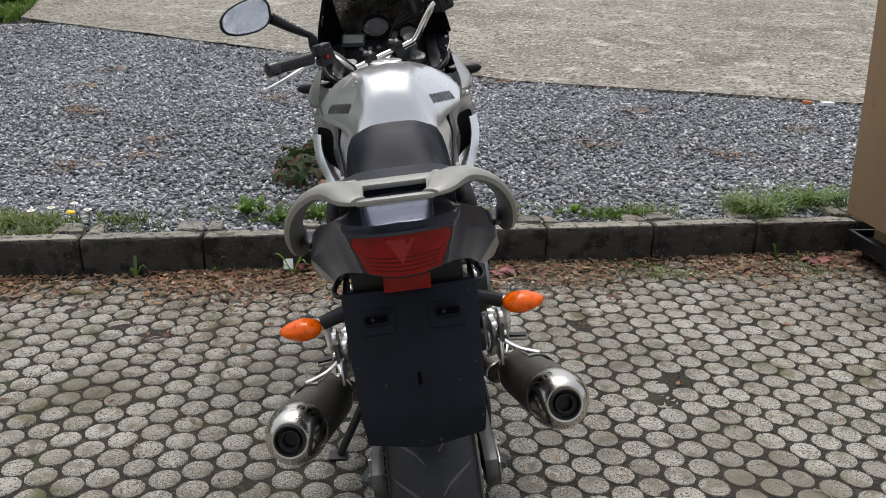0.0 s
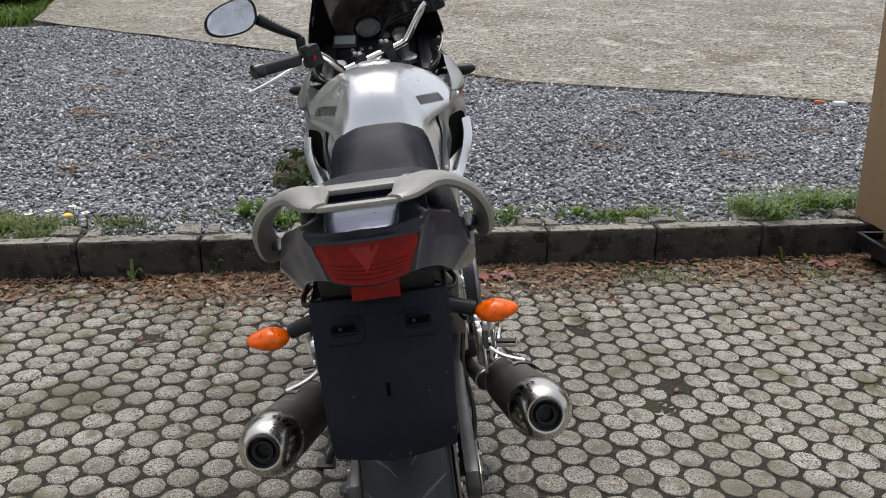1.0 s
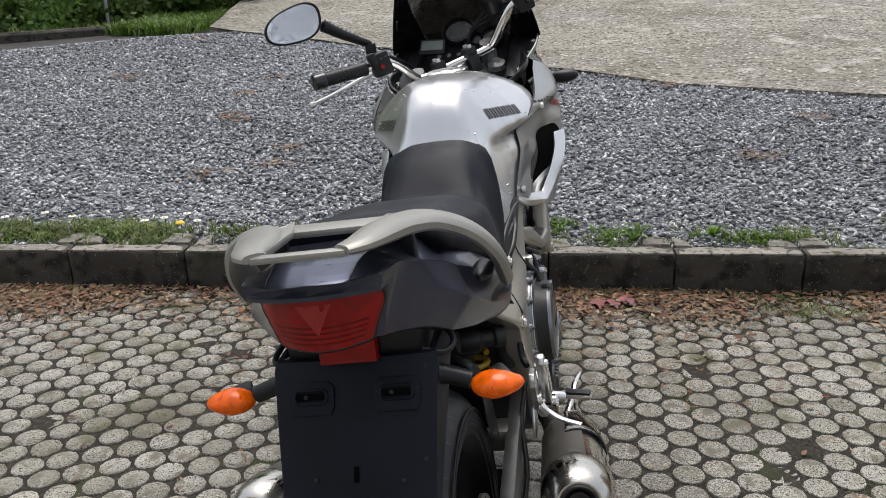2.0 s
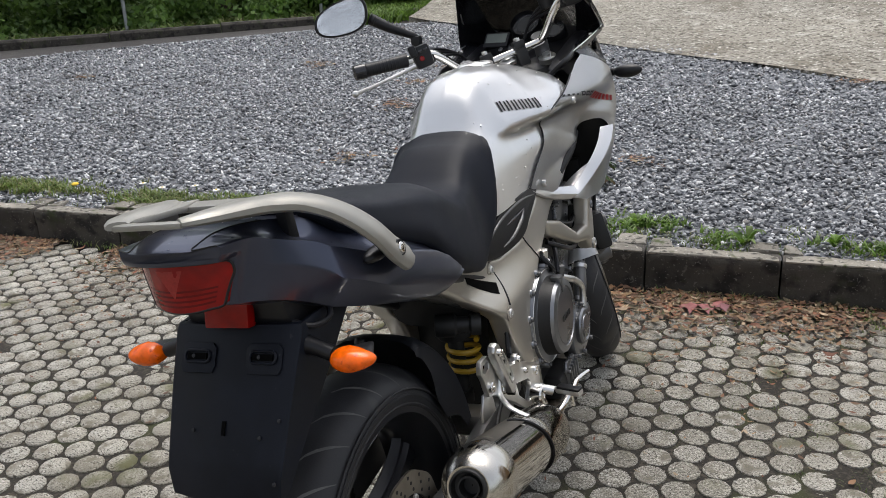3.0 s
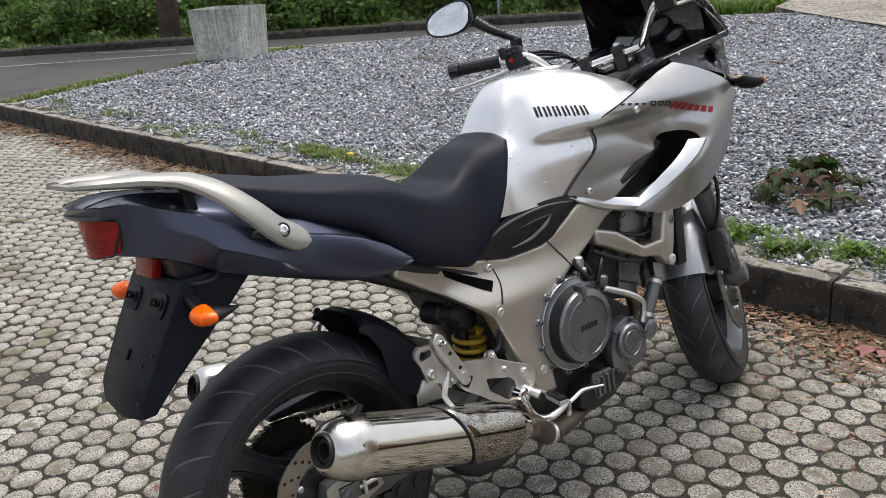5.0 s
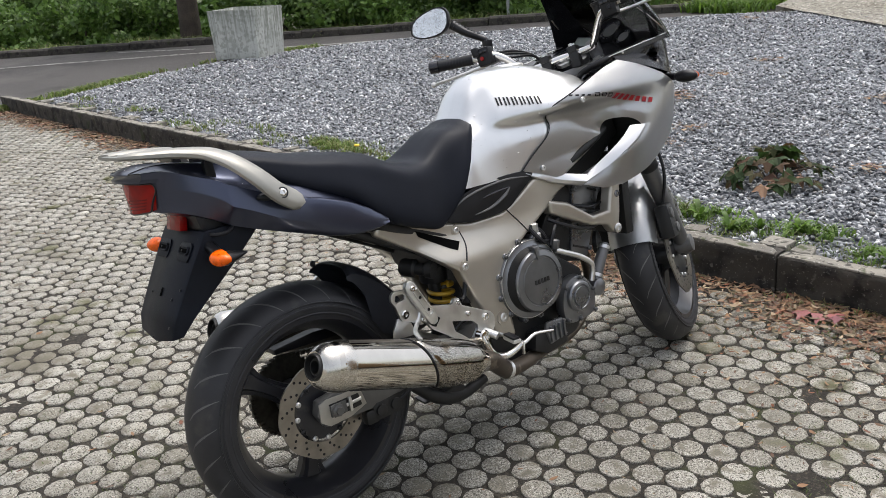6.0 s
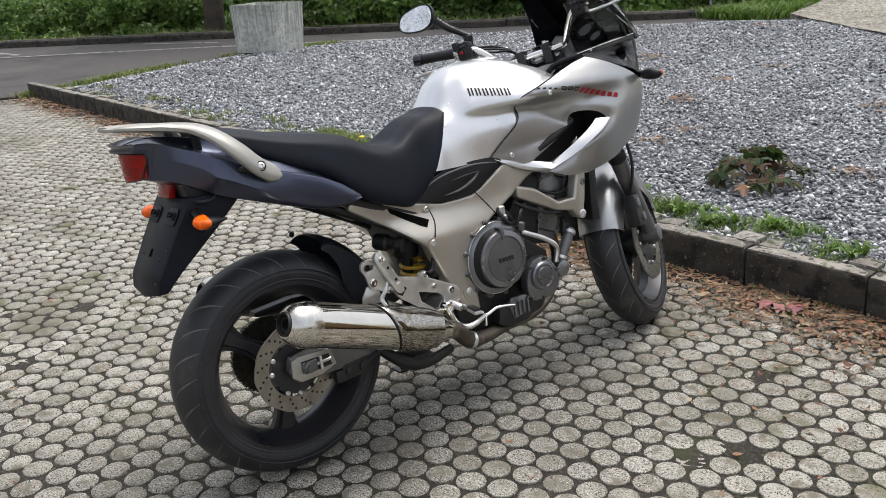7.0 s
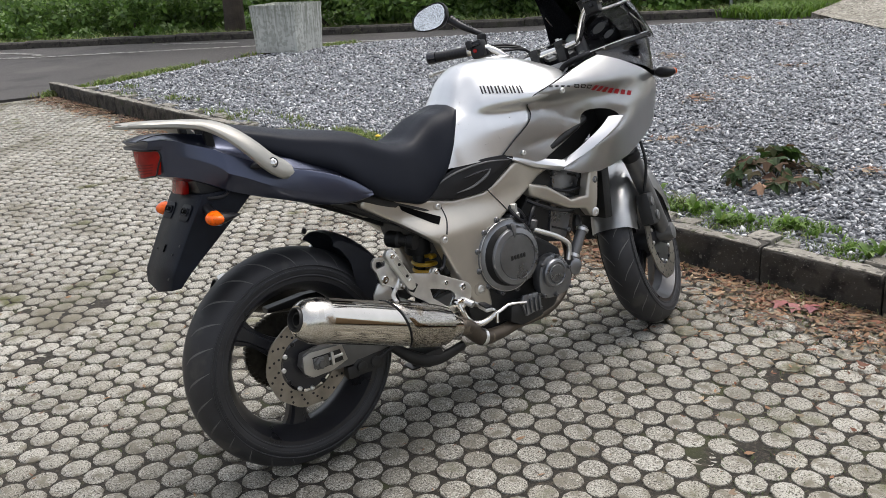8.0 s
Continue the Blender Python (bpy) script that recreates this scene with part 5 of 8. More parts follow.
for sx in (1, -1):
    leg = steered("fork_leg", merge(tube([along_fork(sx * 0.105, -0.02), along_fork(sx * 0.105, 0.2), along_fork(sx * 0.105, 0.46)], 0.0205, 6, 16), tube([along_fork(sx * 0.105, 0.46), along_fork(sx * 0.105, 0.60), along_fork(sx * 0.105, 0.83)], [0.03, 0.029, 0.026], 8, 16)), FORK, None, "grey telescopic fork leg")
    steered("dust_seal", lathe([(0.022, -0.01), (0.033, -0.01), (0.034, 0.012), (0.03, 0.02)], along_fork(sx * 0.105, 0.45), AXIS_DIR, 20), BLACK, leg)
    steered("axle_clamp", lathe([(0.001, -0.03), (0.03, -0.028), (0.032, 0.0), (0.03, 0.03), (0.012, 0.034), (0.001, 0.034)], along_fork(sx * 0.108, 0.80), (sx, 0, 0), 18), FORK, leg)
    cal = steered("front_caliper", box(0, 0, 0, 0.05, 0.075, 0.115, 0.014, Matrix.Translation(along_fork(sx * 0.108, 0.64, -0.075)) @ Matrix.Rotation(-RAKE * 0.2, 4, "X")), ENGINE_DARK, None, "dark front brake caliper")
    for k in (-0.03, 0.03):
        c = along_fork(sx * 0.134, 0.64 + k, -0.075)
        steered("piston_cap", lathe([(0.017, -0.006), (0.017, 0.004), (0.012, 0.006), (0.001, 0.006)], c, (sx, 0, 0), 16), FORK, cal)
    steered("brake_hose", tube([along_fork(sx * 0.115, 0.58, -0.05), along_fork(sx * 0.15, 0.48, 0.0), along_fork(sx * 0.13, 0.36, 0.05), along_fork(sx * 0.04, 0.2, 0.03)], 0.0055, 20, 8), BLACK, cal)
for z in (0.065, 0.23):
    steered("fork_yoke", box(0, 0, 0, 0.27, 0.075, 0.036, 0.012, Matrix.Translation(along_fork(0, z, -0.015)) @ Matrix.Rotation(RAKE, 4, "X")), FORK)

# front mudguard: a shell over the tyre
rows = []
for q in np.linspace(radians(-6), radians(140), 30):
    row = []
    for u in np.linspace(-1, 1, 15):
        a = u * 1.5
        r = FRONT_R + 0.018 - 0.05 + 0.05 * math.cos(a) - (0.055 * max(abs(u) - 0.75, 0) / 0.25 * (0.6 + 0.8 * math.sin(min(max(q, 0), 2.4) * 1.1)))
        x = 0.075 * math.sin(a) if abs(a) < math.pi / 2 else 0.075 * math.copysign(1, a)
        row.append((x, FRONT_AXLE.y + r * math.cos(q + 0.35), FRONT_AXLE.z + r * math.sin(q + 0.35)))
    rows.append(row)
bm = rings_mesh(rows, closed=False, caps=False)
bmesh.ops.solidify(bm, geom=bm.faces[:], thickness=0.0035)
steered("front_mudguard", bm, SILVER, None, "silver painted front mudguard")

# handlebar and controls -----------------------------------------------
BARS = [(-0.372, -0.102, 0.100), (-0.235, -0.075, 0.078), (-0.175, -0.055, 0.066), (-0.118, -0.012, 0.0), (-0.095, 0.0, -0.012), (0.0, 0.0, -0.012), (0.095, 0.0, -0.012), (0.118, -0.012, 0.0), (0.175, -0.055, 0.066), (0.235, -0.075, 0.078), (0.372, -0.102, 0.100)]
BAR_AT = Vector((0.0, 1.092, 1.045))


def on_bar(p):
    return BAR_AT + Vector(p)


bar_turn = Matrix.Translation(AXIS_TOP) @ Matrix.Rotation(radians(31), 4, -AXIS_DIR) @ Matrix.Translation(-AXIS_TOP)


def bar_part(name, bm, mat, parent=None, label=""):
    bm.transform(bar_turn)
    return part(name, bm, mat, parent or bike, label)


bars = bar_part("handlebar", tube([on_bar(p) for p in BARS], 0.0112, 90, 14), CHROME, None, "bright chromed tubular handlebar")
for sx in (1, -1):
    a, b = on_bar((sx * 0.245, -0.078, 0.080)), on_bar((sx * 0.352, -0.098, 0.097))
    grip = bar_part("grip", tube([a, (a + b) / 2, b], [0.0175, 0.0165, 0.0175], 8, 18), BLACK, bars, "black rubber grip")
    end = on_bar((sx * 0.352, -0.098, 0.097))
    bar_part("bar_end", lathe([(0.012, 0), (0.0195, 0.002), (0.0205, 0.012), (0.0195, 0.030), (0.012, 0.034), (0.001, 0.034)], end, b - a, 18), BLACK_GLOSS, bars)
    ribs = []
    for k in range(11):
        c = a.lerp(b, 0.06 + 0.088 * k)
        ribs.append(lathe([(0.0160, -0.003), (0.0173, -0.001), (0.0173, 0.001), (0.0160, 0.003)], c, b - a, 16, False))
    bar_part("grip_ribs", merge(*ribs), BLACK, grip)
    sw = on_bar((sx * 0.205, -0.070, 0.074))
    housing = bar_part("switch_box", merge(box(0, 0, 0, 0.048, 0.05, 0.058, 0.01, Matrix.Translation(sw)), box(0, 0, 0, 0.02, 0.03, 0.03, 0.006, Matrix.Translation(sw + Vector((sx * 0.02, -0.02, 0.02))))), BLACK, bars)
    bar_part("button", lathe([(0.0065, 0), (0.0065, 0.007), (0.005, 0.009), (0.001, 0.009)], sw + Vector((0.004 * sx, -0.024, -0.005)), (0, -1, 0.1), 12), RED_LENS if sx < 0 else BLACK, housing, "small red button" if sx < 0 else "")
    for k in range(3):
        bar_part("button", box(0, 0, 0, 0.012, 0.008, 0.009, 0.002, Matrix.Translation(sw + Vector((-0.014 + 0.013 * k, -0.027, 0.014)))), BLACK_GLOSS, housing)
    pivot = on_bar((sx * 0.20, -0.03, 0.055))
    lever = bar_part("lever", tube([pivot, on_bar((sx * 0.25, -0.015, 0.054)), on_bar((sx * 0.33, -0.045, 0.052)), on_bar((sx * 0.40, -0.074, 0.052))], [0.010, 0.008, 0.006, 0.0075], 20, 10, flat=0.7), ALU, bars, "silver alloy lever")
    bar_part("lever_ball", blob(on_bar((sx * 0.402, -0.075, 0.052)), (0.009, 0.009, 0.009)), ALU, lever)
    bar_part("lever_perch", box(0, 0, 0, 0.04, 0.05, 0.026, 0.006, Matrix.Translation(on_bar((sx * 0.195, -0.045, 0.06)))), BLACK, bars)
    for i, dz in enumerate((0.0, 0.012, 0.02)):
        bar_part("cable", tube([on_bar((sx * 0.2, -0.05, 0.06 + dz)), on_bar((sx * 0.15, 0.02 + 0.02 * i, 0.05 + dz)), on_bar((sx * 0.1, 0.09, 0.03)), on_bar((sx * 0.05, 0.12, -0.06))], 0.0042, 18, 7), BLACK, bars)
    cl = bar_part("bar_clamp", merge(box(0, 0, 0, 0.03, 0.04, 0.05, 0.006, Matrix.Translation(on_bar((sx * 0.046, 0, -0.03)))), box(0, 0, 0, 0.032, 0.046, 0.022, 0.007, Matrix.Translation(on_bar((sx * 0.046, 0, 0.002))))), ENGINE_DARK, bars, "dark handlebar clamp")
    for dy in (-0.016, 0.016):
        bar_part("bolt", lathe([(0.0065, 0), (0.0065, 0.008), (0.0035, 0.008), (0.001, 0.006)], on_bar((sx * 0.046, dy, 0.012)), (0, 0, 1), 10), ALU, cl)
# brake reservoir on the right bar
bar_part("brake_reservoir", merge(lathe([(0.001, -0.02), (0.026, -0.02), (0.028, 0.016), (0.030, 0.018), (0.030, 0.027), (0.001, 0.029)], on_bar((0.165, 0.02, 0.085)), (0, -0.15, 1), 18)), BLACK, bars, "black brake fluid reservoir")
part("top_yoke_nut", lathe([(0.026, 0), (0.026, 0.01), (0.017, 0.012), (0.017, 0.02), (0.008, 0.022), (0.001, 0.02)], (0.0, 1.10, 1.012), (0, -0.4, 1), 6), ALU, bike)
part("fork_cap", lathe([(0.024, 0), (0.024, 0.014), (0.012, 0.016), (0.012, 0.024), (0.001, 0.024)], (0.095, 1.15, 1.0), (0, -0.4, 1), 16), ALU, bike)

# left mirror on its stalk
mir = new("mirror")
mir.parent = bike
mir["label"] = "black round-cornered rear-view mirror on a ribbed stalk"
stalk = tube([(-0.196, 0.967, 1.085), (-0.195, 0.966, 1.12), (-0.215, 0.955, 1.135), (-0.25, 0.93, 1.158), (-0.288, 0.915, 1.185)], [0.008, 0.009, 0.0100, 0.0125, 0.0155], 24, 12)
part("stalk", stalk, BLACK, mir)
ribs = [lathe([(0.009, -0.004), (0.0125 + 0.0046 * k / 8, 0.0), (0.009, 0.004)], Vector((-0.222, 0.952, 1.14)).lerp(Vector((-0.29, 0.913, 1.187)), k / 8), (-0.68, -0.39, 0.47), 12, False) for k in range(9)]
part("boot", merge(*ribs), BLACK, mir)
part("knuckle", box(-0.195, 0.967, 1.105, 0.024, 0.026, 0.04, 0.006), BLACK, mir)
MC = Vector((-0.352, 0.872, 1.200))
face = Vector((0.42, -1.0, 0.16)).normalized()
mx = Vector((0, 0, 1)).cross(face).normalized()
my = face.cross(mx)
shape = []
for q in np.linspace(0, 2 * math.pi, 40, endpoint=False):
    c, s = math.cos(q), math.sin(q)
    k = (abs(c) ** 2.5 + abs(s) ** 2.5) ** (-1 / 2.5)
    shape.append((0.067 * k * c, (0.041 + 0.007 * c * 1.0) * k * s + 0.012 * c))
tilt = 1 if mx.x > 0 else -1
glass_ring = [MC + mx * (x * tilt) + my * y for x, y in shape]
inner = [MC + (p - MC) * 0.955 + face * 0.001 for p in glass_ring]
back = [[MC + (p - MC) * k - face * d for p in glass_ring] for k, d in ((1.0, 0.004), (1.0, -0.003), (1.05, -0.002), (1.06, 0.006), (0.98, 0.024), (0.75, 0.038), (0.3, 0.045))]
part("shell", rings_mesh(back), BLACK, mir)
bm = bmesh.new()
bm.faces.new([bm.verts.new(p + face * 0.0005) for p in inner])
bmesh.ops.solidify(bm, geom=bm.faces[:], thickness=-0.0015)
part("glass", bm, MIRROR, mir, "mirror glass full of pale sky", smooth=False)

# tank ------------------------------------------------------------------
TANK = [
    (0.520, [(0, 0.860), (0.045, 0.858), (0.075, 0.850), (0.098, 0.835), (0.110, 0.815), (0.122, 0.785), (0.129, 0.752)]),
    (0.560, [(0, 0.884), (0.048, 0.881), (0.080, 0.872), (0.104, 0.858), (0.115, 0.842), (0.126, 0.810), (0.134, 0.752)]),
    (0.600, [(0, 0.928), (0.050, 0.923), (0.080, 0.908), (0.100, 0.890), (0.112, 0.868), (0.124, 0.826), (0.136, 0.752)]),
    (0.640, [(0, 0.998), (0.052, 0.986), (0.081, 0.944), (0.099, 0.909), (0.111, 0.882), (0.126, 0.832), (0.137, 0.752)]),
    (0.690, [(0, 1.037), (0.056, 1.025), (0.090, 0.978), (0.122, 0.917), (0.119, 0.884), (0.133, 0.834), (0.139, 0.750)]),
    (0.780, [(0, 1.047), (0.067, 1.035), (0.114, 0.992), (0.163, 0.918), (0.134, 0.884), (0.145, 0.836), (0.146, 0.748)]),
    (0.835, [(0, 1.046), (0.071, 1.034), (0.126, 0.995), (0.188, 0.920), (0.147, 0.886), (0.154, 0.838), (0.149, 0.748)]),
    (0.900, [(0, 1.038), (0.075, 1.028), (0.141, 0.996), (0.203, 0.926), (0.148, 0.890), (0.134, 0.838), (0.130, 0.748)]),
    (0.980, [(0, 1.012), (0.078, 1.005), (0.150, 0.982), (0.188, 0.936), (0.128, 0.892), (0.105, 0.838), (0.105, 0.760)]),
    (1.030, [(0, 0.985), (0.078, 0.980), (0.138, 0.966), (0.172, 0.930), (0.120, 0.895), (0.098, 0.838), (0.098, 0.770)]),
]
tank = part("fuel_tank", loft(TANK, 54, 44), SILVER, bike, "silver metallic fuel tank beaded with water")
part("filler_cap", lathe([(0.044, -0.006), (0.044, 0.004), (0.038, 0.008), (0.03, 0.006), (0.012, 0.006), (0.010, 0.008), (0.001, 0.008)], (0, 0.86, 1.040), (0, 0.02, 1), 28), ALU, tank)

# water beads on the paint
rb = np.random.default_rng(12)
beads = []
for _ in range(80):
    y, v = rb.uniform(0.58, 0.98), rb.uniform(0.05, 0.95)
    p = spline(sections_at(TANK, y), 60)[int(v * 59)]
    r = rb.uniform(0.0010, 0.0026)
    s = 1 if rb.uniform() < 0.65 else -1
    beads.append(blob((s * (p[0] + 0.0003), y, p[1] + 0.0003), (r, r, r * 0.8), None, 5, 7))
tagged(part("water_beads", merge(*beads), SILVER, tank, "small water beads"), kind="stuff")

# side fairings -----------------------------------------------------------
FAIR = [
    (0.66, [(0.085, 1.01), (0.105, 0.970), (0.106, 0.922), (0.115, 0.886), (0.130, 0.84), (0.137, 0.77), (0.134, 0.66)]),
    (0.80, [(0.105, 1.01), (0.138, 0.975), (0.171, 0.922), (0.139, 0.886), (0.149, 0.84), (0.150, 0.77), (0.150, 0.66)]),
    (0.95, [(0.140, 1.01), (0.181, 0.980), (0.218, 0.927), (0.178, 0.890), (0.178, 0.84), (0.187, 0.77), (0.190, 0.66)]),
    (1.10, [(0.178, 1.02), (0.213, 0.985), (0.244, 0.932), (0.221, 0.890), (0.236, 0.84), (0.246, 0.77), (0.212, 0.655)]),
    (1.25, [(0.190, 1.04), (0.210, 0.995), (0.232, 0.940), (0.238, 0.895), (0.238, 0.84), (0.222, 0.77), (0.185, 0.66)]),
    (1.37, [(0.165, 1.06), (0.178, 1.01), (0.188, 0.955), (0.194, 0.900), (0.190, 0.85), (0.172, 0.77), (0.14, 0.67)]),
    (1.46, [(0.09, 1.06), (0.10, 1.01), (0.112, 0.955), (0.118, 0.900), (0.114, 0.85), (0.10, 0.77), (0.08, 0.68)]),
]


def holed(outer, hole, centre, x0, x1, n=96, bevel=0.002):
    """A plate in (y, z) with an opening through it, from x0 to x1."""
    a, b = star(hole, np.array(centre), n), star(outer, np.array(centre), n)
    bm = bmesh.new()
    loops = [[bm.verts.new((x, p[0], p[1])) for p in ring] for ring, x in ((b, x0), (b, x1), (a, x1), (a, x0))]
    for k in range(4):
        for i in range(n):
            j = (i + 1) % n
            bm.faces.new((loops[k][i], loops[k][j], loops[(k + 1) % 4][j], loops[(k + 1) % 4][i]))
    bmesh.ops.recalc_face_normals(bm, faces=bm.faces)
    return bevelled(bm, bevel, 2, 50)


def star(poly, centre, n):
    """Where rays from the centre leave an outline, n of them."""
    out = []
    p = np.asarray(poly, dtype=float) - centre
    for q in np.linspace(0, 2 * math.pi, n, endpoint=False):
        d = np.array([math.cos(q), math.sin(q)])
        best = 0.0
        for a, b in zip(p, np.roll(p, -1, axis=0)):
            e = b - a
            det = d[0] * -e[1] + d[1] * e[0]
            if abs(det) < 1e-12:
                continue
            t = (a[0] * -e[1] + a[1] * e[0]) / det
            u = (d[0] * a[1] - d[1] * a[0]) / det
            if t > best and -1e-9 <= u <= 1 + 1e-9:
                best = t
        out.append(np.asarray(centre) + d * best)
    return out


def skin(outer, hole, centre, proud=0.004, rings=20, n=144, thick=0.006):
    """A panel on the fairing's surface, from its outline to the edge of an opening in it."""
    a, b = star(hole, centre, n), star(outer, centre, n)
    rows = []
    for u in np.linspace(0, 1, rings):
        row = []
        for p, q in zip(a, b):
            y, z = p * (1 - u) + q * u
            tuck = -0.009 * max(0.14 - u, 0) / 0.14
            side_ = (p - centre) / np.linalg.norm(p - centre)
            hollow = min(max((-0.95 * side_[0] + 0.15 * side_[1] + 0.20) / 1.1, 0), 1)
            deep = 0.022 + 0.024 * max(-side_[1], 0)
            tuck -= deep * max(1 - u / 0.95, 0) ** 1.6 * hollow * hollow * (3 - 2 * hollow)
            row.append((side_x(FAIR, y, z) + proud + tuck, y, z))
        rows.append(row)
    bm = rings_mesh(rows, True, False)
    bmesh.ops.solidify(bm, geom=bm.faces[:], thickness=thick)
    return bm


SEAM = [(0.987, 0.977), (0.905, 0.948), (0.826, 0.916), (0.832, 0.892), (0.842, 0.866), (0.824, 0.838), (0.768, 0.795), (0.722, 0.758)]
OUTER = SEAM + [(0.80, 0.735), (0.89, 0.688), (0.985, 0.654), (1.06, 0.650), (1.20, 0.676), (1.33, 0.735), (1.40, 0.80), (1.415, 0.85), (1.36, 0.910), (1.27, 0.950), (1.18, 0.987), (1.112, 1.011), (1.05, 0.997)]
HOLE = [(0.880, 0.700), (0.915, 0.690), (0.985, 0.717), (1.045, 0.750), (1.100, 0.781), (1.136, 0.812), (1.112, 0.836), (1.070, 0.847), (1.036, 0.846), (1.022, 0.830), (1.016, 0.806), (1.003, 0.785), (0.960, 0.760), (0.905, 0.735), (0.872, 0.718)]
# the blade's crease and its inner edge, from its top down to the tip and back along the shelf
BLADE_OUT = [(0.254, 1.142, 0.815), (0.255, 1.100, 0.783), (0.246, 1.045, 0.751), (0.226, 0.985, 0.717), (0.203, 0.916, 0.688), (0.161, 0.830, 0.714), (0.139, 0.735, 0.760)]
BLADE_IN = [(0.228, 1.102, 0.818), (0.228, 1.063, 0.790), (0.220, 1.018, 0.762), (0.205, 0.970, 0.732), (0.190, 0.930, 0.707), (0.155, 0.830, 0.733), (0.137, 0.742, 0.778)]


def lip():
    """The bright bevelled blade along the front of the scoop and the shelf below it."""
    edges = [[Vector(p) for p in list(spline(line[:5], 26)) + list(spline(line[4:], 12))[1:]] for line in (BLADE_OUT, BLADE_IN)]
    rows = []
    for o, i in zip(*edges):
        rows.append([o, o * 0.5 + i * 0.5, i, i + Vector((-0.004, 0.004, -0.006)), Vector((side_x(FAIR, o.y, o.z - 0.012) - 0.003, o.y, o.z - 0.014)), Vector((side_x(FAIR, o.y, o.z - 0.010) + 0.0045, o.y, o.z - 0.011))])
    bm = rings_mesh(rows)
    return bevelled(bm, 0.0012, 2, 25)


def decal(cy, cz, w, h, slant, surface, mat, name, parent, lift=0.0022, side=1, falls=0.0):
    """A flat shape that lies on the bodywork."""
    rows = []
    for u in np.linspace(0, 1, 6):
        row = []
        for v in (0, 0.5, 1):
            y = cy + (u - 0.5) * w + (v - 0.5) * slant
            z = cz + (v - 0.5) * h - falls * (u - 0.5) * w
            row.append((side * (side_x(surface, y, z) + lift), y, z))
        rows.append(row)
    bm = rings_mesh(rows, closed=False, caps=False)
    bmesh.ops.solidify(bm, geom=bm.faces[:], thickness=0.0006)
    return part(name, bm, mat, parent)


for side in (1, -1):
    def flip(bm):
        if side < 0:
            bm.transform(Matrix.Diagonal((-1, 1, 1, 1)))
        return bm
    fair = part("side_fairing", flip(skin(OUTER, [tuple(p) for p in spline(HOLE, 90, True)], np.array([1.045, 0.797]))), SILVER, bike, "silver side fairing with an air scoop")
    part("scoop_lip", flip(lip()), SILVER, fair, "bright silver blade along the scoop")
    part("seam", flip(tube([(side_x(FAIR, y, z) + 0.0035, y, z) for y, z in SEAM], 0.0022, 48, 6)), BLACK, fair, "dark gap between tank and fairing")
    well = [(0.85, 0.74), (0.91, 0.665), (1.02, 0.70), (1.15, 0.79), (1.12, 0.87), (0.96, 0.87), (0.89, 0.82)]
    part("scoop_back", flip(prism(well, 0.10, 0.135, 0.004)), ENGINE_DARK, fair)
    wall = [[(x, 1.150 + dy, z) for x, dy in ((0.09, 0.0), (side_x(FAIR, 1.150, z) - 0.006, 0.0), (side_x(FAIR, 1.150, z) - 0.006, 0.006), (0.09, 0.006))] for z in np.linspace(0.672, 0.875, 12)]
    part("scoop_wall", flip(rings_mesh(wall)), ENGINE_DARK, fair, "dark wall inside the scoop")
    part("radiator_hose", flip(tube([(0.16, 0.90, 0.75), (0.175, 0.98, 0.79), (0.17, 1.05, 0.82)], 0.012, 14, 10)), ENGINE_DARK, fair)
    for y, z in ((0.793, 0.752), (0.925, 0.922), (1.12, 0.86)):
        if y < 1.1:
            bolt((side * (0.157 if z < 0.8 else side_x(FAIR, y, z) + 0.004), y, z), 0.0085, fair, ALU, (side, 0, 0))
    # the black upper cowl over the fairing's front
    UP = [(1.06, 1.016), (1.34, 1.062), (1.42, 1.03), (1.43, 0.93), (1.38, 0.93), (1.25, 0.966), (1.16, 0.996)]
    part("upper_cowl", flip(skin(UP, [(1.30, 1.0), (1.31, 1.0), (1.31, 1.01), (1.30, 1.01)], np.array([1.305, 1.005]), 0.001, 5, 64)), BLACK_GLOSS, bike, "black upper cowl beside the screen")
    part("cowl_rim", flip(tube([(side_x(FAIR, 1.065, 1.016) + 0.004, 1.065, 1.017), (0.2, 1.2, 1.042), (0.203, 1.335, 1.060), (0.200, 1.346, 1.066), (0.196, 1.330, 1.086), (0.188, 1.285, 1.124), (0.178, 1.252, 1.150)], 0.0018, 36, 8)), ALU, bike, "thin pale rim of the upper cowl")
    sig = part("front_indicator", flip(merge(tube([(0.17, 1.36, 0.925), (0.235, 1.352, 0.925)], 0.011, 5, 10, False), blob((0.262, 1.345, 0.925), (0.042, 0.022, 0.019)))), BLACK, bike, "dark front indicator pod")
    part("lens", flip(blob((0.265, 1.358, 0.925), (0.036, 0.014, 0.015))), AMBER, sig)
    # marks on tank and fairing, as plain shapes
    for i in range(6):
        for k in (-1, 1):
            decal(0.704 + 0.0195 * i + 0.0045 * k, 0.9585 - 0.0028 * i, 0.0046, 0.023, 0.003, TANK, DECAL_BLACK, "mark", tank, 0.0018, side, 0.14)
    for i in range(4):
        decal(0.892 + 0.018 * i, 0.9405 - 0.0028 * i, 0.010, 0.0045, 0.003, FAIR, DECAL_BLACK, "mark", fair, 0.0062, side, 0.14)
    for i in range(3):
        for k in (-1, 1):
            decal(0.974 + 0.023 * i, 0.929 - 0.0042 * i + 0.0042 * k, 0.017, 0.0030, 0.001, FAIR, DECAL_BLACK, "mark", fair, 0.0062, side, 0.16)
            decal(0.974 + 0.023 * i + 0.0068 * k, 0.929 - 0.0042 * i, 0.0034, 0.0062, 0.002, FAIR, DECAL_BLACK, "mark", fair, 0.0062, side, 0.16)
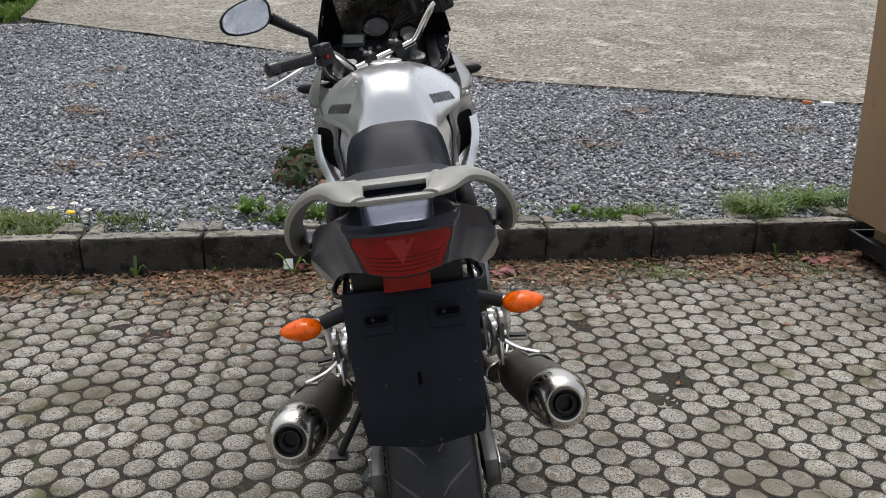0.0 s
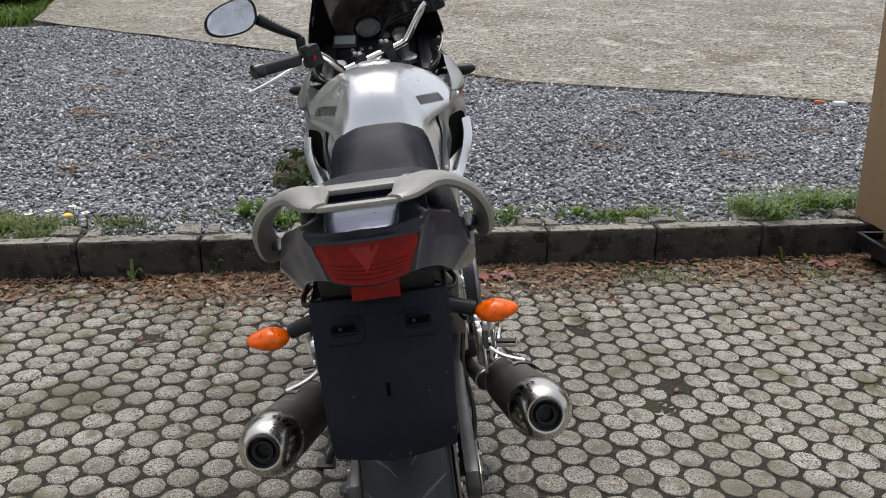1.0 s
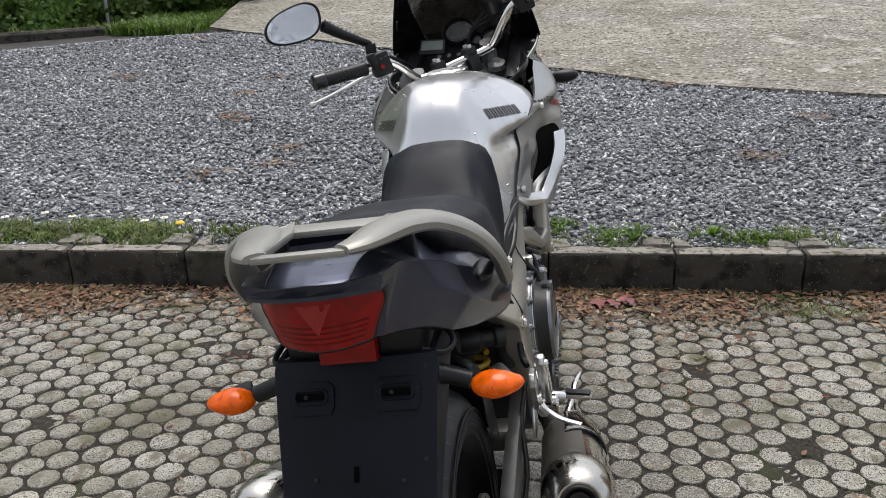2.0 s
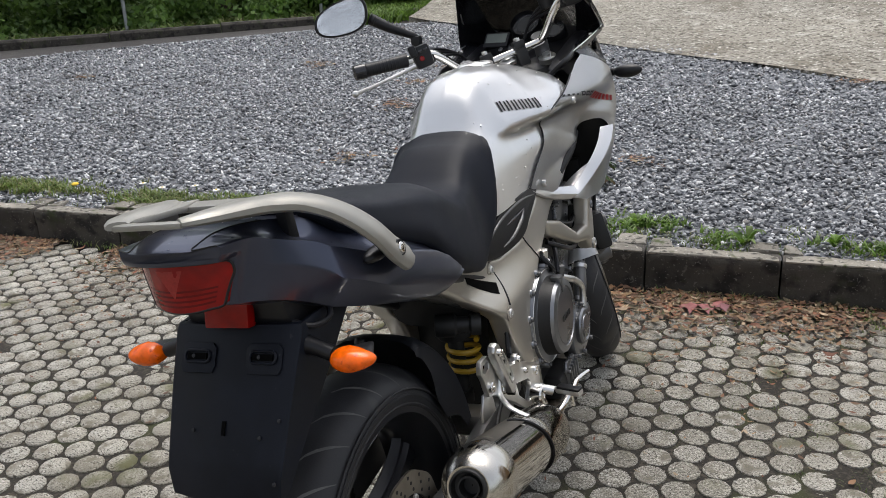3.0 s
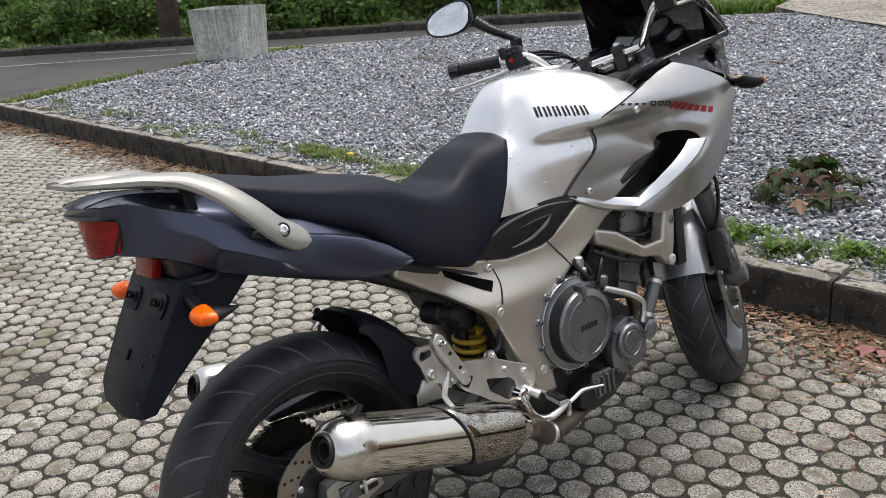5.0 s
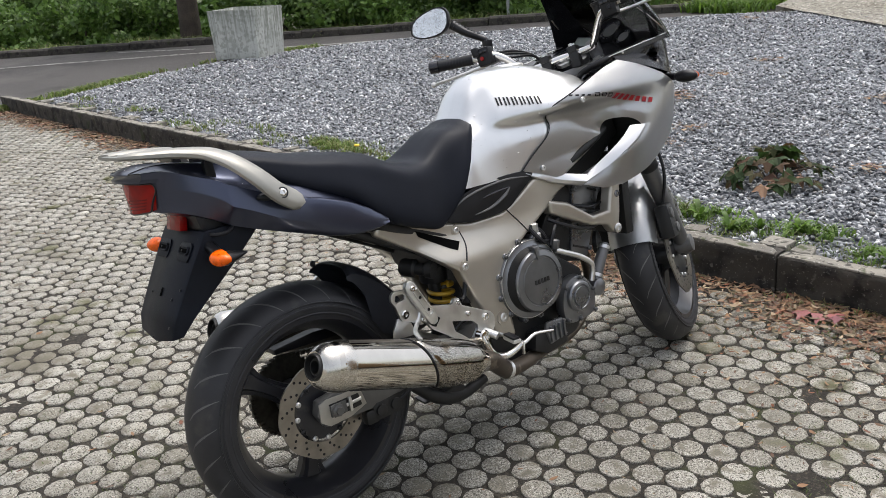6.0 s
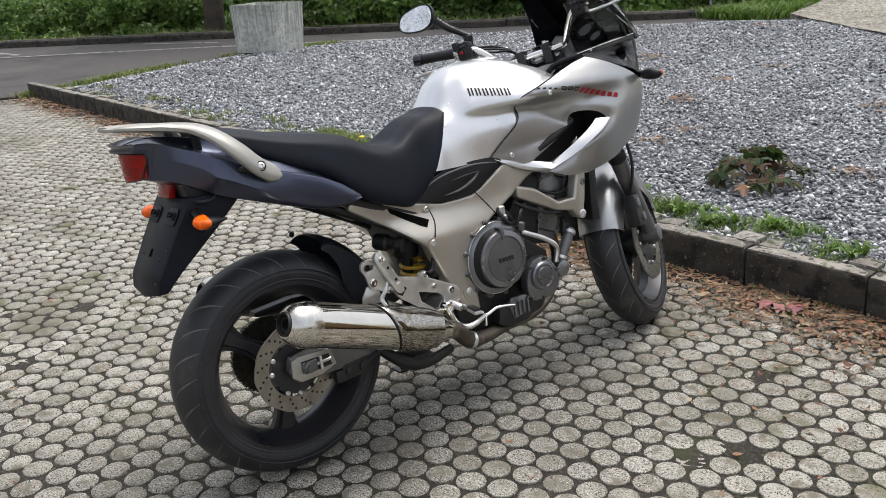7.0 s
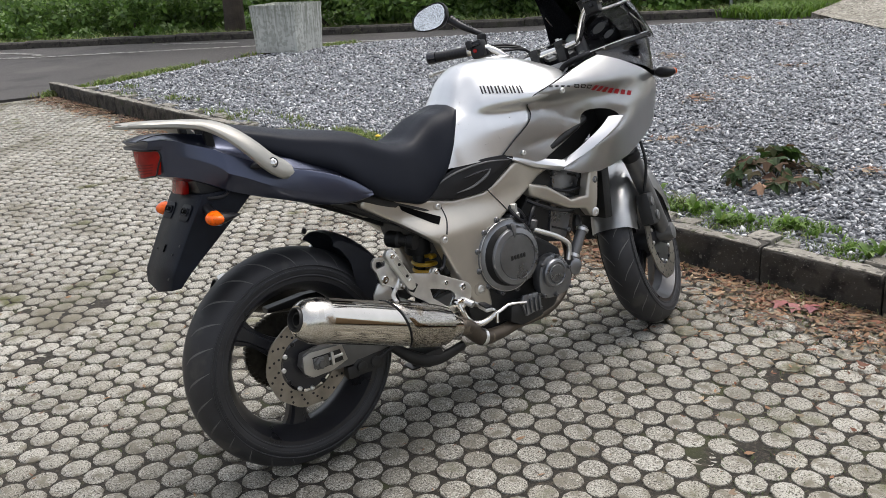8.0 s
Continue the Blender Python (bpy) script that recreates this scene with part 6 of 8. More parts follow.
    for i in range(7):
        decal(1.046 + 0.0235 * i, 0.9135 - 0.0058 * i, 0.0150, 0.0135, 0.008, FAIR, DECAL_RED, "mark", fair, 0.0062, side, 0.24)
    # inner cockpit flank
    part("cockpit_panel", flip(prism([(1.02, 0.99), (1.10, 1.015), (1.32, 1.055), (1.40, 1.04), (1.40, 0.96), (1.15, 0.94)], 0.125, 0.165, 0.012)), BLACK, bike)
    wing_top = [(0.206, 1.335, 1.060), (0.200, 1.200, 1.040), (0.176, 1.080, 1.016), (0.150, 1.020, 0.992), (0.118, 1.030, 0.975), (0.120, 1.150, 0.998), (0.135, 1.300, 1.042)]
    wb = bmesh.new()
    top_, low_ = [wb.verts.new(p) for p in wing_top], [wb.verts.new((x, y, z - 0.012)) for x, y, z in wing_top]
    wb.faces.new(top_)
    wb.faces.new(low_[::-1])
    for k in range(len(wing_top)):
        n_ = (k + 1) % len(wing_top)
        wb.faces.new((top_[k], low_[k], low_[n_], top_[n_]))
    part("cockpit_wing", flip(wb), BLACK_GLOSS, bike, "black inner cockpit panel with bright screws")
    for p in ((0.185, 1.150, 1.028), (0.160, 1.050, 1.002), (0.192, 1.25, 1.046)):
        bolt((side * p[0], p[1], p[2]), 0.006, bike, CHROME, (0, -0.25, 1), "screw")
    trim = [(0.10, 1.03, 0.955), (0.155, 1.0, 0.99), (0.178, 1.06, 1.012), (0.165, 1.16, 1.024), (0.12, 1.18, 0.985)]
    part("cockpit_corner", flip(merge(tube([trim[0], trim[1], trim[2], trim[3]], [0.008, 0.011, 0.012, 0.008], 14, 10, flat=0.6))), BLACK, bike)

# nose, dash and screen ---------------------------------------------------
NOSE = [
    (1.20, [(0, 0.985), (0.08, 0.985), (0.15, 0.975), (0.175, 0.92), (0.17, 0.82), (0.10, 0.76), (0, 0.75)]),
    (1.34, [(0, 1.02), (0.08, 1.02), (0.15, 1.01), (0.18, 0.93), (0.165, 0.82), (0.10, 0.74), (0, 0.73)]),
    (1.45, [(0, 1.03), (0.06, 1.03), (0.11, 1.01), (0.125, 0.93), (0.11, 0.83), (0.07, 0.76), (0, 0.75)]),
    (1.52, [(0, 0.99), (0.03, 0.99), (0.05, 0.97), (0.06, 0.92), (0.05, 0.86), (0.03, 0.82), (0, 0.81)]),
]
part("nose_cowl", loft(NOSE, 20, 24), BLACK_GLOSS, bike, "black nose cowl")
rows = []
for v in np.linspace(0, 1, 16):
    row = []
    for u in np.linspace(-1, 1, 25):
        w = 0.208 - 0.060 * v ** 1.5
        bottom_y, top_y = 1.465 - 0.115 * u * u, 1.245 - 0.085 * u * u
        y = bottom_y * (1 - v) + top_y * v + 0.02 * math.sin(math.pi * v)
        z = (1.035 + 0.02 * u * u) * (1 - v) + (1.31 - 0.05 * u ** 4) * v
        row.append((w * math.sin(u * 1.25) / math.sin(1.25), y, z))
    rows.append(row)
bm = rings_mesh(rows, closed=False, caps=False)
bmesh.ops.solidify(bm, geom=bm.faces[:], thickness=0.003)
screen = part("windscreen", bm, SMOKE, bike, "dark smoked windscreen")
# black wings inside the screen's flanks
def screen_point(u, v):
    w = 0.208 - 0.060 * v ** 1.5
    bottom_y, top_y = 1.465 - 0.115 * u * u, 1.245 - 0.085 * u * u
    y = bottom_y * (1 - v) + top_y * v + 0.02 * math.sin(math.pi * v)
    z = (1.035 + 0.02 * u * u) * (1 - v) + (1.31 - 0.05 * u ** 4) * v
    return w * math.sin(u * 1.25) / math.sin(1.25), y, z


for side in (1, -1):
    rows = []
    for v in np.linspace(0.0, 0.8, 10):
        lo = 0.42 + 0.45 * v
        rows.append([(x * (0.97 + 0.05 * (1 - v)), y - 0.006 - 0.05 * (1 - v), z) for x, y, z in (screen_point(side * u, v) for u in np.linspace(lo, 1.0, 8))])
    w = rings_mesh(rows, closed=False, caps=False)
    bmesh.ops.solidify(w, geom=w.faces[:], thickness=0.003)
    part("screen_wing", w, BLACK_GLOSS, bike)
    part("wing_ridge", tube([tuple(Vector(screen_point(side * 0.42, 0.02)) + Vector((0, -0.012, 0))), tuple(Vector(screen_point(side * 0.7, 0.30)) + Vector((0, -0.02, 0))), tuple(Vector(screen_point(side * 0.97, 0.36)) + Vector((0, -0.012, 0)))], [0.003, 0.007, 0.004], 16, 8), BLACK, bike)
dash = part("dashboard", loft([
    (1.19, [(0, 1.005), (0.09, 1.005), (0.13, 0.995), (0.14, 0.975), (0.13, 0.95), (0, 0.95)]),
    (1.30, [(0, 1.045), (0.10, 1.045), (0.14, 1.03), (0.15, 1.0), (0.13, 0.96), (0, 0.96)]),
    (1.42, [(0, 1.075), (0.08, 1.07), (0.12, 1.05), (0.13, 1.0), (0.11, 0.97), (0, 0.97)])], 14, 18), BLACK, bike, "black dashboard")
dn = Vector((0, -0.72, 0.70))


def gauge(x, y, z, r, tilt_axis=dn):
    rim_ = part("gauge", lathe([(r * 0.9, -0.03), (r * 1.1, -0.02), (r * 1.12, 0.012), (r * 1.04, 0.018), (r * 0.96, 0.012), (r * 0.94, 0.006), (0.001, 0.006)], (x, y, z), tilt_axis, 32), BLACK, dash, "round black-rimmed dial")
    part("dial_face", lathe([(r * 0.93, 0.0065), (r * 0.93, 0.0075), (0.001, 0.0075)], (x, y, z), tilt_axis, 28), BLACK if r < 0.03 else BLACK_GLOSS, rim_)
    part("dial_centre", lathe([(r * 0.62, 0.0078), (r * 0.62, 0.0086), (0.001, 0.0086)], (x, y, z), tilt_axis, 24), DIAL, rim_, "pale dial centre")
    ticks = []
    u = tilt_axis.orthogonal().normalized()
    w = tilt_axis.cross(u)
    for k in range(11):
        q = math.radians(-40 + 26 * k)
        c = Vector((x, y, z)) + tilt_axis * 0.0085 + (u * math.cos(q) + w * math.sin(q)) * r * 0.78
        ticks.append(blob(c, (0.0016, 0.0016, 0.0016), None, 4, 6))
    part("ticks", merge(*ticks), DIAL, rim_)


gauge(-0.022, 1.36, 1.085, 0.042)
gauge(0.078, 1.30, 1.062, 0.030)
gauge(0.030, 1.34, 1.055, 0.020)
lm = Matrix.Translation((-0.098, 1.305, 1.058)) @ Matrix.Rotation(radians(-43), 4, "X") @ Matrix.Rotation(radians(6), 4, "Y")
lcd_frame = part("display", box(0, 0, 0, 0.078, 0.02, 0.052, 0.006, lm), BLACK, dash, "rectangular digital display")
part("display_glass", box(0, -0.0095, 0.003, 0.064, 0.004, 0.032, 0.002, lm), LCD, lcd_frame)
for k in range(4):
    part("dash_button", lathe([(0.007, 0), (0.007, 0.005), (0.004, 0.006), (0.001, 0.006)], (-0.075 + 0.027 * k, 1.262 + 0.006 * k, 1.035 - 0.001 * k), dn, 12), FORK, dash)
part("ignition_lock", lathe([(0.02, -0.01), (0.02, 0.01), (0.014, 0.013), (0.006, 0.013), (0.001, 0.01)], (0.01, 1.17, 1.015), (0, -0.4, 1), 18), FORK, bike)

# seat ------------------------------------------------------------------
SEAT = [
    (-0.125, [(0, 0.985), (0.05, 0.984), (0.080, 0.978), (0.088, 0.968), (0.086, 0.956), (0.06, 0.95), (0, 0.948)]),
    (-0.060, [(0, 0.974), (0.06, 0.972), (0.102, 0.958), (0.115, 0.940), (0.114, 0.915), (0.07, 0.905), (0, 0.900)]),
    (0.050, [(0, 0.946), (0.07, 0.944), (0.118, 0.928), (0.134, 0.907), (0.136, 0.862), (0.07, 0.850), (0, 0.850)]),
    (0.160, [(0, 0.926), (0.08, 0.924), (0.126, 0.906), (0.143, 0.880), (0.149, 0.815), (0.07, 0.800), (0, 0.800)]),
    (0.250, [(0, 0.907), (0.08, 0.904), (0.128, 0.883), (0.145, 0.843), (0.152, 0.745), (0.07, 0.740), (0, 0.740)]),
    (0.310, [(0, 0.876), (0.08, 0.874), (0.124, 0.856), (0.141, 0.820), (0.147, 0.712), (0.07, 0.710), (0, 0.710)]),
    (0.370, [(0, 0.854), (0.076, 0.853), (0.118, 0.836), (0.134, 0.793), (0.138, 0.690), (0.07, 0.690), (0, 0.690)]),
    (0.430, [(0, 0.853), (0.068, 0.852), (0.104, 0.836), (0.122, 0.785), (0.129, 0.676), (0.07, 0.676), (0, 0.676)]),
    (0.480, [(0, 0.882), (0.060, 0.879), (0.092, 0.860), (0.112, 0.806), (0.128, 0.708), (0.07, 0.70), (0, 0.70)]),
    (0.525, [(0, 0.908), (0.058, 0.904), (0.089, 0.886), (0.110, 0.845), (0.132, 0.757), (0.06, 0.740), (0, 0.740)]),
    (0.558, [(0, 0.917), (0.057, 0.913), (0.088, 0.899), (0.109, 0.870), (0.127, 0.820), (0.06, 0.780), (0, 0.780)]),
    (0.584, [(0, 0.925), (0.055, 0.921), (0.086, 0.909), (0.104, 0.896), (0.115, 0.880), (0.06, 0.830), (0, 0.830)]),
    (0.600, [(0, 0.932), (0.050, 0.929), (0.078, 0.920), (0.092, 0.913), (0.101, 0.903), (0.05, 0.850), (0, 0.850)]),
    (0.608, [(0, 0.933), (0.046, 0.930), (0.070, 0.922), (0.084, 0.915), (0.090, 0.908), (0.05, 0.860), (0, 0.860)]),
]
part("seat", loft(SEAT, 60, 44), VINYL, bike, "black stepped two-up seat, matt vinyl")

# tail ------------------------------------------------------------------
# stations along the cowl: height of the deck, half width and height of the shoulder, of the crease below it and of the lower edge
TAIL_ROWS = np.array([
    (-0.336, 0.975, 0.086, 0.971, 0.085, 0.962, 0.081, 0.957),
    (-0.334, 0.976, 0.087, 0.971, 0.085, 0.960, 0.080, 0.951),
    (-0.318, 0.980, 0.091, 0.970, 0.088, 0.957, 0.082, 0.950),
    (-0.306, 0.982, 0.094, 0.969, 0.090, 0.955, 0.084, 0.948),
    (-0.292, 0.984, 0.097, 0.966, 0.084, 0.934, 0.066, 0.880),
    (-0.270, 0.984, 0.104, 0.957, 0.103, 0.921, 0.088, 0.872),
    (-0.230, 0.980, 0.120, 0.942, 0.127, 0.903, 0.106, 0.856),
    (-0.190, 0.973, 0.133, 0.931, 0.144, 0.886, 0.116, 0.840),
    (-0.150, 0.965, 0.144, 0.917, 0.156, 0.868, 0.124, 0.824),
    (-0.110, 0.958, 0.153, 0.899, 0.163, 0.850, 0.132, 0.808),
    (-0.070, 0.949, 0.160, 0.880, 0.168, 0.829, 0.140, 0.793),
    (-0.030, 0.938, 0.166, 0.862, 0.171, 0.809, 0.147, 0.779),
    (0.020, 0.920, 0.170, 0.846, 0.173, 0.790, 0.153, 0.762),
    (0.080, 0.895, 0.171, 0.828, 0.174, 0.772, 0.158, 0.742),
    (0.140, 0.864, 0.169, 0.806, 0.173, 0.757, 0.161, 0.730),
    (0.192, 0.824, 0.165, 0.780, 0.170, 0.747, 0.160, 0.727),
    (0.226, 0.785, 0.162, 0.757, 0.166, 0.742, 0.160, 0.731),
    (0.242, 0.752, 0.159, 0.745, 0.161, 0.740, 0.159, 0.735)])


def cowl_ring(y, cuts=(0.0, 0.06, 0.35, 0.65, 0.94)):
    """The cowl's half outline at a station: deck, slope, ledge, shoulder, crease, lower edge, underside; swept forward towards its flanks."""
    r = TAIL_ROWS
    k = int(np.clip(np.searchsorted(r[:, 0], y) - 1, 0, len(r) - 2))
    u = (y - r[k, 0]) / (r[k + 1, 0] - r[k, 0])
    if y < -0.285:
        row = r[k] * (1 - u) + r[k + 1] * u
    else:
        a, b, c, d = r[max(k - 1, 4)], r[k], r[k + 1], r[min(k + 2, len(r) - 1)]
        row = 0.5 * (2 * b + (c - a) * u + (2 * a - 5 * b + 4 * c - d) * u * u + (3 * b - a - 3 * c + d) * u ** 3)
    _, top, x3, z3, x4, z4, x5, z5 = row
    edge = float(np.interp(y, [-0.334, -0.27, -0.135, 0.0, 0.252], [0.052, 0.056, 0.084, 0.096, 0.092]))
    ledge = float(np.interp(y, [-0.334, -0.30, -0.2, -0.06, 0.0], [0.004, 0.006, 0.013, 0.016, 0.020]))
    edge = min(edge, x3 - ledge - 0.012)
    prof = np.array([(0, top), (edge, top - 0.003), (x3 - ledge, z3 + 0.25 * ledge + 0.001), (x3, z3), (x4, z4), (x5, z5), (x5 * 0.55, z5 + 0.003), (0, z5 + 0.004)])
    spots_ = [(k, u) for k in range(7) for u in cuts]
    pts = [prof[k] * (1 - u) + prof[k + 1] * u for k, u in spots_] + [prof[7]]
    sunk = 0.015 * min(max((y + 0.25) / 0.10, 0), 1)      # the slope beside the deck is scooped out under the rail
    run = prof[2] - prof[1]
    inward = np.array([run[1], -run[0]]) / max(np.linalg.norm(run), 1e-6)
    for i, (k, u) in enumerate(spots_):
        if k == 1:
            pts[i] = pts[i] + inward * sunk * 4 * u * (1 - u)
    soft_ = min(max((y + 0.07) / 0.10, 0), 1)
    if soft_ > 0:                          # the creases melt into a rounded pod further ahead
        for i, (k, u) in enumerate(spots_):
            a, b, c, d = prof[max(k - 1, 0)], prof[k], prof[k + 1], prof[min(k + 2, 7)]
            curve = 0.5 * (2 * b + (c - a) * u + (2 * a - 5 * b + 4 * c - d) * u * u + (3 * b - a - 3 * c + d) * u ** 3)
            pts[i] = pts[i] * (1 - soft_) + curve * soft_
    sweep = 4.0 * min(max((-0.15 - y) / 0.14, 0), 1)
    return [(max(x, 0.0), y + sweep * x * x, z) for x, z in pts]


rings = []
stations = sorted(set([round(float(v), 4) for v in np.linspace(-0.336, 0.242, 90)] + [-0.334, -0.318, -0.306, -0.292]))
for y in stations:
    half = cowl_ring(y)
    rings.append(half + [(-x, yy, z) for x, yy, z in half[::-1]][1:-1])
tail = part("tail_cowl", rings_mesh(rings), TAIL, bike, "dark blue-grey metallic tail cowl")
for sx in (1, -1):
    part("rail_mount", blob((sx * 0.164, -0.060, 0.874), (0.016, 0.036, 0.011)), BLACK, tail)
    gap = [cowl_ring(y)[k] for y, k in ((-0.200, 5), (-0.250, 5), (-0.290, 5), (-0.318, 5), (-0.334, 6), (-0.3358, 11))] + [tuple(np.array(cowl_ring(-0.334)[21]) * (0.72, 1, 1) + (0, -0.001, 0))]
    part("panel_gap", tube([(sx * x, y, z) for x, y, z in gap], 0.0011, 40, 6), BLACK, tail, "dark gap between the cowl's panels")
    part("rail_post", prism([(-0.170, 0.930), (-0.145, 0.930), (-0.150, 0.992), (-0.168, 0.992)], sx * 0.078 if sx > 0 else -0.096, sx * 0.096 if sx > 0 else -0.078, 0.004), BLACK, tail, "black post that carries the grab rail")


def lamp_point(u, v, out=0.0):
    """A point of the lamp's face: u across from -1 to 1, v up from 0 to 1."""
    w = 0.057 + 0.021 * min(v / 0.8, 1) - 0.004 * max(v - 0.8, 0) * 5
    x = u * w
    return (x, -0.318 + 6.0 * x * x + 0.004 * (1 - v) + out, 0.882 + 0.068 * v + 0.005 * u * u * (1 - 2 * v))


rows = [[lamp_point(u, v) for u in np.linspace(-1, 1, 17)] for v in np.linspace(0, 1, 9)]
bm = rings_mesh(rows, closed=False, caps=False)
bmesh.ops.recalc_face_normals(bm, faces=bm.faces)
ext = bmesh.ops.extrude_face_region(bm, geom=bm.faces[:])
bmesh.ops.translate(bm, verts=[v for v in ext["geom"] if isinstance(v, bmesh.types.BMVert)], vec=(0, 0.014, 0))
lamp = part("tail_lamp", bm, RED_LENS, bike, "large dark red tail lamp")
for k in range(4):
    v = 0.12 + 0.105 * k
    band = rings_mesh([[lamp_point(u, v + dv, -0.0004) for u in np.linspace(-0.84, 0.84, 13)] for dv in (0, 0.045)], closed=False, caps=False)
    part("lens_rib", band, RED_BAND, lamp, "darker moulded band in the lens")
wedge = rings_mesh([[lamp_point(-0.02 + (0.30 * q) * (v - 0.3) / 0.6, v, -0.0006) for q in (-1, 0, 1)] for v in (0.32, 0.5, 0.7, 0.9)], closed=False, caps=False)
part("lamp_bulb", wedge, RED_DARK, lamp, "paler red wedge in the lens")
loop = [lamp_point(u, 1.0) for u in np.linspace(-1, 1, 9)] + [lamp_point(1, v) for v in (0.75, 0.5, 0.25)] + [lamp_point(u, 0.0) for u in np.linspace(1, -1, 9)] + [lamp_point(-1, v) for v in (0.25, 0.5, 0.75, 1.0)]
part("lamp_rim", tube([(x, y + 0.002, z) for x, y, z in loop], 0.0024, 90, 6), BLACK, lamp)
refl = part("reflector", prism([(-0.222, 0.874), (-0.234, 0.825), (-0.215, 0.822), (-0.205, 0.874)], -0.040, 0.038, 0.004), RED_LENS, bike, "red rear reflector")

# number-plate carrier: empty black plastic with two slots
def carrier():
    rows = []
    for z, w, yb, yf in ((0.823, 0.109, -0.212, -0.075), (0.812, 0.112, -0.218, -0.072), (0.74, 0.107, -0.262, -0.150), (0.66, 0.101, -0.308, -0.245), (0.640, 0.099, -0.3195, -0.268), (0.606, 0.094, -0.326, -0.300)):
        rows.append([(-w, yf, z), (-w, yb + 0.004, z), (-w + 0.005, yb, z), (0, yb - 0.004, z - (0.014 if z < 0.62 else 0)), (w - 0.005, yb, z), (w, yb + 0.004, z), (w, yf, z), (w - 0.006, yf, z), (w - 0.006, yb + 0.010, z), (0, yb + 0.008, z - (0.012 if z < 0.62 else 0)), (-w + 0.006, yb + 0.010, z), (-w + 0.006, yf, z)])
    return rings_mesh(rows)


plate = part("plate_carrier", carrier(), PLATE, bike, "empty black number-plate carrier, dusty")


def on_plate(x, s, out=0.0):
    """A point on the carrier's face: s metres down from its top edge."""
    return Vector((x, -0.218 - s * 0.507 - 0.003, 0.812 - s * 0.862)) + Vector((0, -0.862, 0.507)) * out


pm = Matrix.Rotation(-math.atan2(0.507, 0.862), 4, "X")
for sx in (1, -1):
    c = on_plate(sx * 0.058, 0.034, 0.002)
    pad = part("slot_pad", prism([(-0.026, -0.024), (0.026, -0.024), (0.031, -0.014), (0.031, 0.012), (0.024, 0.02), (-0.024, 0.02), (-0.031, 0.012), (-0.031, -0.014)], -0.0015, 0.0015, 0.001, axis="y"), PLATE, plate)
    pad.matrix_basis = Matrix.Translation(c) @ pm
    ring = part("slot_rim", tube([(-0.022, -0.004, 0.0), (-0.018, -0.004, 0.008), (0, -0.004, 0.0085), (0.018, -0.004, 0.008), (0.022, -0.004, 0.0), (0.018, -0.004, -0.008), (0, -0.004, -0.0085), (-0.018, -0.004, -0.008), (-0.022, -0.004, 0.0)], 0.0020, 36, 8), PLATE, pad)
    ring.matrix_basis = Matrix()
    slot = part("slot", box(0, -0.0042, 0, 0.034, 0.002, 0.009, 0.0), VOID, pad)
    sc = part("screw", lathe([(0.003, 0), (0.003, 0.0012), (0.001, 0.0015)], (-0.006, -0.0050, 0), (0, -1, 0), 8), BLACK, pad)
part("slit", box(0, 0, 0, 0.006, 0.002, 0.02, 0.0, Matrix.Translation(on_plate(0.0, 0.135, 0.003)) @ pm), VOID, plate)
for x, s in ((-0.055, 0.14), (0.062, 0.145), (0.092, 0.12), (0.093, 0.205), (0.022, 0.235)):
    part("dimple", lathe([(0.003, 0), (0.003, 0.0015), (0.001, 0.002)], on_plate(x, s, 0.001), (0, -0.862, 0.507), 8), BLACK, plate)
part("plate_stem", prism([(-0.07, 0.805), (-0.200, 0.80), (-0.218, 0.87), (-0.10, 0.875)], -0.092, 0.092, 0.01), BLACK, bike, "black stem under the tail")
for sx in (1, -1):
    st = part("rear_indicator", tube([(sx * 0.095, -0.202, 0.788), (sx * 0.118, -0.202, 0.785), (sx * 0.150, -0.204, 0.775)], [0.019, 0.013, 0.012], 10, 12), BLACK, bike, "amber rear indicator on a short black stalk")
    shell = lathe([(0.0210, -0.006), (0.0212, 0.001), (0.0165, 0.018), (0.0095, 0.038), (0.003, 0.054), (0.001, 0.056)], (0, 0, 0), (0, 1, 0), 24)
    shell.transform(Matrix.Translation((sx * 0.182, -0.207, 0.7695)) @ Matrix.Diagonal((1.36, 1, 0.76, 1)))
    part("housing", shell, BLACK, st)
    lens = blob((0, 0, 0), (0.0325, 0.025, 0.0185), None, 14, 24)
    for v in lens.verts:
        k = sx * v.co.x / 0.0325
        v.co.z *= 1 - 0.22 * max(k, 0)
        v.co.x += sx * 0.006 * max(k, 0) ** 2
        v.co.y = min(v.co.y, 0.006)
    lens.transform(Matrix.Translation((sx * 0.182, -0.212, 0.772)))
    part("lens", lens, AMBER, st, "amber lens")
    hook = tube([(sx * 0.10, -0.13, 0.838), (sx * 0.125, -0.155, 0.815), (sx * 0.118, -0.19, 0.812), (sx * 0.09, -0.20, 0.822)], 0.0045, 16, 8)
    part("luggage_hook", hook, BLACK, bike, "black wire luggage hook")

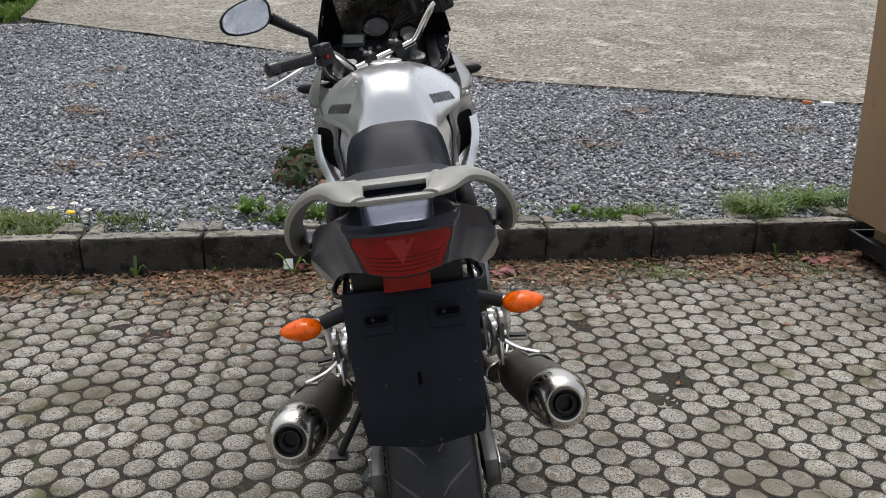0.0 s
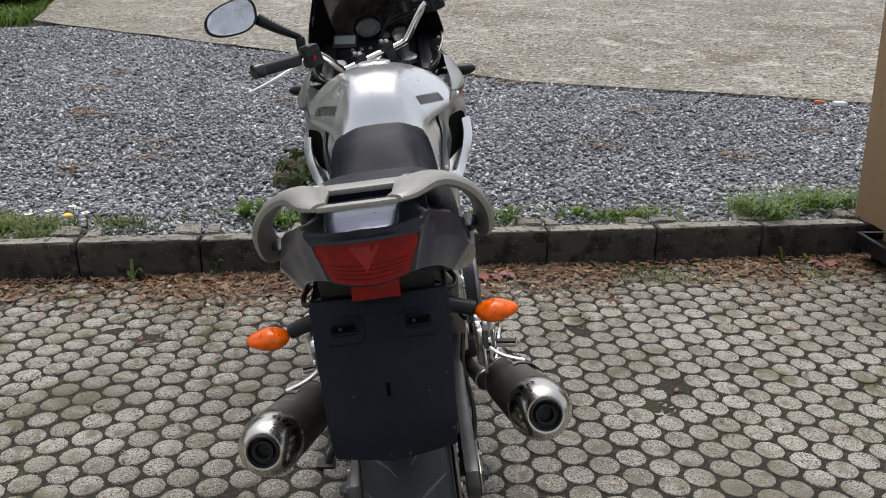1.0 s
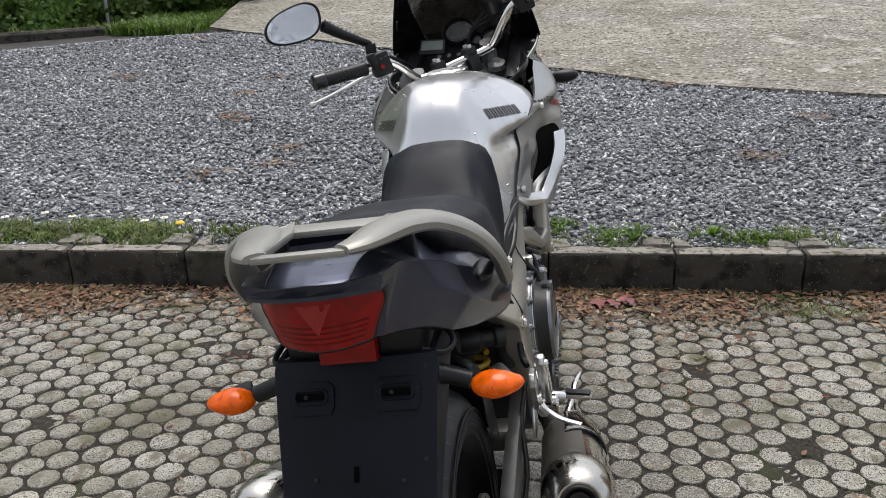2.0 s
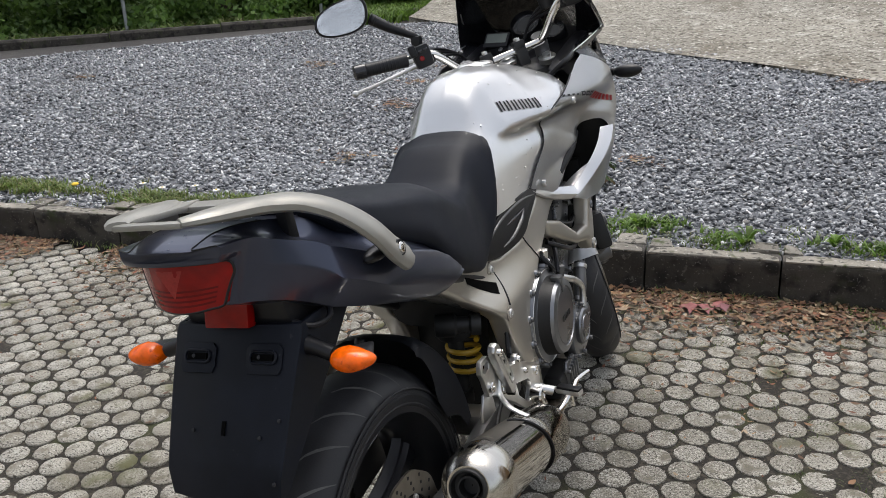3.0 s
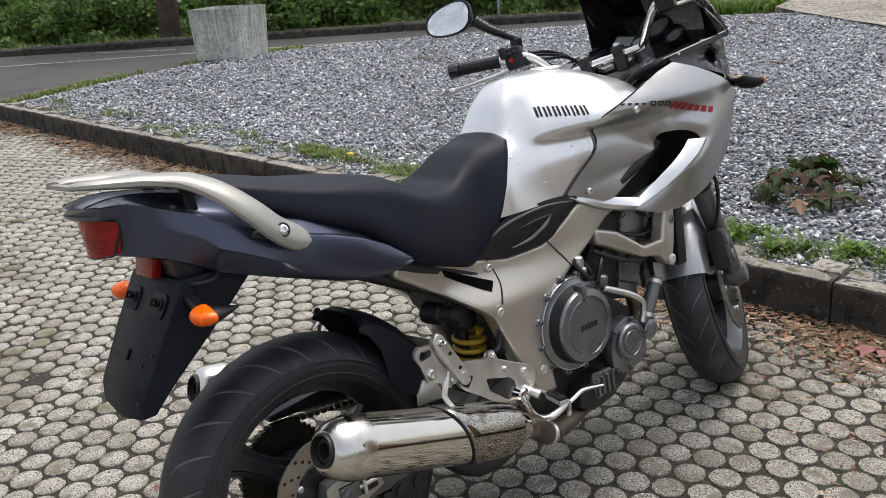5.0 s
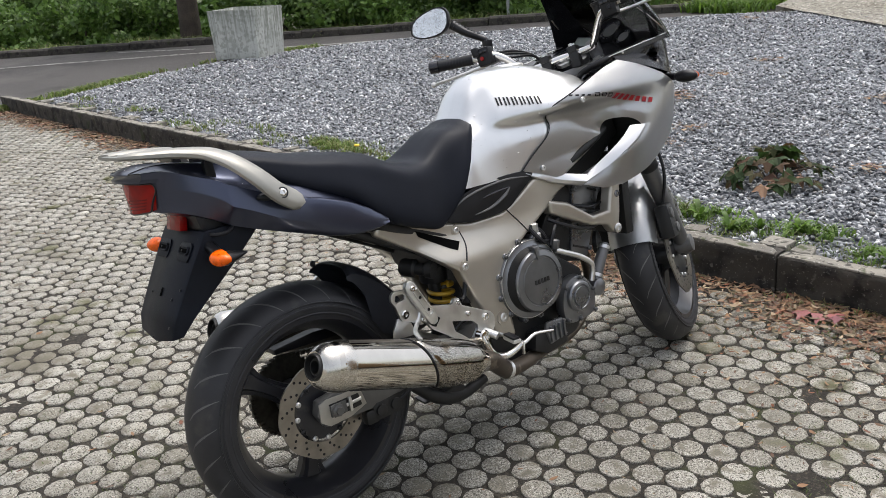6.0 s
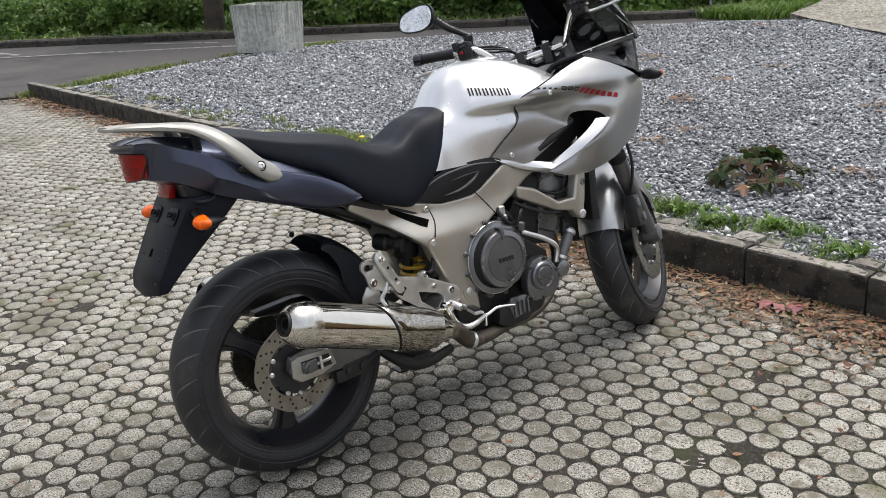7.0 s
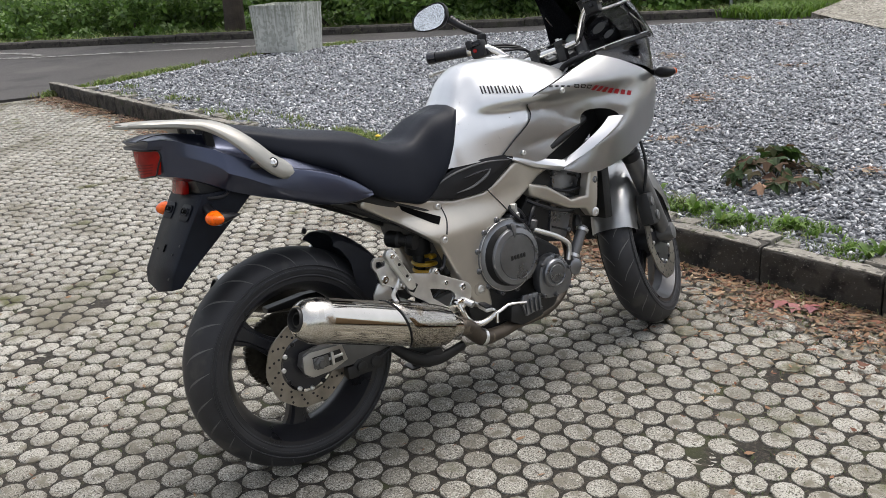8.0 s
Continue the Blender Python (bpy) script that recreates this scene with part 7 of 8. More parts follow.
# grab rail: two swept arms, a front bridge and a thin rear bar round an open slot
for sx in (1, -1):
    path = [(0.184, 0.004, 0.842), (0.190, -0.049, 0.876), (0.185, -0.085, 0.915), (0.169, -0.115, 0.948), (0.146, -0.142, 0.973), (0.117, -0.170, 0.990), (0.092, -0.208, 0.998), (0.078, -0.255, 1.004), (0.068, -0.305, 1.010), (0.052, -0.330, 1.012)]
    p = spline(path, 46)
    rows = []
    for k, c in enumerate(p):
        u = k / 45
        t = p[min(k + 1, 45)] - p[max(k - 1, 0)]
        t /= np.linalg.norm(t)
        nrm = np.array([0.95 * max(1 - 1.35 * u, 0) ** 1.1 + 0.02, 0.12, 0.30 + 0.9 * u])
        nrm -= t * np.dot(nrm, t)
        nrm /= np.linalg.norm(nrm)
        sd = np.cross(t, nrm)
        tip_ = math.sqrt(max(1 - (1 - min(u / 0.07, 1)) ** 2, 0.03))
        w = (0.0250 + 0.004 * min(max(u - 0.40, 0) * 3, 1) - 0.003 * max(u - 0.8, 0) * 5) * tip_
        h = (0.010 + 0.002 * u) * (1 - 0.55 * max(u - 0.75, 0) * 4)
        w *= 1 - 0.45 * max(u - 0.75, 0) * 4
        rows.append([(sx * q[0], q[1], q[2]) for q in (c + sd * w * a + nrm * h * b for a, b in ((1, -0.5), (1, 0.2), (0.8, 0.75), (0.3, 1.0), (-0.3, 1.0), (-0.8, 0.75), (-1, 0.2), (-1, -0.5), (-0.75, -0.9), (0.75, -0.9)))])
    arm = part("grab_rail", rings_mesh(rows), RAIL, bike, "champagne-grey cast grab rail")
    part("rail_boss", lathe([(0.013, -0.012), (0.0135, 0.0), (0.0125, 0.002), (0.0105, 0.002), (0.010, -0.002), (0.001, -0.002)], (sx * 0.200, -0.049, 0.878), (sx, -0.05, 0.25), 20), BLACK, arm, "dark recess round the bolt")
    part("bolt", lathe([(0.0085, -0.003), (0.0085, 0.004), (0.0065, 0.0055), (0.004, 0.0055), (0.0035, 0.001), (0.0005, 0.001)], (sx * 0.200, -0.049, 0.878), (sx, -0.05, 0.25), 16), CHROME, arm, "chromed socket bolt")
    part("bolt", lathe([(0.0075, -0.002), (0.0075, 0.0012), (0.005, 0.002), (0.0005, 0.002)], (sx * 0.075, -0.166, 0.9975), (0, 0, 1), 14), CHROME, arm)
    lug = prism([(sx * 0.120, -0.160), (sx * 0.064, -0.148), (sx * 0.050, -0.200), (sx * 0.046, -0.325), (sx * 0.072, -0.326), (sx * 0.096, -0.245), (sx * 0.115, -0.200)][::sx], 0.988, 0.9978, 0.003, axis="z")
    for v in lug.verts:
        v.co.z += 0.10 * max(-0.166 - v.co.y, 0)
    part("rail_lug", lug, RAIL, arm)
part("rail_bridge", prism([(-0.070, -0.192), (-0.070, -0.156), (0.070, -0.156), (0.070, -0.192)], 0.987, 0.997, 0.004, axis="z"), RAIL, bike, "front bridge of the grab rail")
part("rail_bar", prism([(-0.058, -0.336), (-0.058, -0.321), (0.058, -0.321), (0.058, -0.336)], 1.0045, 1.0135, 0.004, axis="z"), RAIL, bike, "thin rear bar of the grab rail")

# frame ------------------------------------------------------------------
SPAR = [(0.235, 0.735), (0.454, 0.676), (0.535, 0.657), (0.640, 0.660), (0.700, 0.690), (0.765, 0.730), (0.860, 0.735), (0.930, 0.690), (0.860, 0.668), (0.790, 0.624), (0.702, 0.580), (0.645, 0.545), (0.610, 0.490), (0.602, 0.400), (0.612, 0.310), (0.548, 0.322), (0.508, 0.400), (0.476, 0.476), (0.446, 0.545), (0.345, 0.622), (0.222, 0.698)]
ARM = [(0.810, 0.655), (0.890, 0.628), (0.990, 0.560), (1.060, 0.556), (1.082, 0.640), (1.122, 0.632), (1.110, 0.540), (1.100, 0.500), (1.080, 0.478), (1.052, 0.515), (0.976, 0.532), (0.812, 0.612)]
WING = [(0.445, 0.680), (0.462, 0.705), (0.490, 0.726), (0.563, 0.752), (0.673, 0.760), (0.760, 0.748), (0.700, 0.694), (0.648, 0.664), (0.535, 0.660)]
def eased_step(a, b, v):
    u = min(max((v - a) / (b - a), 0), 1)
    return u * u * (3 - 2 * u)


def flare_point(x, y, z):
    """The frame is waisted under the seat and widens downward and ahead."""
    return x - (0.037 - 0.028 * min(max((y - 0.485) / 0.26, 0), 1)) * eased_step(0.56, 0.65, z), y, z


def flared(bm):
    for no, cuts in (((0, 0, 1), np.arange(0.555, 0.66, 0.013)), ((0, 1, 0), np.arange(0.24, 0.80, 0.055))):
        for k in cuts:
            bmesh.ops.bisect_plane(bm, geom=bm.verts[:] + bm.edges[:] + bm.faces[:], plane_co=Vector(no) * k, plane_no=no)
    for v in bm.verts:
        v.co = flare_point(*v.co)
    return bm


def spread(bm):
    """The lower frame arm runs outward to its front bolt."""
    for v in bm.verts:
        d = 0.042 * min(max((v.co.y - 0.81) / 0.25, 0), 1.1)
        v.co += Vector((d, -1.07 * d, 0.49 * d))
    return bm


for side in (1, -1):
    def flip(bm):
        if side < 0:
            bm.transform(Matrix.Diagonal((-1, 1, 1, 1)))
        return bm
    def rounded(outline, n=70):
        return [tuple(p) for p in spline(outline, n, True)]
    fr = part("frame_spar", flip(flared(prism(SPAR, 0.104, 0.152, 0.012, segments=4))), CHAMPAGNE, bike, "champagne-grey aluminium frame spar")
    part("frame_cradle", flip(spread(prism(ARM, 0.104, 0.146, 0.013, segments=4))), CHAMPAGNE, bike, "champagne-grey lower frame arm")
    part("spar_recess", flip(flared(prism([(0.346, 0.681), (0.478, 0.619), (0.460, 0.600), (0.440, 0.610), (0.353, 0.664)], 0.138, 0.1532, 0.0))), VOID, fr, "dark slot in the frame cover")
    part("spar_seam", flip(flared(tube([(0.1522, 0.478, 0.664), (0.1526, 0.490, 0.640), (0.1526, 0.492, 0.610), (0.1526, 0.474, 0.572), (0.1522, 0.462, 0.540)], 0.0022, 20, 6))), BLACK, fr)
    part("spar_seam", flip(flared(tube([(0.1522, 0.655, 0.664), (0.1526, 0.69, 0.62), (0.1522, 0.712, 0.587)], 0.0018, 12, 6))), ENGINE_DARK, fr)
    for y, z, r in ((0.479, 0.648, 0.0095), (0.462, 0.555, 0.010), (0.570, 0.377, 0.0135)):
        bolt((side * flare_point(0.1535, y, z)[0], y, z), r, fr, ALU, (side, 0, 0))
        part("washer", flip(lathe([(r * 1.7, -0.001), (r * 1.7, 0.0015), (r * 1.3, 0.002), (0.001, 0.002)], flare_point(0.1525, y, z), (1, 0, 0), 18)), CHAMPAGNE, fr)
    bolt((side * 0.190, 1.041, 0.5165), 0.015, fr, ALU, (side, 0, 0))
    bolt((side * 0.190, 1.052, 0.621), 0.011, fr, ENGINE, (side, 0, 0))
    def kneed(bm):
        for v in bm.verts:
            v.co.x -= 0.166 - (0.122 + 0.088 * (v.co.y - 0.47))
        return bm
    wing = part("knee_panel", flip(kneed(prism(rounded(WING), 0.135, 0.166, 0.006))), BLACK, bike, "dark knee panel edged with a pale line")
    part("panel_line", flip(kneed(tube([(0.1665, 0.455, 0.682), (0.1672, 0.482, 0.712), (0.1672, 0.555, 0.738), (0.1672, 0.66, 0.748), (0.1665, 0.742, 0.740)], [0.001, 0.003, 0.0035, 0.003, 0.001], 30, 8))), FORK, wing)
    part("panel_leaf", flip(kneed(tube([(0.1668, 0.545, 0.676), (0.1674, 0.60, 0.684), (0.1674, 0.65, 0.706), (0.1668, 0.672, 0.726)], [0.001, 0.004, 0.005, 0.001], 24, 8))), FORK, wing)
    part("panel_leaf", flip(kneed(tube([(0.1668, 0.575, 0.715), (0.1674, 0.62, 0.722), (0.1668, 0.672, 0.726)], [0.001, 0.004, 0.001], 20, 8))), BLACK_GLOSS, wing)
    # footrest hanger: a cast plate with an open window, the folded pillion footrest and its loop
    HANG = [(0.286, 0.466), (0.292, 0.490), (0.306, 0.498), (0.380, 0.478), (0.387, 0.492), (0.404, 0.490), (0.410, 0.468), (0.476, 0.434), (0.505, 0.420), (0.516, 0.404), (0.511, 0.374), (0.490, 0.352), (0.462, 0.340), (0.436, 0.342), (0.395, 0.368), (0.345, 0.407), (0.302, 0.437)]
    WINDOW = [(0.370, 0.436), (0.438, 0.414), (0.452, 0.400), (0.453, 0.388), (0.436, 0.366), (0.424, 0.366), (0.376, 0.406)]
    hang = part("footrest_hanger", flip(holed(HANG, WINDOW, (0.415, 0.400), 0.168, 0.181)), ALU, bike, "polished cast aluminium footrest hanger with a window")
    for y, z, r in ((0.396, 0.480, 0.0075), (0.424, 0.440, 0.007), (0.482, 0.412, 0.0105), (0.448, 0.352, 0.006)):
        bolt((side * 0.1825, y, z), r, hang, CHROME, (side, 0, 0))
    CAP = [(0.240 + 0.056 * u + 0.0155 * dy, 0.572 - 0.102 * u + 0.0155 * dz) for u, dy, dz in ((0, -0.55, 0.83), (0, 0.26, 0.97), (0, 0.84, 0.55), (1, 0.84, 0.55), (1, 0.8, -0.6), (1, 0.0, -1.0), (1, -0.84, -0.55), (0, -0.84, -0.55), (0, -1.0, 0.1))]
    pp = part("pillion_peg", flip(prism(CAP, 0.190, 0.206, 0.004)), ALU, bike, "folded alloy pillion footrest")
    part("peg_pad", flip(holed([(0.2425, 0.5575), (0.2585, 0.5665), (0.2995, 0.490), (0.2835, 0.481)], [(0.2465, 0.556), (0.2570, 0.562), (0.2955, 0.491), (0.2850, 0.485)], (0.271, 0.524), 0.2055, 0.2095, 64, 0.0008)), ALU, pp, "raised rim on the folded footrest")
    for y, z in ((0.2635, 0.538), (0.284, 0.500)):
        part("peg_hole", flip(lathe([(0.0045, -0.001), (0.0045, 0.0008), (0.001, 0.0008)], (0.206, y, z), (1, 0, 0), 10)), ENGINE_DARK, pp)
    part("peg_rubber", flip(prism([(0.286, 0.462), (0.302, 0.480), (0.318, 0.466), (0.300, 0.446)], 0.186, 0.204, 0.003)), BLACK, pp, "black rubber stop")
    bolt((side * 0.207, 0.2435, 0.5665), 0.0075, pp, CHROME, (side, 0, 0))
    LOOP = [(0.189, 0.545), (0.191, 0.560), (0.200, 0.568), (0.230, 0.566), (0.239, 0.560), (0.243, 0.545), (0.262, 0.515), (0.288, 0.488), (0.284, 0.460), (0.262, 0.462), (0.236, 0.480), (0.212, 0.488), (0.203, 0.512), (0.199, 0.528)]
    loop = part("strap_loop", flip(holed(LOOP, [(0.199, 0.545), (0.203, 0.557), (0.227, 0.556), (0.231, 0.550), (0.228, 0.541), (0.205, 0.538)], (0.215, 0.548), 0.178, 0.188)), ALU, hang, "bright strap loop")
    bolt((side * 0.190, 0.2215, 0.504), 0.0115, loop, CHROME, (side, 0, 0))
    bolt((side * 0.190, 0.274, 0.472), 0.009, loop, CHROME, (side, 0, 0))
    part("silencer_strap", flip(prism([(0.184, 0.446), (0.186, 0.468), (0.204, 0.496), (0.236, 0.488), (0.246, 0.466), (0.250, 0.440), (0.225, 0.442)], 0.174, 0.180, 0.002)), ALU, hang)
    rp = part("rider_peg", flip(merge(tube([(0.176, 0.475, 0.372), (0.20, 0.482, 0.366), (0.215, 0.488, 0.360)], 0.011, 8, 10), box(0.245, 0.508, 0.350, 0.060, 0.022, 0.012, 0.004, Matrix.Translation((0.245, 0.508, 0.350)) @ Matrix.Rotation(radians(-14), 4, "Z") @ Matrix.Translation((-0.245, -0.508, -0.350))))), ALU, bike, "alloy rider footrest with a black rubber")
    part("peg_pad", flip(box(0.246, 0.508, 0.358, 0.056, 0.020, 0.007, 0.003, Matrix.Translation((0.245, 0.508, 0.350)) @ Matrix.Rotation(radians(-14), 4, "Z") @ Matrix.Translation((-0.245, -0.508, -0.350)))), BLACK, rp)
    pedal = part("pedal", flip(tube([(0.192, 0.4545, 0.367), (0.197, 0.458, 0.345), (0.201, 0.466, 0.322), (0.206, 0.484, 0.302), (0.213, 0.512, 0.296), (0.221, 0.540, 0.304), (0.230, 0.564, 0.320)], [0.011, 0.0115, 0.0115, 0.0110, 0.0095, 0.0080, 0.0070], 34, 12)), CHROME, bike, "polished alloy foot pedal")
    part("pedal_boss", flip(lathe([(0.017, -0.014), (0.018, 0.008), (0.015, 0.012), (0.009, 0.013), (0.008, 0.009), (0.001, 0.009)], (0.192, 0.4545, 0.367), (1, 0, 0), 22)), CHROME, pedal)
    part("pedal_toe", flip(tube([(0.230, 0.556, 0.316), (0.232, 0.575, 0.322), (0.235, 0.600, 0.331), (0.240, 0.625, 0.330), (0.246, 0.662, 0.324)], [0.0075, 0.0075, 0.0070, 0.0060, 0.0050], 20, 10, flat=0.75)), CHROME, pedal)
    part("pedal_pin", flip(tube([(0.233, 0.560, 0.322), (0.235, 0.555, 0.305), (0.235, 0.553, 0.290)], [0.0050, 0.0040, 0.0055], 8, 8)), CHROME, pedal)
    part("brake_rod", flip(tube([(0.188, 0.478, 0.378), (0.205, 0.510, 0.356), (0.226, 0.556, 0.326)], [0.0050, 0.0040, 0.0040], 12, 8)), ALU, pedal)

# seat rails and dark inner parts
for sx in (1, -1):
    part("seat_rail", tube([(sx * 0.10, 0.50, 0.62), (sx * 0.10, 0.30, 0.70), (sx * 0.095, 0.10, 0.765), (sx * 0.08, -0.12, 0.83)], 0.016, 16, 10), ENGINE_DARK, bike, "grimy black seat rail")
    part("seat_rail", tube([(sx * 0.085, 0.46, 0.57), (sx * 0.085, 0.32, 0.645), (sx * 0.085, 0.16, 0.725)], 0.013, 12, 10), ENGINE_DARK, bike)
part("inner_guard", loft([(-0.16, [(0, 0.86), (0.06, 0.86), (0.09, 0.845), (0.08, 0.835), (0, 0.835)]), (0.05, [(0, 0.79), (0.07, 0.79), (0.11, 0.775), (0.10, 0.762), (0, 0.765)]), (0.22, [(0, 0.76), (0.08, 0.755), (0.12, 0.735), (0.10, 0.712), (0, 0.715)]), (0.44, [(0, 0.72), (0.08, 0.71), (0.11, 0.66), (0.09, 0.60), (0, 0.61)])], 24, 18), ENGINE_DARK, bike, "black inner mudguard under the seat")
part("airbox", loft([(0.40, [(0, 0.70), (0.08, 0.70), (0.10, 0.64), (0.08, 0.56), (0, 0.55)]), (0.60, [(0, 0.78), (0.10, 0.78), (0.12, 0.70), (0.10, 0.58), (0, 0.57)]), (0.95, [(0, 0.86), (0.12, 0.86), (0.14, 0.78), (0.12, 0.70), (0, 0.69)])], 16, 16), ENGINE_DARK, bike)
part("canister", lathe([(0.001, 0), (0.022, 0.0), (0.025, 0.006), (0.025, 0.04), (0.018, 0.046), (0.017, 0.07), (0.023, 0.075), (0.023, 0.095), (0.001, 0.095)], (0.03, 0.345, 0.575), (0.75, 0.35, -0.10), 22), ENGINE_DARK, bike, "round dark canister")
part("shock_body", lathe([(0.001, 0), (0.026, 0), (0.038, 0.012), (0.040, 0.09), (0.034, 0.098), (0.018, 0.10), (0.018, 0.22), (0.024, 0.222), (0.024, 0.25), (0.001, 0.25)], (0.02, 0.455, 0.600), (0, -0.05, -1), 20), ENGINE_DARK, bike)
coil = [(0.03 + 0.034 * math.cos(q), 0.462 + 0.034 * math.sin(q), 0.492 - 0.0225 * q / (2 * math.pi)) for q in np.linspace(0, 2 * math.pi * 3.0, 130)]
part("shock_spring", tube(coil, 0.0062, 130, 8, False), SPRING, bike, "yellow rear suspension spring")
# a dark body added to hide part of the spring, in place of shade
part("spring_mask", tube([(0.09, 0.520, 0.560), (0.10, 0.505, 0.50), (0.10, 0.490, 0.44)], [0.02, 0.022, 0.018], 10, 14), ENGINE_DARK, bike)
for p in ([(0.12, 0.49, 0.60), (0.135, 0.475, 0.54), (0.14, 0.455, 0.48), (0.15, 0.43, 0.47)], [(0.10, 0.53, 0.62), (0.125, 0.50, 0.53), (0.14, 0.50, 0.44)], [(0.09, 0.40, 0.62), (0.12, 0.44, 0.58), (0.12, 0.48, 0.5)]):
    part("hose", tube(p, 0.0065, 18, 8), BLACK, bike)

# engine ------------------------------------------------------------------
eng = new("engine")
eng.parent = bike
eng["label"] = "dark grey twin-cylinder engine with grimy black castings"
part("crankcase", prism([(0.520, 0.520), (0.640, 0.560), (0.760, 0.545), (0.850, 0.470), (0.925, 0.420), (0.935, 0.310), (0.880, 0.230), (0.740, 0.205), (0.600, 0.215), (0.540, 0.270), (0.515, 0.380)], -0.134, 0.134, 0.018), ENGINE_DARK, eng)
CYL = [(0.740, 0.520), (0.870, 0.450), (0.950, 0.430), (0.985, 0.500), (1.020, 0.600), (1.050, 0.660), (1.060, 0.700), (0.900, 0.740), (0.860, 0.690), (0.800, 0.590)]
part("cylinder_block", prism(CYL, -0.125, 0.125, 0.014), ENGINE_DARK, eng)
part("cylinder_side", prism([(0.885, 0.470), (0.955, 0.445), (1.045, 0.650), (1.050, 0.690), (0.930, 0.700)], 0.118, 0.135, 0.006), ENGINE, eng, "grey cylinder casting")
for k in range(4):
    y0, z0 = 0.895 + 0.030 * k, 0.492 + 0.052 * k
    part("block_rib", prism([(y0, z0), (y0 + 0.075, z0 - 0.030), (y0 + 0.077, z0 - 0.024), (y0 + 0.002, z0 + 0.006)], 0.133, 0.139, 0.001), ENGINE_DARK, eng)
for y, z in ((0.93, 0.66), (1.03, 0.635), (0.91, 0.58), (1.0, 0.55), (0.965, 0.47)):
    bolt((0.137, y, z), 0.008, eng, ENGINE, (1, 0, 0))
# clutch cover, stepped and ringed with bolts
CC = Vector((0.133, 0.686, 0.455))
cover = part("clutch_cover", lathe([(0.112, -0.02), (0.114, 0.022), (0.111, 0.027), (0.097, 0.029), (0.094, 0.031), (0.0900, 0.060), (0.0865, 0.067), (0.0715, 0.070), (0.0700, 0.0665), (0.0675, 0.0665), (0.0660, 0.0685), (0.001, 0.0695)], CC, (1, 0, 0), 64), ENGINE, eng, "round dark grey clutch cover")
part("cover_wall", lathe([(0.0950, 0.0295), (0.0946, 0.0315), (0.0908, 0.0590)], CC, (1, 0, 0), 64, False), ENGINE_DARK, cover, "dark wall of the cover")
for i in range(12):
    q = 2 * math.pi * (i + 0.4) / 12
    c = CC + Vector((0.012, 0.117 * math.cos(q), 0.117 * math.sin(q)))
    lug = part("lug", lathe([(0.0095, -0.02), (0.0095, 0.010), (0.008, 0.012), (0.001, 0.012)], c, (1, 0, 0), 12), ENGINE, cover)
    bolt(c + Vector((0.013, 0, 0)), 0.0055, lug, FORK)
# a thin bright ring stands in for the highlight along the cover's rim
for r_, h_ in ((0.1115, 0.0268),):
    part("rim_highlight", tube([(CC.x + h_, CC.y + r_ * math.cos(q), CC.z + r_ * math.sin(q)) for q in np.linspace(0, 2 * math.pi, 61)], 0.0014, 61, 6, False), ALU, cover)
part("cover_boss", prism([(0.671, 0.556), (0.694, 0.556), (0.688, 0.520), (0.682, 0.514)], 0.180, 0.2050, 0.003), ENGINE, cover)
for i in range(5):
    part("cover_mark", box(0.2036, 0.664 + 0.012 * i, 0.455, 0.0014, 0.0075, 0.013, 0.0), ENGINE_DARK, cover)
part("pump_cover", prism([tuple(p) for p in spline([(0.775, 0.345), (0.800, 0.408), (0.860, 0.420), (0.905, 0.375), (0.915, 0.325), (0.890, 0.288), (0.795, 0.288)], 40, True)], 0.150, 0.186, 0.010), ENGINE, eng, "smaller grey pump cover")
part("pump_cap", lathe([(0.046, -0.01), (0.046, 0.010), (0.042, 0.015), (0.036, 0.016), (0.034, 0.013), (0.030, 0.013), (0.028, 0.017), (0.001, 0.018)], (0.186, 0.838, 0.362), (1, 0, 0), 36), ENGINE, eng)
for y, z in ((0.792, 0.398), (0.858, 0.413), (0.903, 0.365), (0.903, 0.300), (0.838, 0.290), (0.788, 0.300)):
    bolt((0.190, y, z), 0.006, eng, FORK)
part("lower_case", prism([(0.66, 0.300), (0.78, 0.300), (0.79, 0.235), (0.70, 0.225), (0.65, 0.25)], 0.12, 0.178, 0.012), ENGINE_DARK, eng)
plate_ = part("case_plate", merge(prism([(0.696, 0.300), (0.705, 0.322), (0.768, 0.318), (0.778, 0.262), (0.71, 0.252)], 0.172, 0.184, 0.006), *[box(0.186, 0.712 + 0.018 * k, 0.284, 0.010, 0.007, 0.046, 0.002) for k in range(4)]), ENGINE, eng, "ribbed grey sump plate")
for y, z in ((0.702, 0.298), (0.770, 0.308), (0.770, 0.266)):
    bolt((0.186, y, z), 0.005, plate_, FORK)
part("water_pipe", tube([(0.168, 0.790, 0.512), (0.176, 0.815, 0.500), (0.178, 0.880, 0.468), (0.178, 0.922, 0.432), (0.176, 0.915, 0.385)], 0.0085, 26, 12), ALU, eng, "bright coolant pipe")
part("oil_pipe", tube([(0.150, 1.020, 0.468), (0.155, 0.985, 0.425), (0.155, 0.955, 0.375)], [0.016, 0.018, 0.018], 14, 14), FORK, eng, "grey coolant tube")
for u in (0.1, 0.9):
    c = Vector((0.150, 1.020, 0.468)).lerp(Vector((0.155, 0.955, 0.375)), u)
    part("hose_clip", lathe([(0.019, -0.006), (0.021, -0.005), (0.021, 0.005), (0.019, 0.006)], c, (0.05, -0.57, -0.82), 16, False), ALU, eng)
part("pump_outlet", lathe([(0.02, -0.02), (0.026, -0.016), (0.026, 0.012), (0.018, 0.016), (0.001, 0.016)], (0.165, 0.945, 0.355), (1, 0, 0), 18), ENGINE, eng)
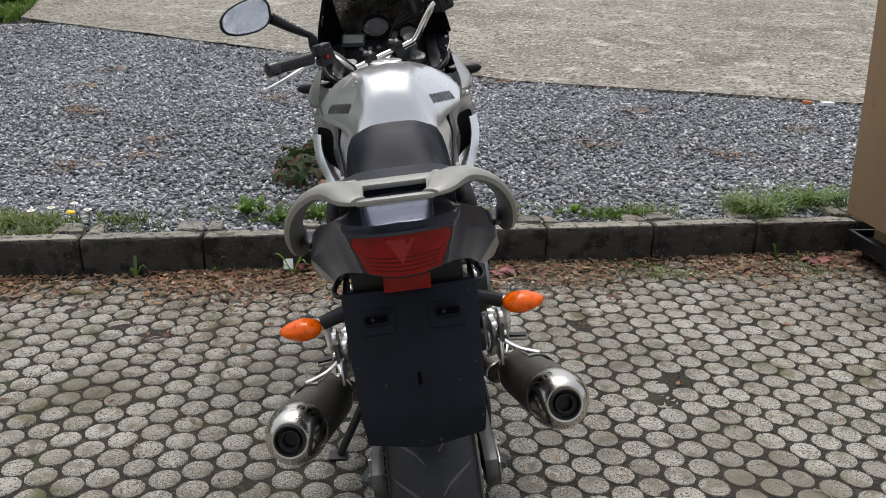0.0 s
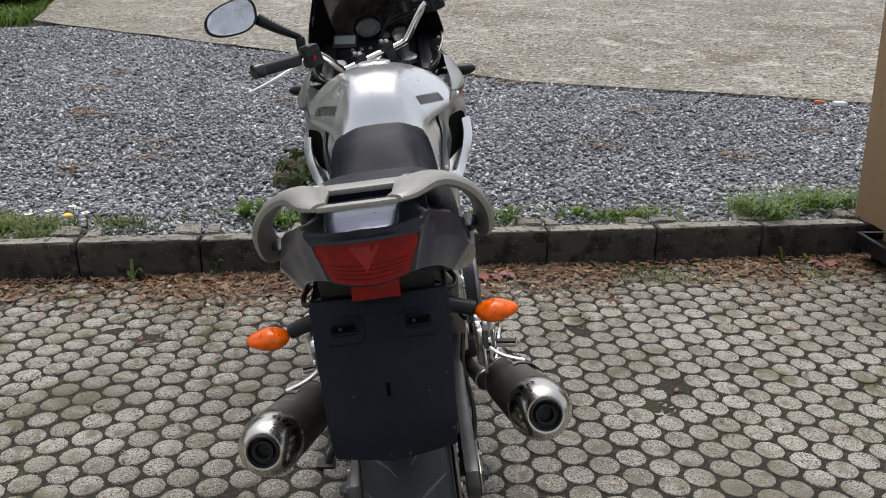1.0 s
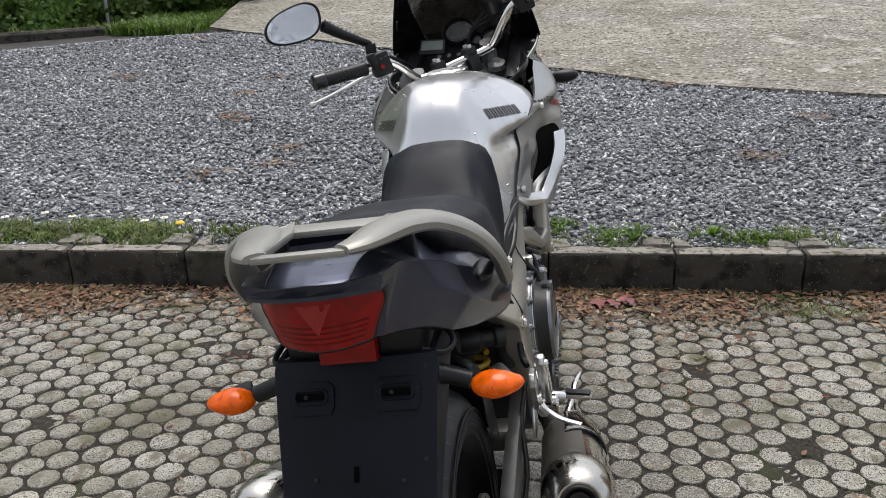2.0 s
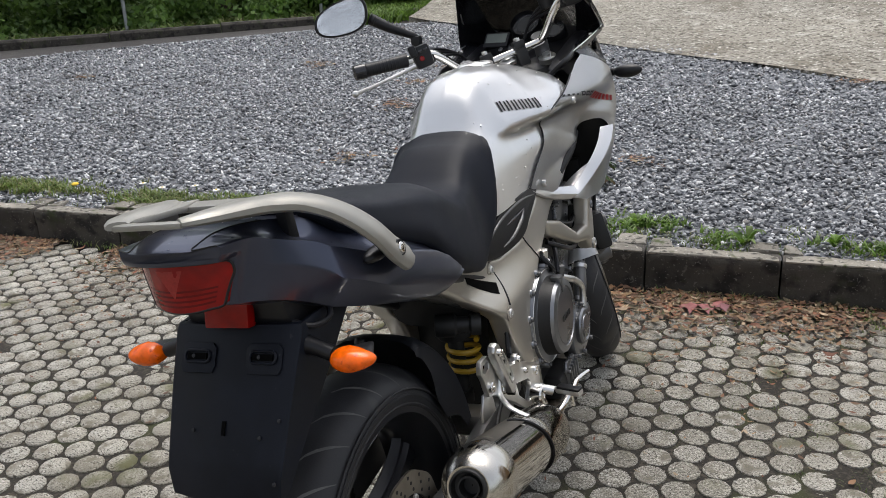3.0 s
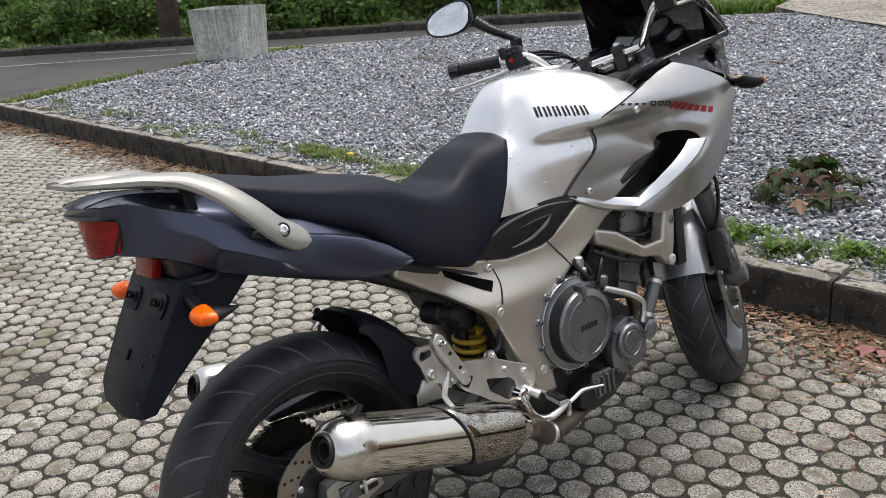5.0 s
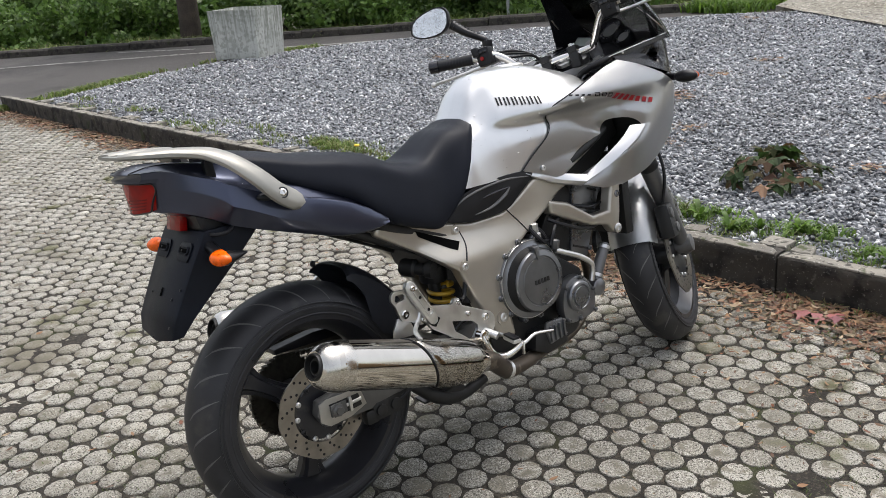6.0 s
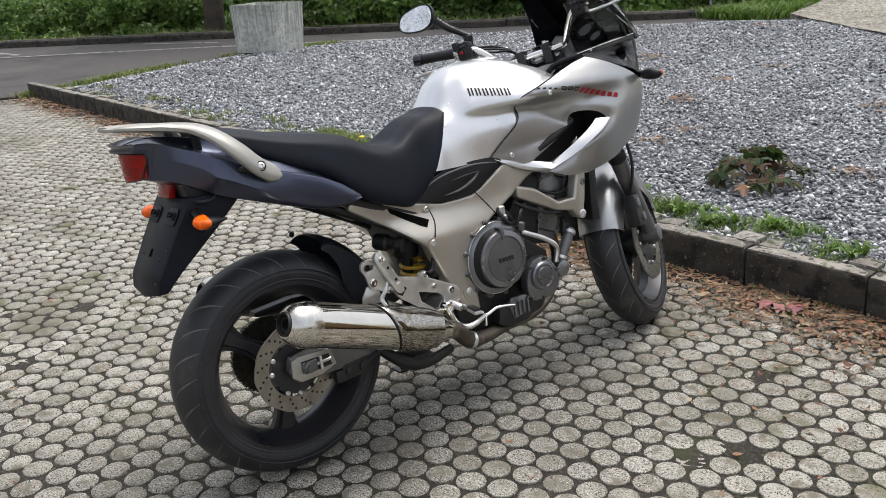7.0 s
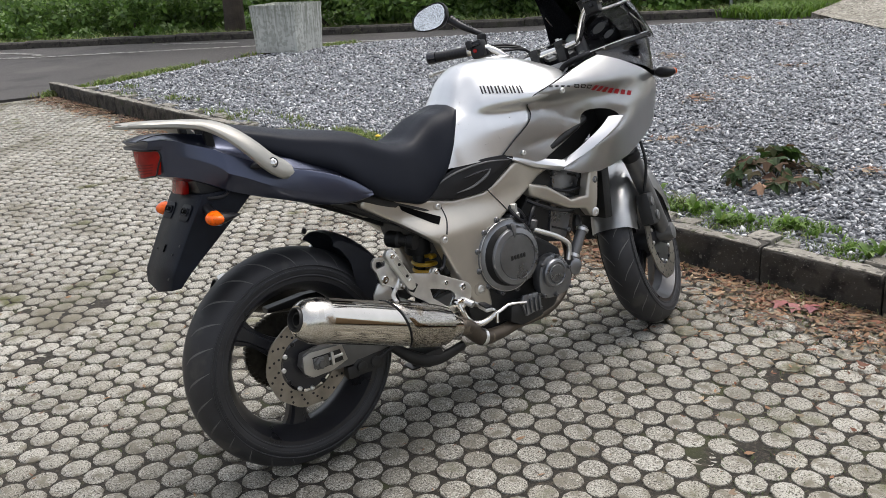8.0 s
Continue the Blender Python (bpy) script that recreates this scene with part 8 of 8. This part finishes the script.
for p, r in (([(0.14, 0.72, 0.60), (0.165, 0.73, 0.565), (0.16, 0.76, 0.545), (0.14, 0.82, 0.55)], 0.007), ([(0.14, 0.80, 0.60), (0.165, 0.84, 0.575), (0.165, 0.92, 0.545), (0.16, 0.99, 0.545), (0.14, 1.04, 0.60)], 0.006), ([(0.13, 0.70, 0.61), (0.15, 0.75, 0.58), (0.15, 0.78, 0.53)], 0.009), ([(0.14, 0.90, 0.62), (0.155, 0.96, 0.60), (0.15, 1.02, 0.60)], 0.005), ([(0.13, 0.86, 0.60), (0.16, 0.80, 0.57), (0.165, 0.775, 0.53)], 0.006)):
    part("hose", tube(p, r, 20, 8), BLACK, eng)
part("oil_union", lathe([(0.012, -0.02), (0.016, -0.018), (0.016, 0.0), (0.011, 0.004), (0.011, 0.03), (0.007, 0.032), (0.001, 0.032)], (0.150, 0.735, 0.575), (0.1, -0.1, 1), 6), ALU, eng)
part("oil_union", lathe([(0.010, -0.02), (0.013, -0.016), (0.013, 0.006), (0.008, 0.010), (0.001, 0.010)], (0.168, 0.792, 0.535), (0.1, 0.2, 1), 6), FORK, eng)
part("horn", lathe([(0.001, 0), (0.036, 0.0), (0.036, 0.012), (0.020, 0.02), (0.001, 0.02)], (0.08, 1.05, 0.46), (0.8, 0.5, 0), 20), ENGINE_DARK, eng)
part("radiator", box(0, 1.145, 0.60, 0.30, 0.035, 0.26, 0.006), ENGINE_DARK, bike, "black radiator behind the front wheel")
part("oil_filter", lathe([(0.001, 0), (0.034, 0), (0.036, 0.01), (0.036, 0.06), (0.001, 0.06)], (0.0, 0.93, 0.33), (0, 1, -0.1), 22), ENGINE_DARK, eng)

# swingarm, drive and rear brake ------------------------------------------
for sx in (1, -1):
    arm = part("swingarm", prism([(-0.040, 0.318), (-0.030, 0.352), (0.02, 0.358), (0.11, 0.348), (0.30, 0.372), (0.52, 0.392), (0.53, 0.345), (0.30, 0.300), (0.13, 0.276), (-0.02, 0.280)], sx * 0.100 if sx > 0 else -0.130, sx * 0.130 if sx > 0 else -0.100, 0.008), FORK, bike, "dull grey swingarm")
    part("axle_window", prism([(-0.004, 0.338), (0.082, 0.338), (0.086, 0.300), (0.004, 0.298)], sx * 0.1295 if sx > 0 else -0.1315, sx * 0.1315 if sx > 0 else -0.1295, 0.0005), ENGINE_DARK, arm)
    part("axle_block", box(sx * 0.132, 0.018, 0.318, 0.014, 0.046, 0.030, 0.003), FORK, arm)
    part("axle_nut", lathe([(0.017, -0.004), (0.017, 0.010), (0.011, 0.013), (0.010, 0.018), (0.001, 0.018)], (sx * 0.136, 0.012, 0.318), (sx, 0, 0), 6), FORK, arm)
    part("adjuster", merge(box(sx * 0.133, 0.052, 0.318, 0.012, 0.006, 0.038, 0.001), tube([(sx * 0.134, 0.04, 0.318), (sx * 0.134, 0.085, 0.320)], 0.0045, 4, 8, False)), ALU, arm)
part("torque_plate", prism([(-0.035, 0.300), (-0.032, 0.345), (-0.01, 0.352), (0.088, 0.346), (0.10, 0.300), (0.05, 0.284), (-0.01, 0.282)], 0.1295, 0.1335, 0.001), SWINGARM, bike, "pale cast axle plate")
part("torque_window", prism([(-0.006, 0.337), (0.080, 0.336), (0.086, 0.303), (0.004, 0.299)], 0.1328, 0.1343, 0.0005), ENGINE_DARK, bike)
part("axle_end", lathe([(0.016, -0.004), (0.016, 0.007), (0.009, 0.009), (0.001, 0.009)], (0.134, 0.014, 0.318), (1, 0, 0), 12), FORK, bike)
part("adjuster_bar", box(0.137, 0.052, 0.319, 0.007, 0.008, 0.036, 0.001), ALU, bike)
part("swingarm_brace", box(0, 0.36, 0.352, 0.22, 0.06, 0.05, 0.012), SWINGARM, bike)
cal = part("rear_caliper", merge(box(0.105, 0.165, 0.265, 0.055, 0.10, 0.055, 0.014), box(0.115, 0.115, 0.255, 0.03, 0.04, 0.04, 0.01)), ENGINE_DARK, bike, "black rear brake caliper")
for k in (0.14, 0.185):
    part("piston_cap", lathe([(0.016, -0.004), (0.016, 0.005), (0.010, 0.007), (0.001, 0.007)], (0.133, k, 0.265), (1, 0, 0), 14), ENGINE_DARK, cal)
part("brake_hose", tube([(0.13, 0.20, 0.27), (0.14, 0.28, 0.31), (0.13, 0.38, 0.37), (0.14, 0.45, 0.42)], 0.0055, 20, 8), BLACK, bike)
part("underside_link", merge(tube([(0.08, 0.26, 0.285), (0.10, 0.34, 0.215), (0.10, 0.42, 0.19), (0.09, 0.52, 0.20)], [0.014, 0.02, 0.018, 0.014], 16, 10), box(0.06, 0.40, 0.20, 0.10, 0.07, 0.05, 0.012)), ENGINE_DARK, bike, "dark suspension linkage")
SX = -0.088
rows = []
for r, x in ((0.10, -0.003), (0.10, 0.003), (0.04, 0.003), (0.04, -0.003)):
    rows.append([(SX + x, (r + (0.006 if (i % 2 and r > 0.05) else 0)) * math.cos(2 * math.pi * i / 90), 0.312 + (r + (0.006 if (i % 2 and r > 0.05) else 0)) * math.sin(2 * math.pi * i / 90)) for i in range(90)])
rows.append(rows[0])
sprocket = part("sprocket", rings_mesh(rows, True, False), CHAIN, bike, "dark rear sprocket")
links = []
chain_path = [(-0.0, 0.312 + 0.104), (0.2, 0.395), (0.4, 0.388), (0.53, 0.382)]
top_run = spline([(SX, y, z) for y, z in chain_path], 40)
low_run = spline([(SX, 0.0, 0.208), (SX, 0.2, 0.250), (SX, 0.4, 0.290), (SX, 0.53, 0.318)], 40)
arc = [np.array((SX, -0.104 * math.sin(q), 0.312 + 0.104 * math.cos(q))) for q in np.linspace(0.1, math.pi - 0.1, 24)]
for p in list(top_run) + arc + list(low_run):
    links.append(box(p[0], p[1], p[2], 0.017, 0.0105, 0.010, 0.0))
chain = part("chain", merge(*links), CHAIN, bike, "oily drive chain")
rollers = [box(p[0], p[1] - 0.003, p[2], 0.007, 0.009, 0.0075, 0.001) for p in (list(top_run) + arc + list(low_run))[::2]]
tagged(part("rollers", merge(*rollers), CHROME, chain, "bright worn chain rollers"), kind="stuff")
part("chain_guard", prism([(-0.02, 0.445), (0.10, 0.455), (0.30, 0.440), (0.42, 0.415), (0.42, 0.405), (0.20, 0.420), (-0.02, 0.430)], -0.112, -0.075, 0.004), BLACK, bike, "black chain guard")

# hugger over the rear tyre: one moulded shell with deep flanks ahead of the axle
rows = []
for q in np.linspace(12, 66, 34):
    top = float(np.interp(q, [12, 34, 56, 63, 66], [0.352, 0.362, 0.368, 0.366, 0.356]))
    low = float(np.interp(q, [12, 21, 32, 44, 49, 54, 62, 68, 79], [0.300, 0.286, 0.246, 0.256, 0.276, 0.300, 0.322, 0.326, 0.320]))
    half = [(0.0, top), (0.030, top - 0.001), (0.058, top - 0.005), (0.076, top - 0.013)]
    half += [(0.088 + 0.004 * u, (top - 0.022) * (1 - u) + min(low, top - 0.023) * u) for u in (0, 0.15, 0.5, 1)]
    ring = [(-x, r) for x, r in half[:0:-1]] + half
    rows.append([(x, r * math.cos(radians(q)), 0.312 + r * math.sin(radians(q))) for x, r in ring])
bm = rings_mesh(rows, closed=False, caps=False)
bmesh.ops.solidify(bm, geom=bm.faces[:], thickness=0.0035)
hug = part("hugger", bm, HUGGER, bike, "black plastic rear hugger")
part("bolt", lathe([(0.006, -0.006), (0.0085, -0.004), (0.0085, 0.002), (0.005, 0.005), (0.001, 0.006)], (0.0, 0.097, 0.652), (0, -1, 0.35), 14), BLACK, hug)

# exhausts ------------------------------------------------------------------
for sx in (1, -1):
    tip, nose_ = Vector((sx * 0.262, -0.080, 0.490)), Vector((sx * 0.226, 0.400, 0.322))
    ax = (nose_ - tip).normalized()
    L = (nose_ - tip).length
    ex = part("silencer", lathe([(0.046, 0.014), (0.054, 0.016), (0.0585, 0.030), (0.0595, 0.055), (0.0590, 0.060), (0.0590, L - 0.10), (0.0575, L - 0.085), (0.050, L - 0.035), (0.036, L), (0.028, L + 0.02), (0.001, L + 0.02)], tip, ax, 48), MUFFLER, bike, "polished steel silencer, stained and streaked")
    part("end_cap", lathe([(0.0300, -0.012), (0.035, -0.0125), (0.042, -0.008), (0.0495, 0.002), (0.0545, 0.016), (0.0590, 0.036), (0.0606, 0.060), (0.0598, 0.066)], tip, ax, 48, False), END_CAP, ex, "rounded brushed steel end cap")
    part("outlet", lathe([(0.0305, 0.010), (0.0308, -0.016), (0.0295, -0.018), (0.0270, -0.018), (0.0255, -0.002), (0.0195, 0.000), (0.0185, -0.010), (0.0155, -0.010), (0.0140, 0.010), (0.001, 0.010)], tip, ax, 36, False), ENGINE_DARK, ex, "dark outlet pipe")
    # dark reflections painted as a dull film on the side that faces the wheel
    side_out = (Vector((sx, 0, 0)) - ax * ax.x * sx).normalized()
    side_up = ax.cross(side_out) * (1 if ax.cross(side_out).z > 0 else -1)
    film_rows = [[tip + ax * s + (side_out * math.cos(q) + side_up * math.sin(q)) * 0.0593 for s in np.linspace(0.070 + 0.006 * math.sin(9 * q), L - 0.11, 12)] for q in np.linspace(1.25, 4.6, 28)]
    part("dark_reflection", rings_mesh(film_rows, closed=False, caps=False), DARK_REFLECTION, ex, "dull brown-grey film painted as a dark reflection")
    # heat shield with its slanting edge
    u_ = ax.orthogonal().normalized()
    if u_.z < 0:
        u_ = -u_
    out_ = Vector((sx, 0, 0)) - ax * ax.x * sx
    out_.normalize()
    up_ = ax.cross(out_) * (1 if ax.cross(out_).z > 0 else -1)
    rows = []
    for k, q in enumerate(np.linspace(-1.35, 1.75, 30)):
        s0 = L * 0.60 - (q + 1.35) / 3.1 * 0.11 + 0.05
        d = out_ * math.cos(q) + up_ * math.sin(q)
        rows.append([tip + ax * s + d * r for s, r in ((s0, 0.0605), (s0 + 0.004, 0.0625), (s0 + 0.03, 0.0628), (L * 0.84, 0.0605), (L * 0.93, 0.054))])
    bm = rings_mesh(rows, closed=False, caps=False)
    bmesh.ops.solidify(bm, geom=bm.faces[:], thickness=0.0015)
    part("heat_shield", bm, MUFFLER, ex, "polished heat shield")
    band = []
    for q in np.linspace(-1.35, 1.75, 30):
        s0 = L * 0.60 - (q + 1.35) / 3.1 * 0.11 + 0.046
        d = out_ * math.cos(q) + up_ * math.sin(q)
        band.append(tip + ax * s0 + d * 0.0605)
    part("shield_gap", tube([tuple(p) for p in band], 0.0022, 30, 6), BLACK, ex)
    part("exhaust_pipe", tube([tuple(nose_ - ax * 0.01), tuple(nose_ + ax * 0.05), (sx * 0.186, 0.526, 0.243), (sx * 0.165, 0.610, 0.228), (sx * 0.135, 0.71, 0.224), (sx * 0.10, 0.86, 0.216), (sx * 0.07, 0.97, 0.25), (sx * 0.06, 1.03, 0.36), (sx * 0.06, 1.0, 0.47)], [0.029, 0.026, 0.0245, 0.021, 0.0185, 0.018, 0.018, 0.018, 0.018], 46, 16), BRONZE, bike, "heat-browned exhaust pipe")
    part("pipe_clamp", lathe([(0.0255, -0.008), (0.0275, -0.006), (0.0265, 0.0), (0.0275, 0.006), (0.0255, 0.008)], (sx * 0.186, 0.526, 0.243), (-sx * 0.16, 0.95, -0.28), 20, False), ALU, bike)
    part("strap", tube([tuple(tip + ax * (L * 0.55) + up_ * 0.062 + out_ * 0.02), tuple(tip + ax * (L * 0.58) + up_ * 0.075 - out_ * 0.02), (sx * 0.19, 0.255, 0.475), (sx * 0.186, 0.27, 0.505)], 0.006, 14, 8, flat=0.5), ALU, bike)

# side stand, folded out on the left
part("side_stand", merge(tube([(-0.13, 0.60, 0.255), (-0.19, 0.575, 0.16), (-0.262, 0.555, 0.043)], [0.014, 0.012, 0.011], 10, 12), box(-0.268, 0.552, 0.0395, 0.05, 0.045, 0.008, 0.003, Matrix.Translation((-0.268, 0.552, 0.0395)) @ Matrix.Rotation(radians(7.5), 4, "Y") @ Matrix.Translation((0.268, -0.552, -0.0395)))), ENGINE_DARK, bike, "black side stand folded out to the ground")


# rain drops left on the upper panels
def rain(ob, n, seed, parent):
    """Small flat domes of water on the faces that look upward."""
    g_ = np.random.default_rng(seed)
    faces = [f for f in ob.data.polygons if f.normal.z > 0.25]
    area = np.array([f.area for f in faces])
    verts, tris = [], []
    for k in g_.choice(len(faces), n, p=area / area.sum()):
        f = faces[k]
        w = g_.dirichlet(np.ones(len(f.vertices)))
        c = sum((ob.data.vertices[i].co * float(a) for i, a in zip(f.vertices, w)), Vector())
        q = f.normal.to_track_quat("Z", "Y")
        r = float(0.0009 + 0.0017 * g_.random() ** 2.2)
        b = len(verts)
        for rr, h in ((1.0, -0.05), (0.72, 0.32)):
            verts += [tuple(c + q @ Vector((r * rr * math.cos(i * math.pi / 4), r * rr * math.sin(i * math.pi / 4), r * h))) for i in range(8)]
        verts.append(tuple(c + q @ Vector((0, 0, r * 0.45))))
        for i in range(8):
            j = (i + 1) % 8
            tris += [(b + i, b + j, b + 8 + j), (b + i, b + 8 + j, b + 8 + i), (b + 8 + i, b + 8 + j, b + 16)]
    me = bpy.data.meshes.new("rain_water")
    me.from_pydata(verts, [], tris)
    me.shade_smooth()
    me.materials.append(WATER)
    drops = new("rain_water", me)
    drops.parent = parent
    drops["label"] = "clear rain drops on the paint"
    tagged(drops, kind="stuff")


rain(tank, 600, 71, tank)
rain(tail, 320, 72, tail)

# ---- the round pavers: single ones where the camera passes nearest, the rest joined ----
PA, PB = np.array([0.0759, 0.0495]), np.array([0.0853, -0.0409])
P0 = np.array([0.4156, 2.5078])


def paver_rings(scale=1.0, sides=12):
    rings = []
    for r, z in ((0.0420, -0.024), (0.0422, -0.0024), (0.0410, 0.0)):
        rings.append([(scale * r * math.cos(2 * math.pi * (i + 0.3) / sides) * (1 + 0.02 * math.cos(6 * i)), scale * r * math.sin(2 * math.pi * (i + 0.3) / sides), z) for i in range(sides)])
    return rings


sides = 12
pr = paver_rings()
pv = np.array([p for ring in pr for p in ring])
pf = []
for k in (0, 1):
    for i in range(sides):
        j = (i + 1) % sides
        a, b, c, d = k * sides + i, k * sides + j, (k + 1) * sides + j, (k + 1) * sides + i
        pf += [(a, b, c), (a, c, d)]
for i in range(1, sides - 1):
    pf.append((2 * sides, 2 * sides + i, 2 * sides + i + 1))
pf = np.array(pf)
ii, jj = np.meshgrid(np.arange(-150, 151), np.arange(-150, 151), indexing="ij")
pc = P0 + ii.reshape(-1, 1) * PA + jj.reshape(-1, 1) * PB
keep = (behind(pc[:, 0], pc[:, 1]) < -0.045) & (pc[:, 0] > -8.7) & (pc[:, 0] < 6.9) & (pc[:, 1] > -3.9)
pc = pc[keep]
near = (pc[:, 0] > 0.25) & (pc[:, 0] < 1.75) & (pc[:, 1] > 1.85) & (pc[:, 1] < 3.28)
single = pc[near][:300]
taken = {tuple(np.round(p, 4)) for p in single}
rest = np.array([p for p in pc if tuple(np.round(p, 4)) not in taken])
outlying = (rest[:, 0] > 4.2) | (rest[:, 1] < -1.6) | (rest[:, 0] < -8.0)
border, rest = rest[outlying], rest[~outlying]
g = np.random.default_rng(3)
n = len(rest)
v = np.repeat(pv[None], n, axis=0)
q = g.uniform(0, 2 * np.pi, n)
c, s = np.cos(q)[:, None], np.sin(q)[:, None]
sc = g.uniform(0.965, 1.02, n)[:, None]
vx, vy = (v[..., 0] * c - v[..., 1] * s) * sc, (v[..., 0] * s + v[..., 1] * c) * sc
tilt = g.normal(0, 0.014, (n, 2))
vz = v[..., 2] + vx * tilt[:, :1] + vy * tilt[:, 1:] + g.normal(0, 0.0014, (n, 1))
jit = g.normal(0, 0.0012, (n, 2))
v = np.stack([vx + rest[:, :1] + jit[:, :1], vy + rest[:, 1:] + jit[:, 1:], vz], axis=-1)
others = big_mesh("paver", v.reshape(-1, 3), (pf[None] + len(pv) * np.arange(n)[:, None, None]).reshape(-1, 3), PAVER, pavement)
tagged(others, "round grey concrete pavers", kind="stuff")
one = bpy.data.meshes.new("paver")
one.from_pydata([tuple(p) for p in pv], [], [tuple(int(i) for i in t) for t in pf])
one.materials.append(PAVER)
for x, y in single:
    ob = new("paver", one)
    ob.parent = pavement
    t = g.normal(0, 0.8, 2)
    ob.matrix_basis = pose(x + g.normal(0, 0.0012), y + g.normal(0, 0.0012), g.normal(0, 0.0014), t[0], t[1], g.uniform(0, 360))

# the yard's outlying pavers, in a plainer cut
ring = np.array([(r * math.cos(2 * math.pi * i / 8), r * math.sin(2 * math.pi * i / 8), z) for r, z in ((0.0426, -0.012), (0.0412, 0.0)) for i in range(8)])
cut = np.array([t for i in range(8) for t in ((i, (i + 1) % 8, 8 + (i + 1) % 8), (i, 8 + (i + 1) % 8, 8 + i))] + [(8, 8 + i, 9 + i) for i in range(1, 7)])
spots = np.concatenate([border, g.normal(0, 0.0014, (len(border), 1))], axis=1)
far_ones = big_mesh("paver", (ring[None] + spots[:, None]).reshape(-1, 3), (cut[None] + 16 * np.arange(len(border))[:, None, None]).reshape(-1, 3), PAVER, pavement)
tagged(far_ones, "round grey concrete pavers at the yard's edge", kind="stuff")
